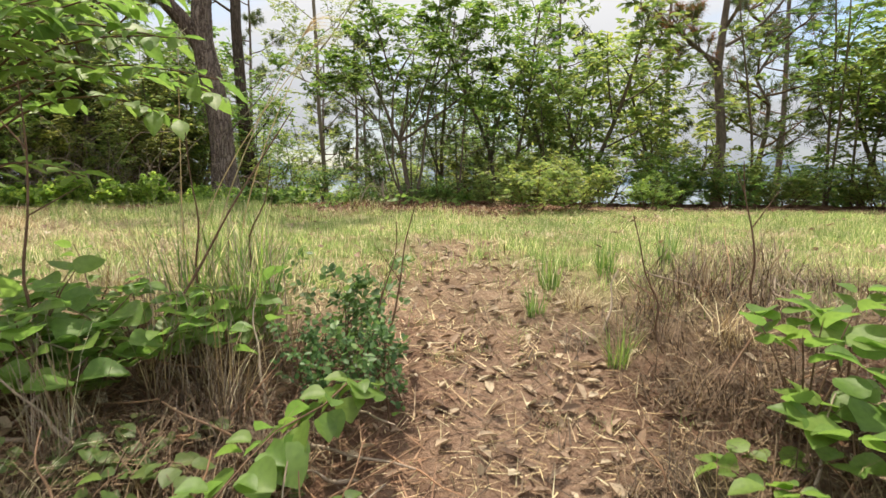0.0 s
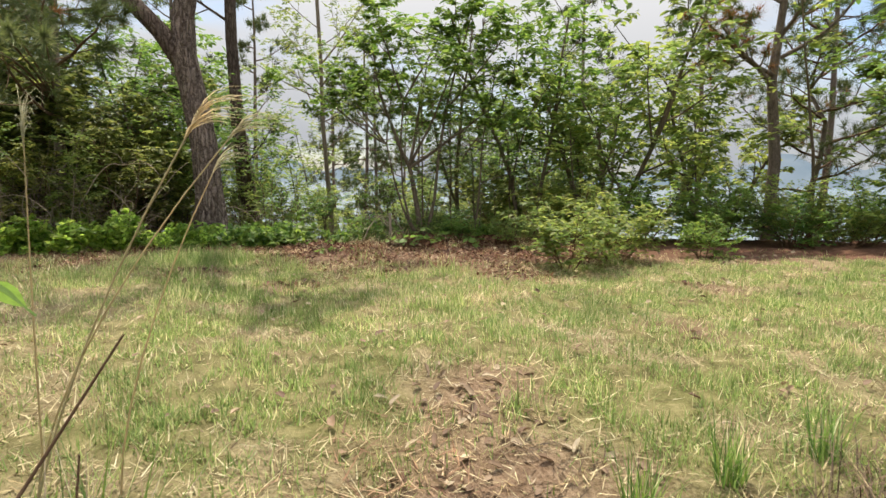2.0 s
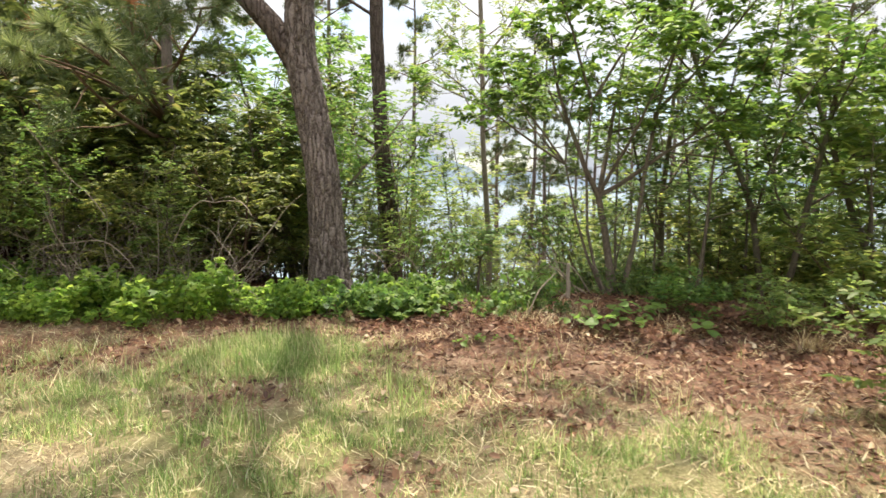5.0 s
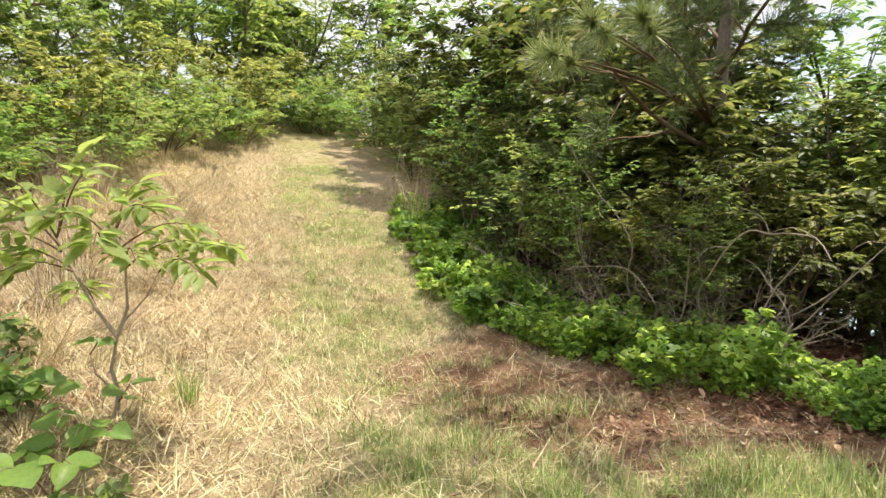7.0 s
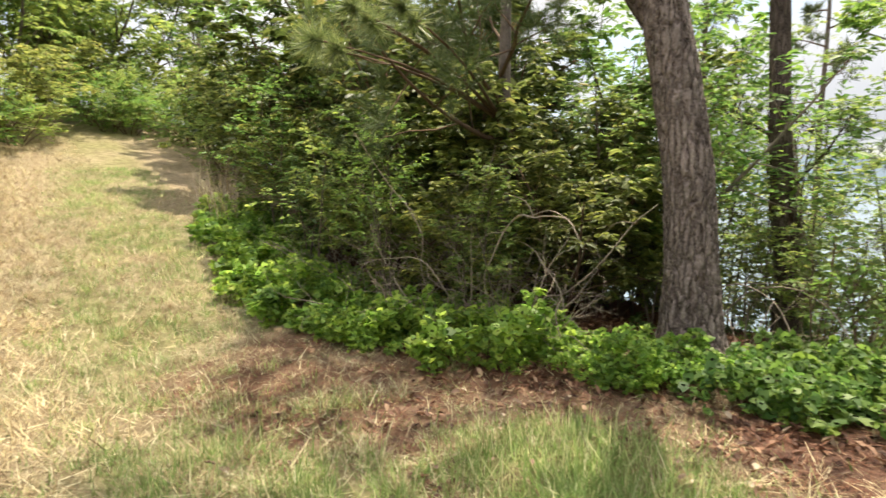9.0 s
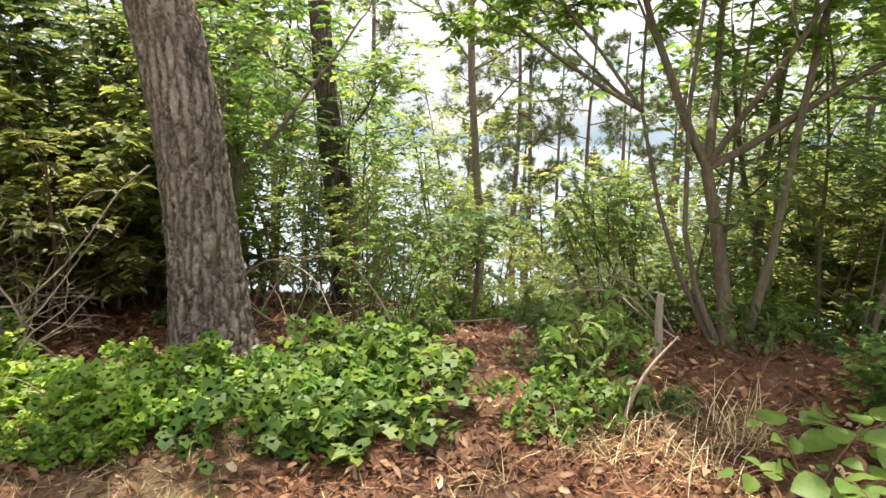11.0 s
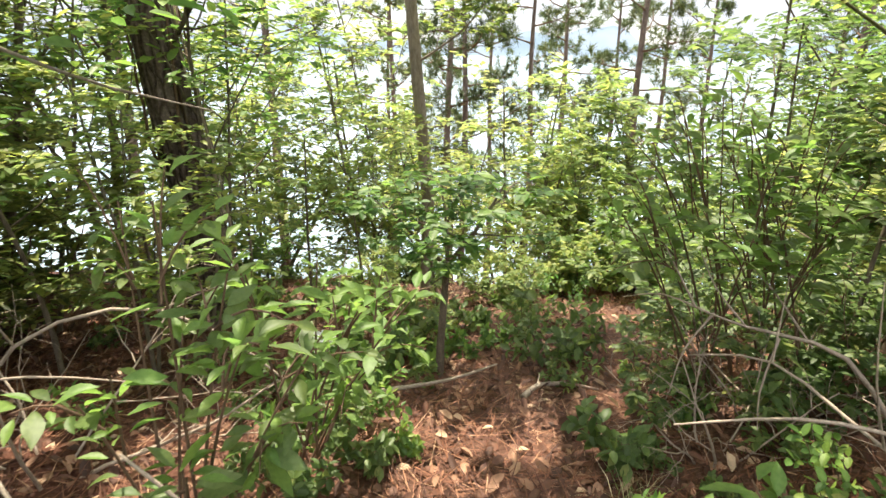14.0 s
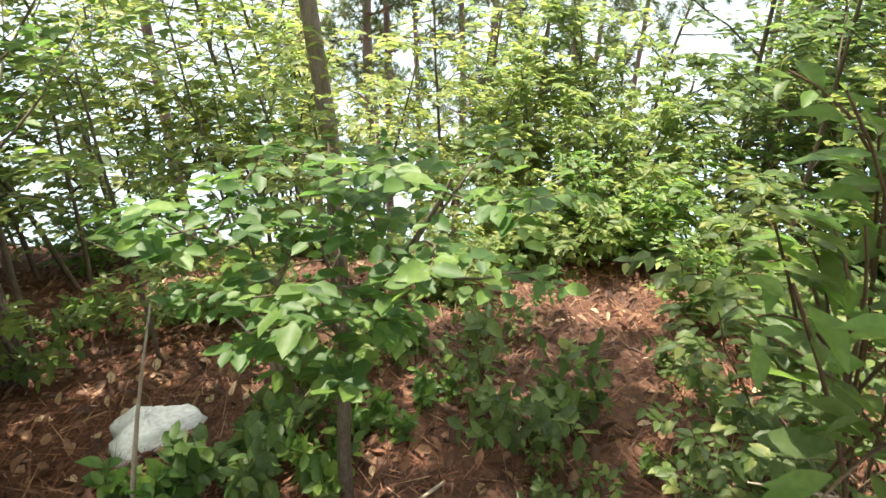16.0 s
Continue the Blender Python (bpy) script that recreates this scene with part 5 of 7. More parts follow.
for pts, r in (([along(0, 0), along(0.03, 0.15), along(0.0, 0.28), along(0.04, 0.45)], 0.016), ([along(0.04, 0.45), along(-0.06, 0.6), along(-0.16, 0.8), along(-0.22, 0.95)], 0.011), ([along(0.04, 0.45), along(0.1, 0.6), along(0.1, 0.8), along(0.06, 0.98)], 0.01),
               ([along(0.03, 0.15), along(-0.08, 0.26), along(-0.1, 0.36)], 0.008), ([along(0.07, 0.52), along(0.2, 0.66), along(0.26, 0.78)], 0.006)):
    leafy(sap, pts, r, 0, LAUREL_Y, rnd, mat=DEADWOOD)
SAP_TIPS = (((-0.22, 0.95), (-0.45, 1.3, -0.1)), ((-0.22, 0.95), (-0.12, 1.38, 0.1)), ((-0.22, 0.95), (0.06, 1.3, -0.15)), ((-0.2, 0.9), (-0.65, 1.15, 0.1)), ((-0.2, 0.88), (-0.55, 0.98, -0.2)), ((-0.16, 0.8), (-0.7, 0.85, 0.15)),
            ((0.06, 0.98), (0.28, 1.1, -0.1)), ((0.06, 0.98), (0.1, 1.22, 0.2)), ((0.1, 0.8), (0.5, 0.92, 0.0)), ((0.26, 0.78), (0.62, 0.9, 0.1)), ((0.26, 0.78), (0.55, 0.8, -0.2)), ((0.08, 0.9), (0.4, 0.98, 0.25)), ((0.05, 0.92), (-0.05, 1.08, -0.3)),
            ((-0.15, 0.78), (-0.4, 0.78, -0.25)), ((-0.06, 0.62), (-0.3, 0.62, 0.25)), ((0.0, 0.9), (0.15, 0.95, -0.35)), ((-0.22, 0.95), (-0.3, 1.2, 0.3)), ((0.1, 0.82), (0.3, 0.88, -0.3)))
for foot, tip in SAP_TIPS:
    leafy(sap, arch(along(*foot), along(*tip), 0.07), 0.005, 20, LAUREL_Y, rnd, 1.1, drop=0.55, start=0.25, spread=0.95)
leafy(sap, [along(0.02, 0.1), along(0.1, 0.2, -0.05), along(0.14, 0.25, -0.08)], 0.005, 4, KUDZU, rnd, 0.9)
leafy(sap, [along(-0.1, 0.36), along(-0.06, 0.42), along(-0.04, 0.45, -0.05)], 0.004, 3, KUDZU, rnd, 0.8)
for x, y, turn, k in ((-4.75, 4.4, 0, 0.95), (-4.95, 4.15, 90, 1.0), (-4.05, 4.75, 30, 1.0), (-4.5, 4.55, 200, 0.8)):
    ob = thing("creeper", "creeping plant with large rounded leaves in dry grass", "creeper", "creepers beside the track")
    ob.matrix_basis = pose(x, y, land(x, y) - 0.02, 0, 0, turn)
    for i in range(5):
        leafy(ob, arch((0, 0, 0), (0.24 * math.cos(i * 1.3), 0.24 * math.sin(i * 1.3), rnd.uniform(0.1, 0.26)), 0.08, 4), 0.004, 4, KUDZU, rnd, k * 1.1, start=0.4)
for x, y, s in ((-4.4, 4.1, 0.9), (-5.0, 4.1, 0.8), (-4.9, 4.4, 0.7), (-5.3, 4.0, 1.0), (-5.7, 4.1, 0.9), (-3.85, 4.95, 0.6), (-4.7, 3.8, 1.1)):
    place(rnd.choice(sprig), x, y, rnd.uniform(0, 360), s)
place(dry_clump[2], -5.2, 4.2, 0, 0.9)
place(dry_clump[1], -4.9, 4.9, 0, 1.0)
place(green_clump, -4.9, 5.25, 40, 0.45)

# ---- inside the wood ----
def forked(name, label, x, y, trunk, r, arms, h, mats, seed, tubes=1, bare=0.0):
    """A small tree with a trunk along points and arms that branch and bear leaves."""
    ob = thing(name, label, "tree", G_SAP)
    ob.matrix_basis = pose(x, y, land(x, y) - 0.04)
    tb = Tubes()
    pts = [Vector(p) for p in trunk]
    tb.add(pts, [r * (1 - 0.35 * i / (len(pts) - 1)) for i in range(len(pts))], 8, 0.05)
    part("trunk", tb.mesh("trunk", mats[0]), ob)
    rnd = random.Random(seed)
    V, F, count = [], [], 0
    for base, d, ln, rr in arms:
        out = []
        grow(Vector(base), Vector(d), ln, rr, 0, h, out, rnd)
        tb = Tubes()
        for lev, pts, rad in out:
            if lev <= tubes:
                tb.add(pts, rad, (6, 4, 3)[lev])
        part("limb", tb.mesh("limb", mats[0]), ob)
        v, f = leaves_on(out, h, rnd, lambda p: p.z > bare)
        V.append(v), F.append(f + count)
        count += len(v)
    part("crown", mesh_from("crown", np.concatenate(V), np.concatenate(F), mats[1]), ob)
    return ob


ARM = Habit((6, 5, 4), (0.08, 0.14, 0.18), (0.05, 0.05, 0.02), (7, 5), (48, 50), (0.48, 0.5), (0.2, 0.12), leaf_from=1, leaves=11, leaf=(0.072, 0.042), shape=HEX, droop=0.3, flat=True)
SAPLING = Habit((6, 5, 4), (0.08, 0.12, 0.16), (0.05, 0.0, 0.0), (7, 5), (66, 52), (0.75, 0.55), (0.3, 0.1), leaf_from=1, leaves=6, leaf=(0.062, 0.04), shape=HEX, droop=0.15, flat=True)
CANOPY = Habit((6, 5, 4), (0.08, 0.14, 0.18), (0.05, 0.05, 0.02), (8, 6), (52, 52), (0.5, 0.5), (0.2, 0.12), leaf_from=1, leaves=5, leaf=(0.1, 0.055), shape=HEX, droop=0.3, flat=True)
forked("forked_sapling", "thin dark forked sapling with yellow-green leaves", -2.27, 12.6, [(0, 0, 0), (0.01, 0, 0.28), (0.03, 0, 0.56), (0.04, 0, 0.7)], 0.025,
       (((0.04, 0, 0.7), (-0.7, 0.1, 0.9), 0.5, 0.013), ((0.04, 0, 0.7), (0.55, 0.1, 1), 0.55, 0.014), ((0.04, 0, 0.72), (0.1, 0.6, 0.8), 0.55, 0.009), ((0.03, 0, 0.6), (0.2, -0.7, 0.6), 0.4, 0.007)), SAPLING, (BARK, BRIGHT), 5, bare=0.8)
forked("slim_tree", "tall slim pale trunk with sparse leaves", -2.58, 14.9, [(0, 0, 0), (0.02, 0, 1.0), (-0.06, 0, 2.0), (-0.16, 0.05, 3.2), (-0.2, 0.1, 4.6), (-0.3, 0.1, 6.5)], 0.062,
       (((-0.2, 0.1, 4.6), (0.5, 0.2, 0.7), 1.8, 0.025), ((-0.16, 0.05, 3.4), (-0.8, 0.1, 0.7), 1.4, 0.02), ((-0.3, 0.1, 6.2), (0.1, 0, 1), 1.5, 0.03), ((-0.06, 0, 2.2), (0.8, -0.3, 0.4), 0.9, 0.012), ((-0.1, 0, 2.7), (1.0, -0.4, 0.5), 1.6, 0.015), ((-0.17, 0, 3.6), (0.9, 0.3, 0.5), 1.7, 0.016), ((-0.18, 0.1, 4.1), (-0.7, -0.5, 0.5), 1.4, 0.014),
        ((-0.16, 0.05, 3.3), (0.9, -0.6, 0.35), 1.6, 0.016), ((-0.17, 0.05, 3.8), (-0.9, -0.4, 0.35), 1.6, 0.016), ((-0.18, 0.05, 4.1), (0.5, -0.9, 0.4), 1.7, 0.016), ((-0.2, 0.1, 4.5), (-0.6, -0.9, 0.4), 1.5, 0.015), ((-0.22, 0.1, 5.0), (0.9, -0.1, 0.5), 1.5, 0.014), ((-0.25, 0.1, 5.4), (-0.9, 0.1, 0.5), 1.4, 0.013)), ARM, (PALE_BARK, YELLOW), 6)
ivy = forked("ivy_clad_tree", "dark leaning trunk hung with dead vines and leaves", -4.0, 13.45, [(0, 0, 0), (0.03, 0, 0.8), (-0.08, 0, 1.7), (-0.2, 0.05, 2.8), (-0.3, 0.1, 4.5), (-0.3, 0.1, 7.0)], 0.17,
       (((-0.1, 0, 1.9), (0.7, -0.3, 0.6), 1.2, 0.02), ((-0.2, 0, 2.6), (-0.8, -0.2, 0.6), 1.4, 0.03), ((-0.3, 0.1, 4.8), (-0.9, -0.3, 0.4), 1.8, 0.03), ((-0.3, 0.1, 6.5), (-0.2, -0.4, 1), 2.0, 0.05)), CANOPY, (PLATE_BARK, YELLOW), 7)
rnd = random.Random(70)
for k in range(11):
    tb = Tubes()
    a0, z0, turn = rnd.uniform(0, 6.28), rnd.uniform(0.0, 1.4), rnd.uniform(-0.6, 0.6)
    line = []
    for i in range(9):
        z = z0 + i * rnd.uniform(0.16, 0.24)
        r = 0.165 - 0.012 * z + rnd.uniform(0.0, 0.05)
        line.append(Vector((0.03 - 0.1 * max(z - 0.6, 0) + math.cos(a0 + turn * i * 0.3) * r, math.sin(a0 + turn * i * 0.3) * r, z)))
    tb.add(line, [0.011 - 0.0008 * i for i in range(9)], 4, 0.1)
    part("dead_vine", tb.mesh("dead_vine", DEADWOOD if k % 2 else TWIG), ivy, "dry vine clinging to the trunk")
forked("crooked_tree", "slim crooked pale forked tree beside the pine", -4.42, 11.7, [(0, 0, 0), (0.0, 0, 0.35), (0.05, 0, 0.75), (0.12, 0.02, 1.05), (0.19, 0, 1.35)], 0.042,
       (((0.19, 0, 1.35), (-0.45, 0, 1), 2.2, 0.028), ((0.19, 0, 1.35), (0.85, 0.1, 0.75), 1.7, 0.024), ((0.08, 0, 0.9), (0.5, -0.6, 0.9), 1.5, 0.016)), CANOPY, (PALE_BARK, BRIGHT), 8, bare=1.5)
forked("twin_stem_tree", "slender tree with upright stems and green leaves", 0.3, 12.9, [(0, 0, 0), (0.05, 0, 0.8), (0.02, 0, 1.6), (0.1, 0, 2.6)], 0.05,
       (((0.1, 0, 2.6), (0.1, 0, 1), 2.0, 0.03), ((0.05, 0, 0.9), (-0.5, -0.2, 1), 2.0, 0.03), ((0.02, 0, 1.6), (0.5, 0.2, 1), 1.7, 0.025)), ARM, (BARK, GREEN), 9)

rnd = random.Random(12)
spots = []


def free(x, y, gap, trail):
    return not (off_line(x, y, WOOD_TRAIL) < trail or math.hypot(x - PX, y - PY) < 0.8 or math.hypot(x + 2.27, y - 12.6) < 0.7 or math.hypot(x + 3.1, y - 13.0) < 0.6
                or (-3.3 < x < -0.9 and y < 12.4) or any(math.hypot(x - a, y - b) < gap for a, b in spots))


k = 0
for _ in range(4000):
    x, y = rnd.uniform(-7.0, 4.0), 10.9 + 8.0 * rnd.random() ** 0.8
    if free(x, y, 0.5, 0.7 if y < 14.6 else 0.3) and off_line(x, y, [(-2.0, 8), (-2.1, 11.6)]) > 1.2 and k < 54:
        spots.append((x, y))
        top = 0.75 + rnd.uniform(-0.5, 0.35) if -3.3 < x < -0.2 else rnd.uniform(0.9, 2.0)
        tall = min(max((top - land(x, y)) / 2.6, 0.35), 1.4)
        kinds = (airy[0], airy[1], young[0], airy[0], young[2], airy[1], young[3]) if x < 0.2 else (airy[2], young[1], airy[1], airy[2], young[3])
        place(kinds[k % len(kinds)], x, y, rnd.uniform(0, 360), tall)
        k += 1
for i, x, y, a, s in ((1, 1.4, 13.2, 0, 0.8), (1, 1.9, 14.2, 160, 0.85), (1, 2.8, 15.4, 20, 0.9)):
    place(thick[i], x, y, a, s)
for i, x, y, a, s in ((0, -4.3, 12.3, 0, 0.75), (1, -4.9, 13.0, 60, 0.85), (1, -3.75, 12.3, 120, 0.55), (0, -5.4, 12.2, 10, 1.0), (1, -4.6, 11.5, 200, 0.8), (0, -3.3, 13.6, 90, 0.55), (2, -5.3, 11.3, 40, 0.95), (2, 0.15, 12.0, 10, 0.85), (2, 0.75, 12.3, 100, 0.9), (0, -0.25, 12.4, 200, 0.65), (2, 1.3, 12.2, 30, 0.95), (2, -0.2, 11.55, 160, 0.85)):
    place(airy[i], x, y, a, s)
k = 0
for _ in range(1500):
    x, y = rnd.uniform(-5.0, 1.5), rnd.uniform(10.6, 16)
    if off_line(x, y, WOOD_TRAIL) > 0.36 and math.hypot(x - PX, y - PY) > 0.6 and math.hypot(x + 3.05, y - 13.05) > 0.4 and k < 62:
        place(sprig[k % 4], x, y, rnd.uniform(0, 360), rnd.uniform(0.35, 0.7))
        k += 1

for i, x, y, a, s in ((1, -6.5, 13.2, 0, 0.9), (1, -7.3, 14.4, 70, 0.9), (1, -8.4, 14.6, 100, 1.0)):
    place(thick[i], x, y, a, s)
for i, x, y, a, s in ((0, -1.45, 11.2, 0, 0.5), (1, -1.15, 11.05, 60, 0.45), (2, -1.0, 10.5, 130, 0.4), (0, -1.35, 10.5, 200, 0.6), (3, -1.5, 11.65, 20, 0.7), (3, -2.7, 10.8, 10, 0.6), (3, -2.75, 10.45, 40, 0.7), (0, -1.95, 13.2, 0, 0.5), (1, -1.8, 13.45, 90, 0.4), (3, -2.1, 13.6, 30, 0.7), (0, -1.4, 10.0, 300, 0.5), (3, -1.1, 9.9, 10, 0.7), (1, -1.7, 13.0, 30, 0.8), (3, -2.6, 12.65, 70, 0.8), (0, -2.85, 12.55, 150, 0.7), (3, -2.5, 13.0, 210, 0.9), (1, -1.6, 12.55, 10, 0.4), (3, -1.45, 13.0, 100, 0.7), (0, -2.15, 12.95, 310, 0.5)):
    place(sprig[i], x, y, a, s)
rnd = random.Random(91)
k = 0
for _ in range(900):
    x, y = rnd.uniform(-3.6, -0.7), rnd.uniform(9.7, 14.0)
    off = float(off_line(x, y, WOOD_TRAIL))
    if 0.36 < off < 1.3 and abs(x + 1.95) > 0.36 and math.hypot(x - PX, y - PY) > 0.6 and math.hypot(x + 3.04, y - 12.95) > 0.4 and k < 54:
        if k % 3 == 2:
            place(tuft[k % 2], x, y, rnd.uniform(0, 360), rnd.uniform(0.5, 0.9))
        else:
            place(sprig[(3, 0, 1, 3)[k % 4]], x, y, rnd.uniform(0, 360), rnd.uniform(0.25, 0.48))
        k += 1
# low bushes that close the view along the brow of the slope
for i, x, y, a, s in ((0, -2.9, 15.8, 60, 0.6), (1, -4.4, 15.4, 120, 0.7), (0, -5.4, 15.2, 200, 0.9), (0, 0.6, 15.8, 140, 1.0), (1, 1.4, 15.0, 220, 1.2), (0, 2.4, 15.9, 45, 1.4),
                      (1, -6.6, 14.2, 75, 1.3), (0, -1.9, 14.6, 70, 0.5), (0, -3.1, 14.3, 30, 0.5), (1, -0.3, 14.0, 60, 0.6), (1, 0.5, 13.0, 0, 0.6), (0, -2.45, 13.5, 30, 0.35), (1, 0.2, 11.9, 0, 0.5), (0, -1.0, 15.3, 20, 0.8), (0, -1.5, 15.2, 90, 0.65), (1, -0.3, 15.3, 150, 0.9), (0, -0.6, 15.9, 30, 1.1)):
    place(bushy[i], x, y, a, s)
for i, x, y, a, s in ((0, -6.4, 15.8, 0, 1.0), (2, 2.6, 15.8, 90, 1.0)):
    place(broad[i], x, y, a, s)

for x, y, a, top in ((-4.6, 16.4, 0, 0.4), (-3.5, 17.2, 60, 0.0), (-1.2, 17.4, 200, -0.1), (-0.2, 16.8, 250, 0.4), (0.8, 17.4, 320, 0.7)):
    place(broad[3], x, y, a, min((top - land(x, y)) / 3.9, 1.2))

# broad-leaved shrubs close to the trail
def trail_shrub(x, y, tips, meshes, seed, label, size=0.85, n=9, start=0.5, sprays=2, foot=0.03):
    """A shrub whose stems end at the given tips, each with side sprays of leaves."""
    ob = thing("broad_leaved_shrub", label, "shrub", "shrubs beside the trail")
    base = Vector((x, y, land(x, y) - 0.03))
    ob.matrix_basis = Matrix.Translation(base)
    rnd = random.Random(seed)
    for tip in tips:
        q = Vector(tip) - base
        leafy(ob, arch((rnd.gauss(0, foot), rnd.gauss(0, foot), -0.05), q, 0.08), 0.006, n, meshes, rnd, size, drop=0.5, start=start, spread=0.9)
        for _ in range(sprays):
            p = q * rnd.uniform(0.6, 0.8) + UP * 0.06
            leafy(ob, arch(p, q + Vector((rnd.uniform(-0.16, 0.16), rnd.uniform(-0.16, 0.16), rnd.uniform(-0.14, 0.1))), 0.04, 4), 0.004, n - 2, meshes, rnd, size, drop=0.5, start=0.2, spread=0.9)
    return ob


trail_shrub(-2.85, 11.0, ((-2.58, 10.9, 0.78), (-2.5, 10.75, 0.68), (-2.44, 11.07, 0.55), (-2.8, 11.1, 0.62), (-2.85, 10.74, 0.55), (-3.0, 11.2, 0.85), (-2.62, 10.7, 0.42), (-2.5, 10.98, 0.35), (-2.75, 10.95, 0.92)), LAUREL + LAUREL_B, 3,
            size=0.68, n=11, label="leafy shrub with bright serrated oval leaves beside the trail")
trail_shrub(-2.7, 11.55, ((-2.25, 11.45, 0.5), (-2.38, 11.25, 0.55), (-2.58, 11.52, 0.58), (-2.47, 11.69, 0.38), (-2.34, 11.86, 0.24), (-2.6, 11.8, 0.3), (-2.75, 11.35, 0.6), (-2.9, 11.6, 0.55), (-2.42, 11.5, 0.2)), LAUREL_B, 4,
            size=0.72, n=10, label="leafy shrub with glossy oval leaves beside the trail")
trail_shrub(-0.8, 12.25, ((-1.6, 11.85, 0.75), (-1.48, 11.78, 0.62), (-1.42, 12.0, 0.9), (-1.28, 11.8, 0.7), (-1.28, 12.2, 0.88), (-1.13, 11.9, 1.0), (-1.08, 12.3, 1.05), (-1.16, 11.72, 0.85), (-1.02, 11.8, 0.68), (-1.45, 12.12, 0.7),
                          (-1.02, 12.0, 0.84), (-1.36, 11.95, 1.06), (-0.95, 11.85, 1.1), (-0.85, 11.75, 0.7), (-0.8, 11.9, 0.95), (-1.0, 11.6, 0.55), (-1.18, 11.62, 0.66), (-0.9, 11.6, 0.85)), LAUREL + LAUREL_B, 5, "dense green laurel-like shrub hanging over the trail", 0.66, 11, 0.68, 3, 0.16)
trail_shrub(-1.3, 10.75, ((-1.45, 10.65, 0.3), (-1.2, 10.55, 0.32), (-1.1, 10.85, 0.34), (-1.4, 10.95, 0.28)), LAUREL_B, 6, "young plant with bright oval leaves on red litter", 0.75, 8)
trail_shrub(-1.25, 10.25, ((-1.4, 10.1, 0.24), (-1.1, 10.15, 0.3), (-1.3, 10.4, 0.34)), LAUREL_B, 7, "young plant with bright oval leaves on red litter", 0.75, 8)
place(brush[0], -1.15, 11.7, 30, 0.5)
place(brush[1], -0.8, 11.9, 120, 0.55)
place(brush[1], -3.6, 11.4, 10, 0.8)

# leafy undergrowth behind the laurel
UNDER = Habit((5, 4, 3), (0.14, 0.18, 0.2), (0.02, 0.02, 0.0), (6, 4), (55, 55), (0.5, 0.5), (0.35, 0.2), leaf_from=1, leaves=7, leaf=(0.085, 0.046), shape=OVAL, droop=0.35, flat=True)
under = plant("undergrowth_shrub", "dense shrub with dark green oval leaves beside the trail", "shrub", fan(6, 0.55, 1.0, 0.009, 95, 0.3), UNDER, (TWIG, GREEN), 95, "shrubs beside the trail", sides=(4, 3, 3, 3), tubes=1)
for x, y, a, s in ((-0.42, 12.4, 0, 0.72), (-0.3, 11.85, 160, 0.55), (-0.15, 12.8, 240, 0.9), (-1.1, 12.1, 60, 0.5), (-0.8, 12.25, 200, 0.6)):
    place(under, x, y, a, s)

# stub, fallen sticks, roots and rubbish
sx, sy = -0.8, 10.8
stick("tree_stub", "short pale broken sapling stub", [(sx, sy, land(sx, sy) - 0.05), (sx + 0.01, sy, land(sx, sy) + 0.12), (sx, sy, land(sx, sy) + 0.25), (sx + 0.0, sy, land(sx, sy) + 0.4), (sx + 0.01, sy, land(sx, sy) + 0.405)], 0.027, DEADWOOD, "stump", 9, taper=0.25, twigs=
      [[(sx, sy, land(sx, sy) + 0.08), (sx - 0.06, sy - 0.05, land(sx, sy) + 0.03), (sx - 0.1, sy - 0.08, land(sx, sy) - 0.05)]])


def lying(name, label, pts, rad, mat, twigs=(), lift=0.02):
    on = lambda p: (p[0], p[1], land(p[0], p[1]) + lift + (p[2] if len(p) > 2 else 0))
    return stick(name, label, [on(p) for p in pts], rad, mat, twigs=[[on(p) for p in tw] for tw in twigs])


lying("fallen_stick", "grey crooked fallen stick on red litter", [(-1.82, 12.3), (-1.74, 12.4, 0.03), (-1.58, 12.45, 0.02), (-1.42, 12.43)], 0.018, DEADWOOD, [[(-1.74, 12.4, 0.03), (-1.72, 12.53, 0.05)]])
lying("exposed_root", "bare grey root across the trail", [(-2.4, 10.66, -0.03), (-2.2, 10.63, 0.02), (-2.0, 10.58, 0.01), (-1.78, 10.6, -0.04)], 0.035, DEADWOOD)
lying("fallen_branch", "long thin dead branch on the litter", [(-2.75, 12.15), (-2.5, 12.22, 0.03), (-2.2, 12.35, 0.06), (-1.95, 12.55, 0.1)], 0.016, DEADWOOD)
lying("dead_branch", "pale leaning dead branch", [(-0.6, 11.1), (-0.85, 11.3, 0.2), (-1.05, 11.6, 0.42), (-1.25, 11.8, 0.4)], 0.009, DEADWOOD, [[(-0.85, 11.3, 0.2), (-1.0, 11.2, 0.5), (-1.05, 11.2, 0.8)], [(-1.05, 11.6, 0.42), (-1.0, 11.7, 0.7)]])
lying("dead_branch", "pale dry branch arching over the litter", [(-3.9, 11.3), (-3.6, 11.4, 0.5), (-3.2, 11.6, 0.62), (-2.8, 11.7, 0.3), (-2.7, 11.7, 0.02)], 0.009, DEADWOOD, [[(-3.2, 11.6, 0.62), (-2.9, 11.5, 0.75)], [(-3.6, 11.4, 0.5), (-3.5, 11.2, 0.75)]])
lying("dead_branch", "long pale dead branch bowed to the ground", [(-4.0, 11.05, 0.0), (-3.8, 10.95, 0.38), (-3.45, 10.85, 0.56), (-3.1, 10.75, 0.45), (-2.9, 10.62, 0.2), (-2.75, 10.5, 0.0)], 0.009, DEADWOOD, [[(-3.45, 10.85, 0.56), (-3.1, 10.9, 0.62), (-2.85, 10.95, 0.6)], [(-3.1, 10.75, 0.45), (-3.15, 10.6, 0.2), (-3.2, 10.5, 0.0)]])
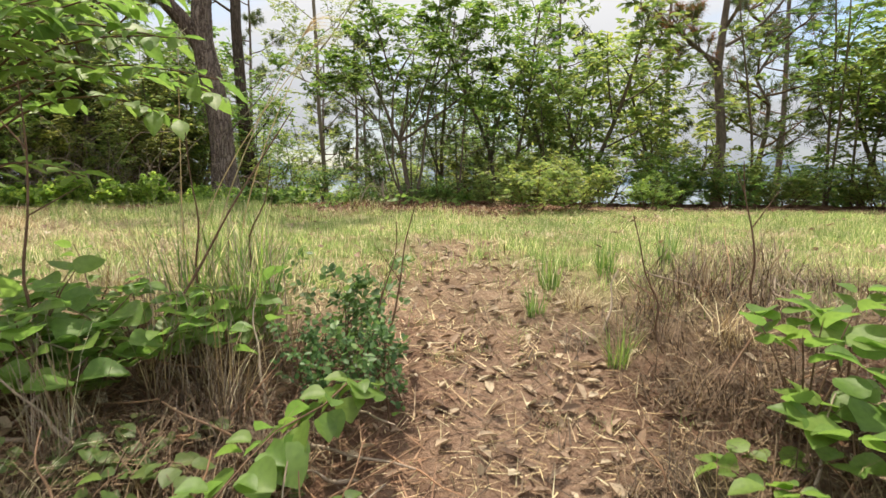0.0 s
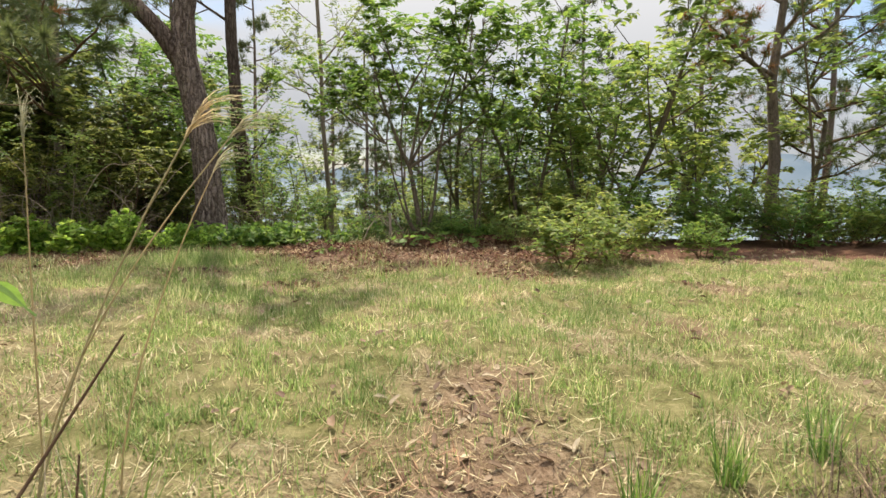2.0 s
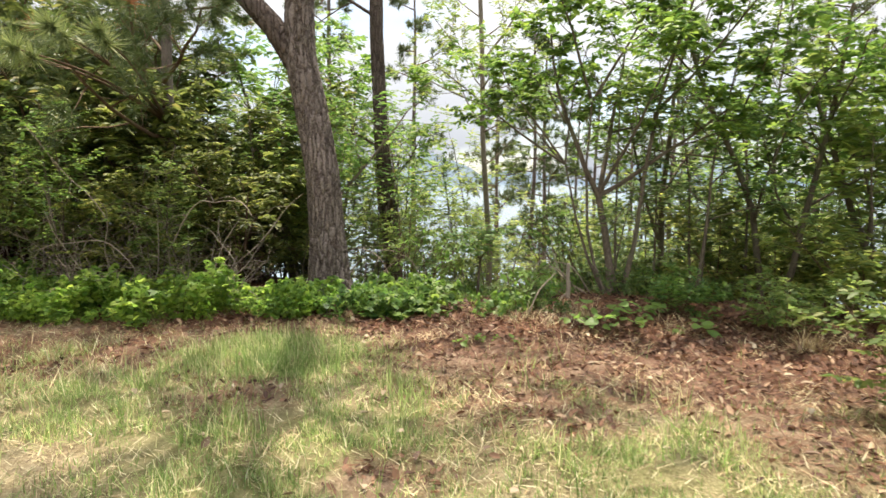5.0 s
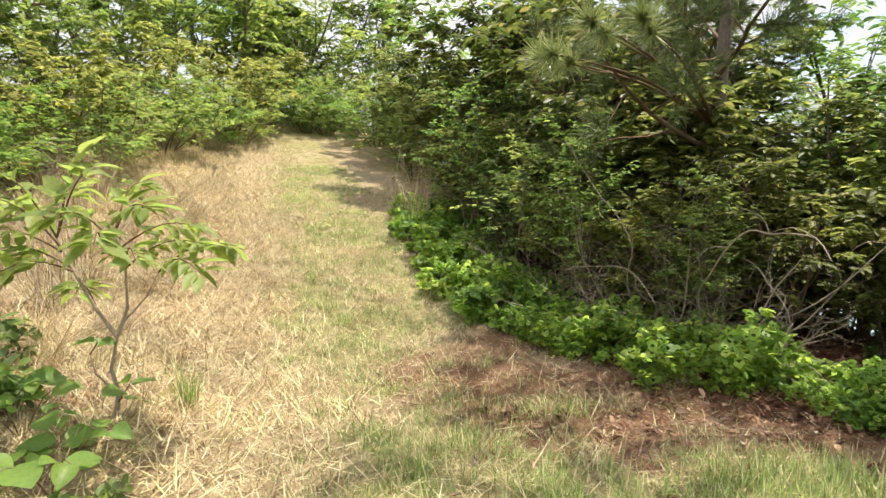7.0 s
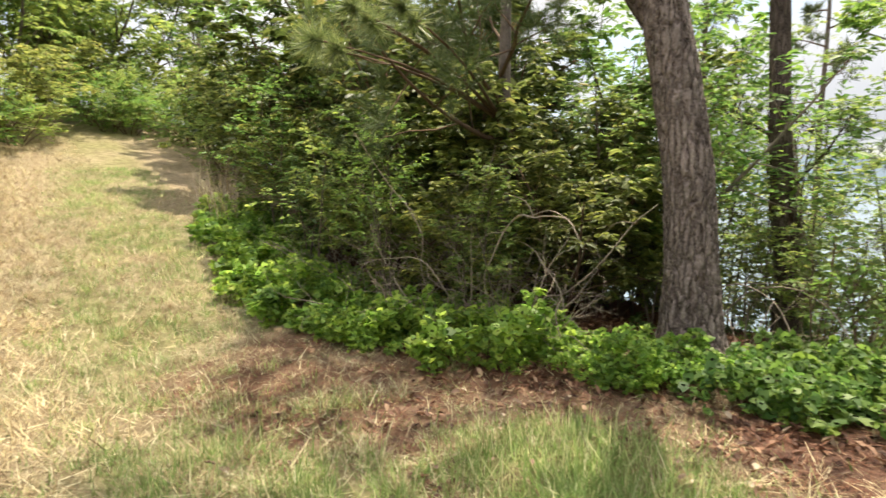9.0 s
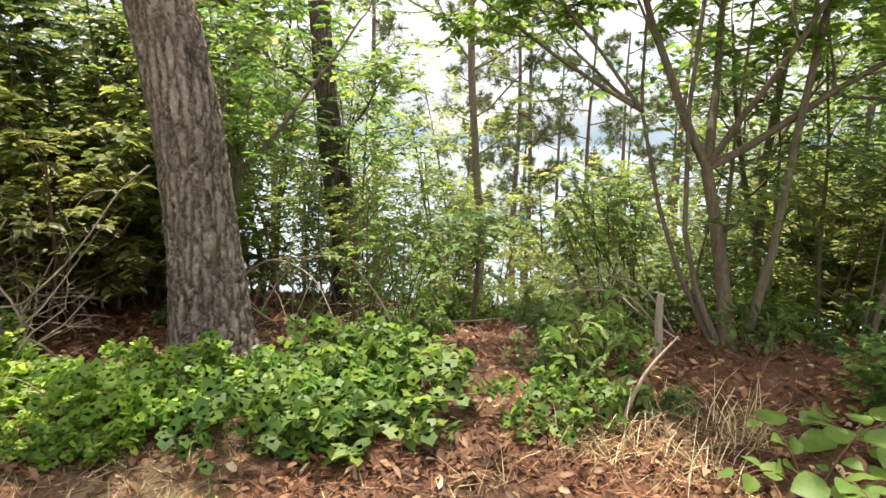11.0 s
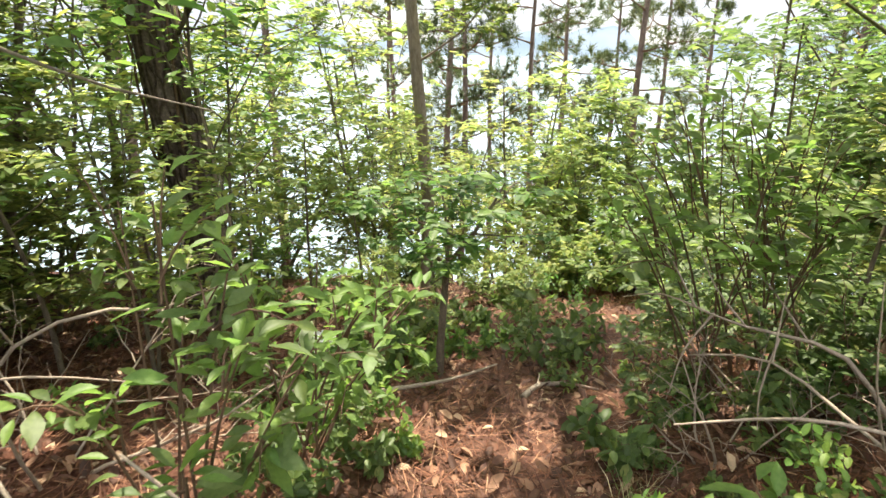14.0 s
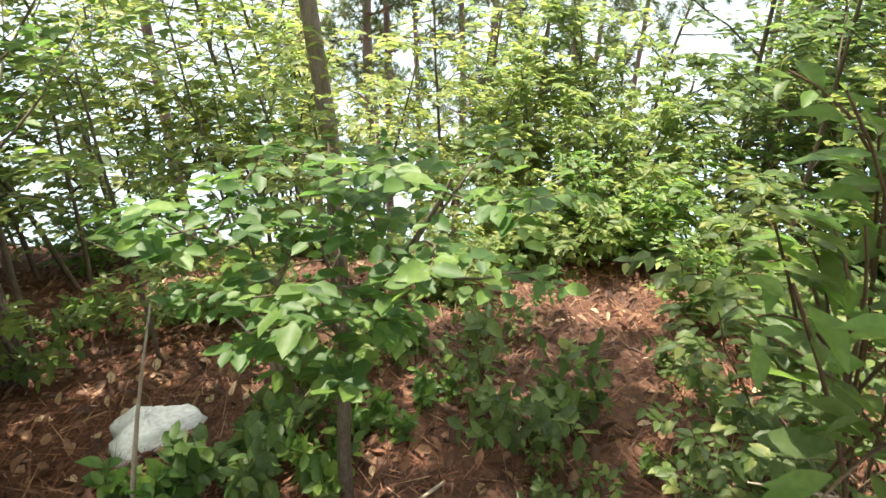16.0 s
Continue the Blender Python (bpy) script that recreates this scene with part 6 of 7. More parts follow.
lying("dead_branch", "thin pale dead sapling leaning over the litter", [(-2.5, 10.75), (-2.53, 10.72, 0.2), (-2.62, 10.72, 0.38), (-2.75, 10.7, 0.55)], 0.01, DEADWOOD, [[(-2.53, 10.72, 0.2), (-2.45, 10.72, 0.36)]])
lying("dead_branch", "pale forked dead branch at the foot of the tree", [(-0.75, 11.2, 0.1), (-0.95, 11.1, 0.35), (-1.2, 11.15, 0.45), (-1.5, 11.2, 0.42)], 0.009, DEADWOOD, [[(-0.95, 11.1, 0.35), (-1.0, 11.05, 0.62)], [(-1.2, 11.15, 0.45), (-1.4, 11.0, 0.55)], [(-0.75, 11.2, 0.1), (-0.7, 11.2, 0.0)]])
stick("dead_branch", "pale many-forked dead twig hanging beside the trail", [(-0.55, 11.55, land(-0.55, 11.55)), (-0.8, 11.62, 0.24), (-1.1, 11.72, 0.3), (-1.22, 11.76, 0.33)], 0.011, DEADWOOD, sides=5, twigs=[
    [(-1.1, 11.72, 0.3), (-1.2, 11.78, 0.42), (-1.26, 11.82, 0.55)], [(-1.22, 11.76, 0.33), (-1.36, 11.85, 0.36), (-1.48, 11.95, 0.3)], [(-1.2, 11.76, 0.33), (-1.3, 11.72, 0.2), (-1.34, 11.7, 0.02)], [(-1.0, 11.68, 0.28), (-1.06, 11.62, 0.1), (-1.05, 11.6, -0.05)],
    [(-1.26, 11.78, 0.34), (-1.32, 11.86, 0.46), (-1.36, 11.9, 0.54)], [(-0.9, 11.65, 0.26), (-1.0, 11.8, 0.42), (-1.08, 11.9, 0.5)]])
lying("pale_stem", "pale upright dead stem", [(-2.6, 13.15), (-2.62, 13.16, 0.25), (-2.66, 13.18, 0.5)], 0.014, DEADWOOD)
lying("pale_stem", "pale leaning dead stem", [(-2.52, 13.2), (-2.64, 13.2, 0.25), (-2.76, 13.22, 0.42)], 0.012, DEADWOOD)
lying("leaning_stick", "thin tan stick leaning in the wood", [(-2.9, 12.5), (-2.85, 12.6, 0.35), (-2.78, 12.7, 0.7)], 0.01, DEADWOOD)


def bag(name, label, x, y, size, flat, mat, seed):
    g = np.random.default_rng(seed)
    n, m = 22, 16
    v = []
    for i in range(m + 1):
        th = math.pi * i / m
        for k in range(n):
            a = math.tau * k / n
            r = size * (1 + 0.22 * math.sin(3 * a + seed) * math.sin(th) + 0.13 * math.sin(7 * a + 3 * th) + g.normal(0, 0.05))
            v.append((r * math.sin(th) * math.cos(a), r * math.sin(th) * math.sin(a) * 0.75, max(r * math.cos(th) * flat, -0.02) + 0.02))
    f = [(i * n + k, i * n + (k + 1) % n, (i + 1) * n + (k + 1) % n, (i + 1) * n + k) for i in range(m) for k in range(n)]
    ob = tagged(new(name, mesh_from(name, v, f, mat)), label, "plastic bag")
    ob.matrix_basis = pose(x, y, land(x, y) - 0.01, 0, 0, 30)
    return ob


bag("plastic_bag", "crumpled white plastic bag on red litter", -3.04, 12.95, 0.16, 0.6, PLASTIC, 2)
BLACK_PLASTIC, nt, out = material("black_plastic")
p = node(nt, "ShaderNodeBsdfPrincipled", Roughness=0.65)
p.inputs["Specular IOR Level"].default_value = 0.15
bn = node(nt, "ShaderNodeTexNoise", Scale=20.0)
nt.links.new(ramp(nt, bn.outputs["Fac"], [(0.3, (0.01, 0.01, 0.01)), (0.7, (0.03, 0.03, 0.03))]), p.inputs["Base Color"])
nt.links.new(p.outputs[0], out.inputs["Surface"])
bag("rubbish_bag", "crumpled black plastic bag under the tree", -0.25, 11.5, 0.15, 0.8, BLACK_PLASTIC, 5)

# large round leaves and straw by the mouth of the trail
kud = thing("creeper", "creeping plant with large round bright green leaves", "creeper")
kud.matrix_basis = pose(-0.42, 9.4, land(-0.42, 9.4))
rnd = random.Random(9)
for q in ((-0.2, 0.15, 0.25), (0.25, 0.1, 0.3), (0.05, -0.3, 0.2), (0.4, -0.1, 0.12), (-0.35, -0.15, 0.12)):
    leafy(kud, arch((0, 0, -0.02), q, 0.1), 0.005, 6, KUDZU, rnd, 0.8, drop=0.2)
for x, y, n, k in ((-1.4, 8.6, 3, 0.55), (-1.15, 8.75, 2, 0.5), (-0.1, 9.85, 5, 1.05), (0.4, 9.6, 4, 0.9)):
    ob = thing("creeper", "low creeping plant with yellow-green round leaves on litter", "creeper", "creepers at the mouth of the trail")
    ob.matrix_basis = pose(x, y, land(x, y) - 0.01)
    for i in range(n):
        a = i * 6.28 / n + rnd.uniform(-0.4, 0.4)
        leafy(ob, arch((0, 0, 0), (0.2 * k * math.cos(a), 0.2 * k * math.sin(a), rnd.uniform(0.04, 0.2) * k), 0.05, 4), 0.004, 4, KUDZU, rnd, 0.95 * k, start=0.4)
for x, y, i, s in ((-1.0, 9.65, 1, 0.9), (-0.75, 9.5, 1, 0.9), (-0.6, 9.8, 0, 0.8), (-1.25, 9.5, 1, 0.7), (0.2, 9.6, 1, 0.9), (1.2, 9.3, 0, 0.8)):
    place(dry_clump[i], x, y, rnd.uniform(0, 360), s)
lying("dry_stalk", "pale dry bent stalk", [(-1.1, 9.75), (-1.0, 9.8, 0.25), (-0.85, 9.9, 0.42)], 0.012, DEADWOOD)

# ---- weeds on the bank where the trail comes up ----
rnd = random.Random(40)
TIPS = ((-0.95, 2.15, 1.05), (-0.8, 2.3, 0.95), (-0.7, 2.4, 0.82), (-1.0, 2.2, 0.8), (-1.15, 2.05, 1.0), (-0.75, 2.3, 1.15), (-1.2, 2.3, 1.2))
br = thing("overhanging_branch", "shrub with a long overhanging branch of broad leaves", "shrub")
br.matrix_basis = pose(-1.95, 2.6, land(-1.95, 2.6) - 0.03)
leafy(br, [(0, 0, 0), (0.05, 0, 0.35), (0.0, 0.0, 0.7), (0.1, -0.05, 1.15)], 0.018, 0, OAK, rnd)
for p, q, sag, n in (((0.05, 0, 0.7), (1.2, -0.1, 0.92), 0.2, 20), ((0.05, 0, 0.9), (1.05, -0.3, 1.1), 0.15, 18), ((0, 0, 0.6), (0.95, 0.1, 0.85), 0.2, 18), ((0.05, 0, 0.8), (0.65, -0.5, 1.05), 0.1, 16),
                     ((0, 0, 0.7), (0.45, -0.6, 0.8), 0.1, 14), ((0.1, 0, 1.0), (0.8, 0.2, 1.35), 0.1, 16), ((0.05, 0, 0.8), (-0.4, 0.3, 1.2), 0.1, 10), ((0.05, 0, 0.9), (0.55, -0.2, 1.5), 0.1, 16), ((0.05, 0, 0.9), (0.9, -0.6, 1.3), 0.1, 16),
                     ((0.05, 0, 1.0), (0.3, -0.6, 1.45), 0.1, 14), ((0.0, 0, 0.5), (0.7, -0.2, 0.6), 0.1, 12)):
    leafy(br, arch(p, q, sag), 0.006, int(n * 1.7), OAK, rnd, 0.95, drop=0.5, start=0.22)
for tip in TIPS:
    q = Vector(tip) - br.matrix_basis.translation
    leafy(br, arch((0.05, 0, 0.85), q, 0.12), 0.006, 26, OAK, rnd, 0.95, drop=0.6, start=0.35)

weed = plant("bushy_weed", "bushy weed with small blue-green leaves", "weed", fan(5, 0.25, 0.62, 0.006, 5, 0.05), Habit((5, 4, 3), (0.08, 0.12, 0.2), (0.05, 0.05, 0.0), (7, 4), (45, 50), (0.4, 0.5), (0.15, 0.1), leaf_from=1, leaves=3, leaf=(0.055, 0.04), shape=HEX, droop=0.1),
             (TWIG, BLUISH), 6, "weeds on the bank", sides=(4, 3, 3, 3), tubes=1)
place(weed, -0.22, 2.35, 0, 0.62)
place(weed, -0.12, 2.1, 90, 0.5)
place(weed, -0.3, 2.05, 200, 0.45)

vine = thing("vine", "trailing vine with round scalloped green leaves", "vine")
vine.matrix_basis = pose(-0.1, 1.9, land(-0.1, 1.9))
leafy(vine, [(0.0, 0.0, 0.22), (-0.06, -0.08, 0.27), (-0.12, -0.2, 0.24), (-0.22, -0.32, 0.22), (-0.26, -0.45, 0.2), (-0.3, -0.6, 0.17), (-0.33, -0.75, 0.12)], 0.004, 44, VINE_LEAF, rnd, 1.05, drop=0.7, start=0.0, petiole=0.03)
leafy(vine, [(0.05, 0.1, 0.0), (0.04, 0.05, 0.16), (0.0, 0.0, 0.22)], 0.004, 2, VINE_LEAF, rnd, 0.7)

for x, y, turn, n, s in ((-1.25, 2.1, 0, 6, 0.7), (-1.5, 2.2, 40, 6, 0.8), (-1.0, 2.25, 100, 6, 0.65), (-1.75, 2.0, 10, 6, 0.85), (-1.3, 2.5, 10, 5, 0.7), (-0.75, 2.35, 200, 5, 0.6), (-0.85, 2.0, 60, 7, 0.85), (-1.05, 1.85, 20, 7, 0.9), (-1.25, 2.0, 130, 7, 0.95), (-0.62, 2.1, 30, 6, 0.72), (-1.45, 1.75, 80, 7, 0.9), (-0.95, 1.0, 30, 5, 0.5), (-0.35, 1.1, 120, 5, 0.45)):
    ob = thing("broad_leaved_weed", "leafy weed with broad bright green leaves", "weed", "weeds on the bank")
    ob.matrix_basis = pose(x, y, land(x, y) - 0.02, 0, 0, turn)
    for k in range(n):
        a = math.tau * k / n + rnd.random()
        tall = rnd.uniform(0.16, 0.42) * (s + 0.1)
        leafy(ob, arch((0, 0, 0), (math.cos(a) * 0.22, math.sin(a) * 0.22, tall), 0.06, 4), 0.004, 7, KUDZU if s > 0.7 else VINE_LEAF, rnd, s * 1.1, start=0.25)
for x, y, turn, n in ((-0.55, 1.2, 0, 6), (-0.4, 1.35, 50, 5), (-0.75, 1.45, 90, 6), (-0.3, 1.5, 130, 5), (-0.65, 1.6, 20, 5), (-0.95, 1.6, 70, 6)):
    ob = thing("ground_vine", "low creeping vine with small dark green leaves", "vine", "weeds on the bank")
    ob.matrix_basis = pose(x, y, land(x, y) - 0.01, 0, 0, turn)
    for k in range(n):
        a = math.tau * k / n + rnd.random()
        leafy(ob, arch((0, 0, 0), (math.cos(a) * 0.2, math.sin(a) * 0.2, rnd.uniform(0.04, 0.14)), 0.05, 4), 0.003, 8, LOW_LEAF, rnd, 0.9, start=0.15)
for x, y, z, turn, n, s in ((1.22, 1.8, 0.3, 0, 6, 1.05), (1.25, 1.6, 0.06, 60, 7, 1.0), (1.02, 1.6, 0.04, 130, 6, 0.8), (1.5, 2.0, 0.24, 10, 5, 1.0), (1.45, 1.65, 0.1, 200, 6, 1.0)):
    ob = thing("broad_leaved_weed", "leafy weed with large rounded sunlit leaves", "weed", "weeds on the bank")
    ob.matrix_basis = pose(x, y, land(x, y) - 0.02, 0, 0, turn)
    for k in range(n):
        a = math.tau * k / n + rnd.random()
        leafy(ob, arch((0, 0, 0), (math.cos(a) * 0.16, math.sin(a) * 0.16, z + rnd.uniform(0.03, 0.18)), 0.05, 4), 0.004, 4, KUDZU, rnd, s * 0.9, start=0.6)

ROWS_A3 = ((-1, -0.62, 2.35, 0.75), (-1, -0.85, 2.45, 0.85), (-1, -0.7, 2.65, 0.8), (2, -0.7, 2.5, 1.0), (2, -0.55, 2.3, 1.0), (2, -0.95, 2.4, 1.0), (-1, 0.75, 3.3, 0.5), (-1, 1.1, 3.4, 0.5), (-1, 1.5, 3.5, 0.5), (-1, 0.6, 2.9, 0.4), (-1, 0.85, 2.4, 0.4), (2, -0.75, 2.0, 0.8), (2, -0.95, 1.7, 0.75), (1, -0.7, 1.65, 0.9), (1, -0.45, 1.75, 0.8), (0, -0.95, 1.45, 0.8), (1, -0.3, 2.0, 0.7),)
ROWS_A4 = ((2, -0.55, 1.9, 0.7), (1, -1.1, 2.5, 0.9), (0, -1.4, 2.9, 0.9), (1, 1.15, 2.7, 0.9), (1, 1.45, 2.9, 1.0), (0, 1.3, 2.4, 0.8), (1, 1.0, 2.2, 0.8), (1, 0.95, 1.8, 0.8), (0, 0.85, 1.5, 0.75), (1, 1.7, 2.6, 1.0), (0, 1.9, 3.1, 0.9), (1, 1.25, 1.35, 0.9), (2, 1.6, 2.3, 0.7), (1, 2.2, 2.9, 1.0), (1, 0.75, 2.6, 0.6), (0, 0.85, 3.0, 0.6), (1, 1.2, 2.9, 1.0), (1, 1.4, 3.1, 1.1),)
ROWS_A5 = ((1, 1.7, 3.3, 1.1), (1, 2.05, 3.5, 1.1), (1, 1.2, 2.45, 0.9), (1, 1.6, 2.75, 1.0), (1, 1.0, 2.6, 0.8), (2, 1.45, 2.95, 0.7), (1, 1.9, 3.0, 1.1), (1, -0.6, 2.0, 0.9), (1, -0.9, 2.3, 0.9), (1, -0.45, 2.25, 0.8), (1, -1.15, 2.1, 0.9),)
for i, x, y, s in ROWS_A3 + ROWS_A4 + ROWS_A5:
    place(green_clump if i < 0 else brown_clump if i == 1 else dry_clump[i], x, y, rnd.uniform(0, 360), s * 0.85)

for k in range(34):
    x, y = (rnd.uniform(0.72, 1.7), rnd.uniform(1.05, 2.4)) if k % 3 else (rnd.uniform(-1.0, -0.4), rnd.uniform(1.2, 1.9))
    place(brown_clump, x, y, rnd.uniform(0, 360), rnd.uniform(0.5, 0.8))


def stalk(x, y, tip, rad, mat, label="thin dark upright weed stalk", twigs=()):
    z = land(x, y) - 0.02
    q = Vector(tip)
    p = Vector((x, y, z))
    pts = [p.lerp(q, k / 5) + Vector((rnd.gauss(0, 0.012), rnd.gauss(0, 0.012), 0)) * (1 if 0 < k < 5 else 0) for k in range(6)]
    tw = [[pts[k], pts[k] + Vector(d) * 0.5, pts[k] + Vector(d)] for k, d in twigs]
    return stick("weed_stalk", label, pts, rad, mat, "stalk", 5, tw)


stalk(-0.12, 2.2, (0.02, 2.3, 0.36), 0.006, TWIG, twigs=((3, (-0.1, 0.02, 0.14)), (4, (0.03, 0, 0.12))))
stalk(-0.14, 2.22, (-0.05, 2.3, 0.3), 0.005, TWIG)
stalk(1.05, 2.4, (0.9, 2.45, 0.32), 0.006, TWIG, twigs=((3, (0.08, 0, 0.1)),))
stalk(1.5, 2.5, (1.42, 2.6, 0.55), 0.007, TWIG, twigs=((3, (0.12, 0, 0.18)), (4, (-0.05, 0, 0.12))))
stalk(-1.15, 1.9, (-1.2, 2.0, 0.75), 0.007, TWIG, twigs=((3, (0.15, 0.05, 0.1)), (4, (-0.12, 0, 0.14))))
stalk(-0.95, 2.1, (-0.45, 2.4, 0.72), 0.007, TWIG, "dark bent weed stalk")
stalk(-0.8, 2.3, (-0.82, 2.3, 0.62), 0.006, TWIG)
stalk(-0.7, 2.4, (-0.55, 2.42, 0.5), 0.006, TWIG)


for k in range(120):            # broken reddish stalks that lean and lie on the bank
    x, y = rnd.uniform(-1.6, -0.1), rnd.uniform(1.0, 2.3)
    if k % 4 == 3:
        x, y = rnd.uniform(0.8, 1.9), rnd.uniform(1.3, 3.0)
    a, ln, up = rnd.uniform(0, 6.28), rnd.uniform(0.2, 0.55), rnd.uniform(0.02, 0.26)
    q = (x + math.cos(a) * ln, y + math.sin(a) * ln)
    stalk(x, y, (*q, land(*q) + up), (0.005, 0.0065, 0.008)[k % 3], DEADWOOD if k % 3 == 2 else DEAD_STALK, "pale dry broken weed cane" if k % 3 == 2 else "reddish dry broken weed stalk")


def reed(x, y, tall, lean, plume, label):
    ob = thing("reed_stem", label, "reed", "dry reeds")
    ob.matrix_basis = pose(x, y, land(x, y) - 0.02)
    pts = [Vector((lean[0] * (k / 7) ** 1.6, lean[1] * (k / 7) ** 1.6, tall * k / 7)) for k in range(8)]
    tb = Tubes()
    tb.add(pts, [0.004 - 0.0003 * k for k in range(8)], 5)
    part("stem", tb.mesh("stem", STRAW), ob)
    g = np.random.default_rng(int(tall * 100))
    n, seg = plume, 5
    d0, out = np.array((pts[-1] - pts[-2]).normalized()), np.array([lean[0], lean[1], 0.0])
    p = np.array(pts[-1])[None] + d0[None] * (g.random(n)[:, None] * 0.07 - 0.05)
    d = d0[None] + g.normal(0, 0.07, (n, 3))
    side = np.cross(d, g.normal(0, 1, (n, 3)))
    side /= np.linalg.norm(side, axis=1, keepdims=True)
    ln, rows = 0.2 * g.uniform(0.5, 1.1, n)[:, None], []
    for k in range(seg + 1):
        w = 0.0014 * (1 - 0.8 * k / seg)
        rows += [p - side * w, p + side * w]
        p = p + d / np.linalg.norm(d, axis=1, keepdims=True) * ln / seg
        d = d + out[None] * 0.6 + np.array([0, 0, -0.3])
    v = np.stack(rows, 1).reshape(-1, 3)
    b = np.arange(n) * 2 * (seg + 1)
    f = np.concatenate([np.stack([b + 2 * k, b + 2 * k + 1, b + 2 * k + 3, b + 2 * k + 2], 1) for k in range(seg)])
    part("plume", mesh_from("plume", v, f, PLUME), ob, "feathery pale seed plume")
    return ob


reed(-1.3, 3.35, 1.15, (0.02, 0.0), 25, "upright dry reed with a narrow pale head")
reed(-0.95, 3.2, 1.05, (0.3, 0.1), 22, "leaning dry reed stem")
reed(-0.95, 2.78, 1.2, (0.49, -0.06), 42, "arching dry reed with feathery plume")
reed(-1.15, 3.1, 1.16, (0.66, -0.06), 26, "leaning dry reed with feathery plume")

# ---- grass and litter ----
rnd = random.Random(50)
for k in range(30):
    place(tuft[k % 2], rnd.uniform(0.0, 1.0), rnd.uniform(1.9, 3.8), rnd.uniform(0, 360), rnd.uniform(0.35, 0.6), tall=0.7)
for k in range(75):
    x, y = rnd.uniform(-4.5, 4.5), rnd.uniform(3.4, 8.8)
    if litter_mask(x, y) < 0.6 and math.hypot(x + 0.5, y - 5) > 0.2:
        place(tuft[k % 2], x, y, rnd.uniform(0, 360), rnd.uniform(0.35, 0.95))
for x, y in ((-3.6, 7.0), (-3.9, 6.8), (-3.3, 7.2), (-3.0, 7.0), (-3.6, 6.6), (-4.2, 6.5), (-4.0, 7.1), (-3.2, 6.7), (-2.8, 7.3), (-4.6, 6.9), (-4.4, 7.3), (-3.4, 7.5)):
    for k in range(4):
        place(tuft[k % 2], x + rnd.gauss(0, 0.16), y + rnd.gauss(0, 0.16), rnd.uniform(0, 360), rnd.uniform(0.5, 0.9))
for k in range(20):
    place(tuft[k % 2], rnd.uniform(-3.4, -1.9), rnd.uniform(7.3, 8.4), rnd.uniform(0, 360), rnd.uniform(0.5, 1.0))
for k in range(90):
    x = rnd.uniform(-11, -3)
    y = 6.9 + 0.1 * (-x - 5) + rnd.gauss(0, 0.7)
    place(tuft[1] if k % 3 else tuft[0], x, y, rnd.uniform(0, 360), rnd.uniform(0.5, 1.0))


def scatter(n, x0, x1, y0, y1, mask, seed):
    g = np.random.default_rng(seed)
    x, y = g.uniform(x0, x1, n), g.uniform(y0, y1, n)
    k = g.random(n) < mask(x, y)
    return x[k], y[k], g


def blades(name, label, x, y, g, mat, length, width, lean, kind="stuff", lift=-0.01, shape=BLADE, spread=0.35, category="grass"):
    k = len(x)
    a = g.uniform(0, math.tau, k)
    tilt = np.abs(g.normal(lean, spread, k))
    d = np.stack([np.cos(a) * np.sin(tilt), np.sin(a) * np.sin(tilt), np.cos(tilt)], 1)
    nrm = np.stack([-np.cos(a) * np.cos(tilt), -np.sin(a) * np.cos(tilt), np.sin(tilt)], 1) + g.normal(0, 0.3, (k, 3))
    P = np.stack([x, y, height(x, y) + lift], 1)
    v, f = leaf_arrays(P, d, nrm, length * g.uniform(0.5, 1.3, k), width * g.uniform(0.7, 1.3, k), shape)
    return tagged(new(name, mesh_from(name, v, f, mat)), label, category, kind=kind)


def tufty(x, y):
    return np.clip(green_mask(x, y) * (0.55 + 1.0 * (waves(x, y, 6.0) + waves(y, x, 13.0) * 0.8)), 0.03, 1) * (1 - 0.8 * litter_mask(x, y))


x, y, g = scatter(650000, -5, 10, 2.5, 9.6, lambda x, y: tufty(x, y) * (1 - 0.75 * smooth(x, 5, 8)), 1)
blades("grass", "short sunlit green grass of the clearing", x, y, g, GRASS, 0.075, 0.007, 0.7, spread=0.45)
x, y, g = scatter(160000, -15, -3, 3.5, 8.6, lambda x, y: tufty(x, y) * 0.9, 2)
blades("grass", "thin grass along the sunny track", x, y, g, GRASS, 0.1, 0.007, 0.6)


def flat_straw(x, y):
    return np.clip(0.06 + 0.94 * (1 - litter_mask(x, y)) * (1 - 0.93 * green_mask(x, y)), 0, 1)


x, y, g = scatter(210000, -13, 4, 1.0, 9.4, flat_straw, 3)
blades("dry_grass", "flattened pale dry grass on the ground", x, y, g, STRAW, 0.1, 0.0055, 1.3, lift=0.004, spread=0.22, category="dry grass")
x, y, g = scatter(60000, -19, -3.4, 3.9, 7.6, lambda x, y: np.clip(1 - 0.7 * green_mask(x, y) - litter_mask(x, y), 0, 1) * (1 - 0.6 * smooth(y, 5.6, 6.6)), 13)
blades("dry_grass", "long tangled bleached straw beside the track", x, y, g, STRAW, 0.2, 0.0075, 1.15, lift=0.0, spread=0.3, category="dry grass")
x, y, g = scatter(135000, -6, 2.5, 6.5, 16, litter_mask, 4)
blades("pine_litter", "fallen red-brown pine needles", x, y, g, LITTER_NEEDLE, 0.15, 0.0055, 1.42, lift=0.008, spread=0.13, category="needles")
x, y, g = scatter(15000, -5, 2, 9, 16, lambda x, y: litter_mask(x, y) * 0.9, 5)
blades("leaf_litter", "curled brown fallen leaves on the wood floor", x, y, g, DEAD_LEAF, 0.066, 0.044, 1.35, lift=0.008, shape=CURLED, spread=0.3, category="fallen leaves")
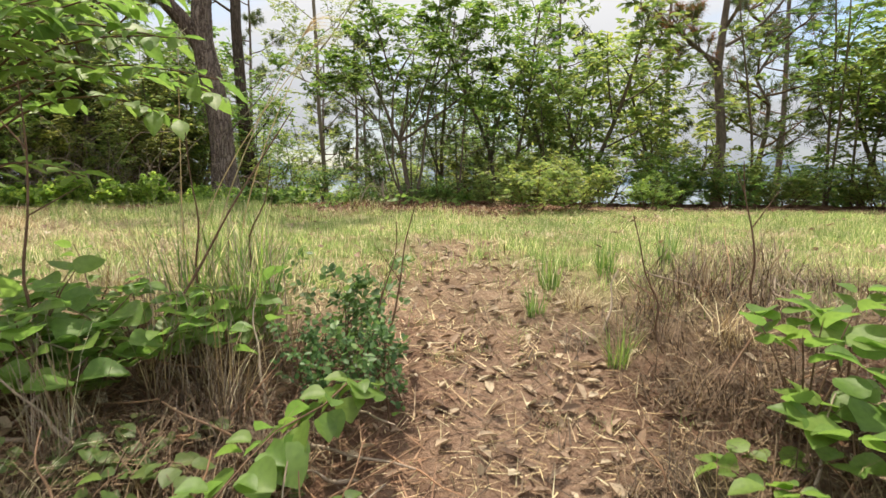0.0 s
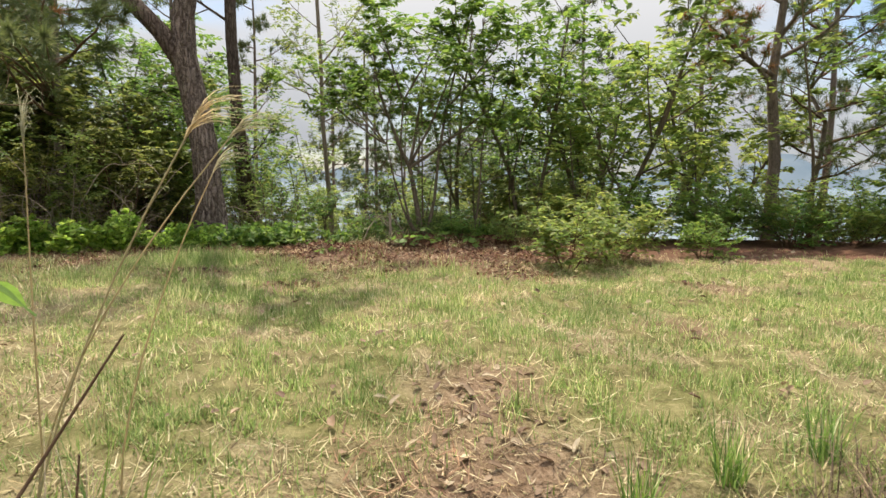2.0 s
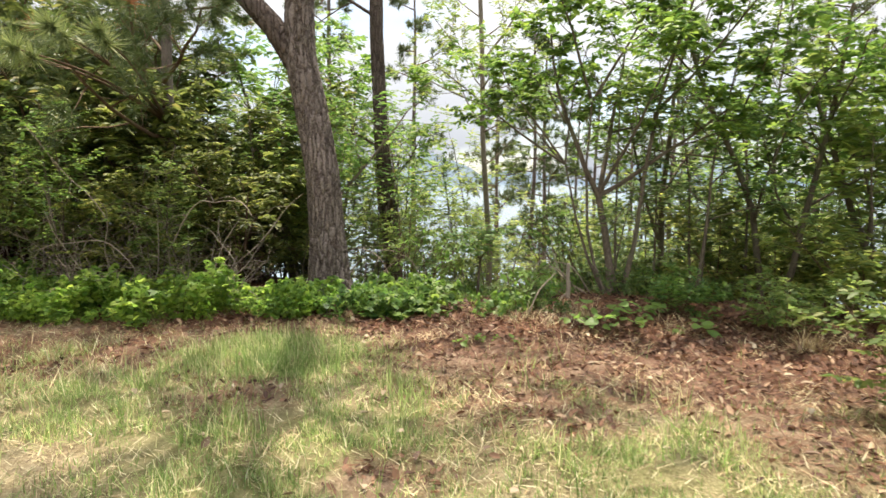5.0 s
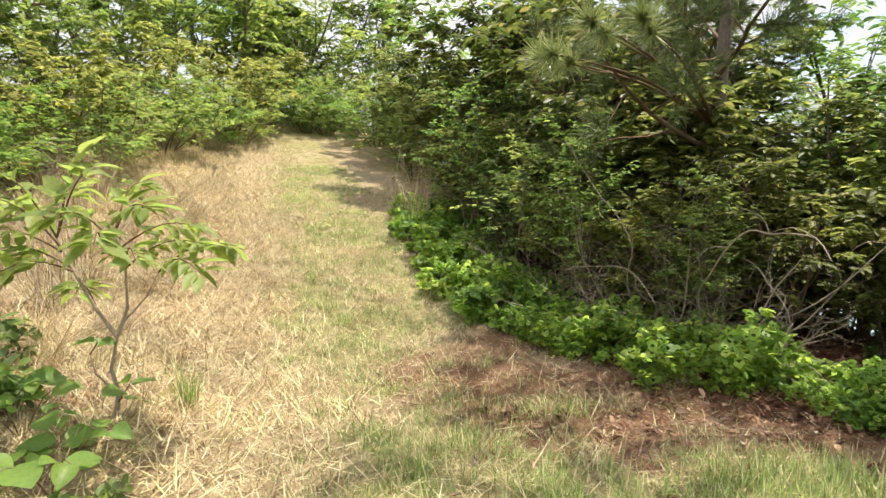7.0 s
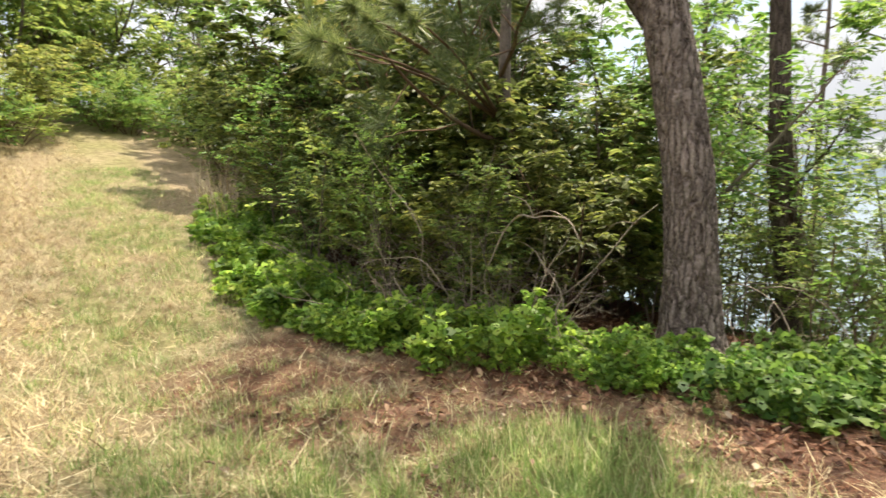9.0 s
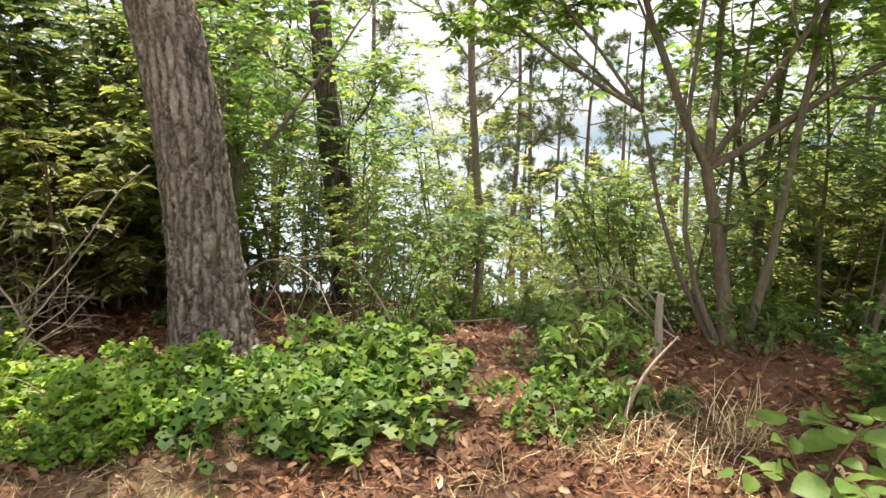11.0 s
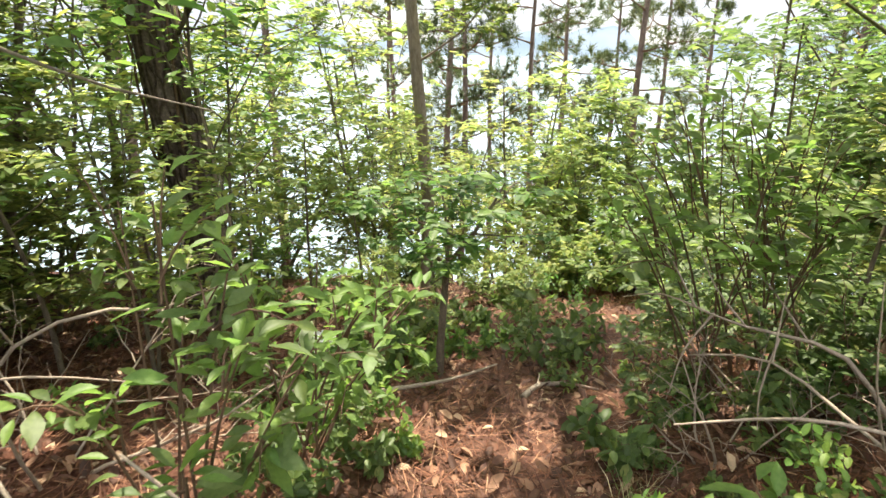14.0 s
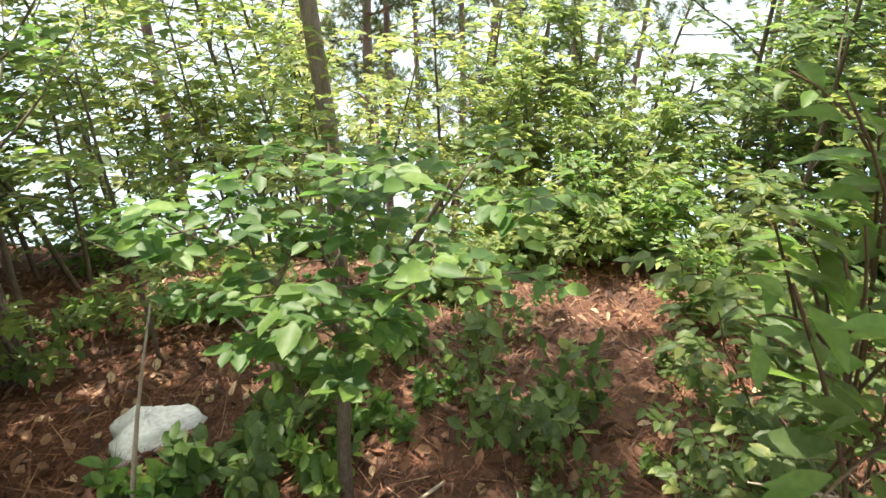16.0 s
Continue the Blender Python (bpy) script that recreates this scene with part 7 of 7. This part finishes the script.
x, y, g = scatter(3600, -2.5, 2.5, 0.8, 5.2, lambda x, y: litter_mask(x, y) * (1 - 0.6 * smooth(off_line(x, y, TRAIL), 0.4, 1.2)), 6)
blades("leaf_litter", "curled tan fallen leaves on the bank", x, y, g, TAN_LEAF, 0.066, 0.04, 1.45, lift=0.008, shape=CURLED, spread=0.3, category="fallen leaves")
for x0, x1, mat, seed, label in ((-2.5, 0.2, DEAD_STALK, 7, "broken reddish dry stalks on the bank"), (0.2, 2.8, BROWN_STALK, 17, "broken brown dry stalks on the bank")):
    x, y, g = scatter(13000, x0, x1, 0.8, 4.0, lambda x, y: litter_mask(x, y) * (0.35 + 0.65 * smooth(off_line(x, y, TRAIL), 0.3, 0.6)), seed)
    blades("straw_litter", label, x, y, g, mat, 0.16, 0.006, 1.35, lift=0.008, spread=0.2, category="dry stalks")
x, y, g = scatter(4200, -1.2, 1.6, 0.8, 4.6, lambda x, y: litter_mask(x, y) * (1 - 0.7 * smooth(off_line(x, y, TRAIL), 0.4, 0.9)), 27)
blades("dry_grass", "trodden pale straw on the trail", x, y, g, STRAW, 0.11, 0.005, 1.42, lift=0.008, spread=0.14, category="dry grass")

x, y, g = scatter(15000, -4.5, 2.5, 6.2, 10.2, lambda x, y: litter_mask(x, y) * (0.3 + 0.7 * smooth(waves(x, y, 5.0), -0.3, 0.5)), 41)
blades("fallen_leaves", "crumpled red-brown leaves at the edge of the lawn", x, y, g, DEAD_LEAF, 0.055, 0.038, 1.3, lift=0.01, shape=CURLED, spread=0.35, category="fallen leaves")
x, y, g = scatter(16000, -2.2, 3.0, 6.0, 10.0, lambda x, y: smooth(waves(x, y, 2.6) + 0.6 * waves(y, x, 7.0), 0.0, 0.6), 42)
blades("dry_grass", "loose pale straw over litter and turf", x, y, g, STRAW, 0.15, 0.006, 1.3, lift=0.008, spread=0.2, category="dry grass")
x, y, g = scatter(26000, -4.2, 0.6, 5.6, 8.7, lambda x, y: green_mask(x, y) * np.maximum(1 - smooth(np.hypot((x + 2.7) / 1.1, y - 7.85), 0.3, 0.9), smooth(waves(x, y, 3.7) + 0.5 * waves(y, x, 9.0), 0.25, 0.6)), 43)
blades("grass", "longer bent grass in loose tussocks", x, y, g, GRASS, 0.19, 0.007, 0.55, spread=0.4)
x, y, g = scatter(900, -4, 5, 3.6, 9.3, lambda x, y: 0.3 + 0.7 * litter_mask(x, y), 8)
blades("fallen_leaves", "scattered pale dead leaves on the lawn", x, y, g, TAN_LEAF, 0.065, 0.045, 1.4, lift=0.03, shape=CURLED, spread=0.3, category="fallen leaves")
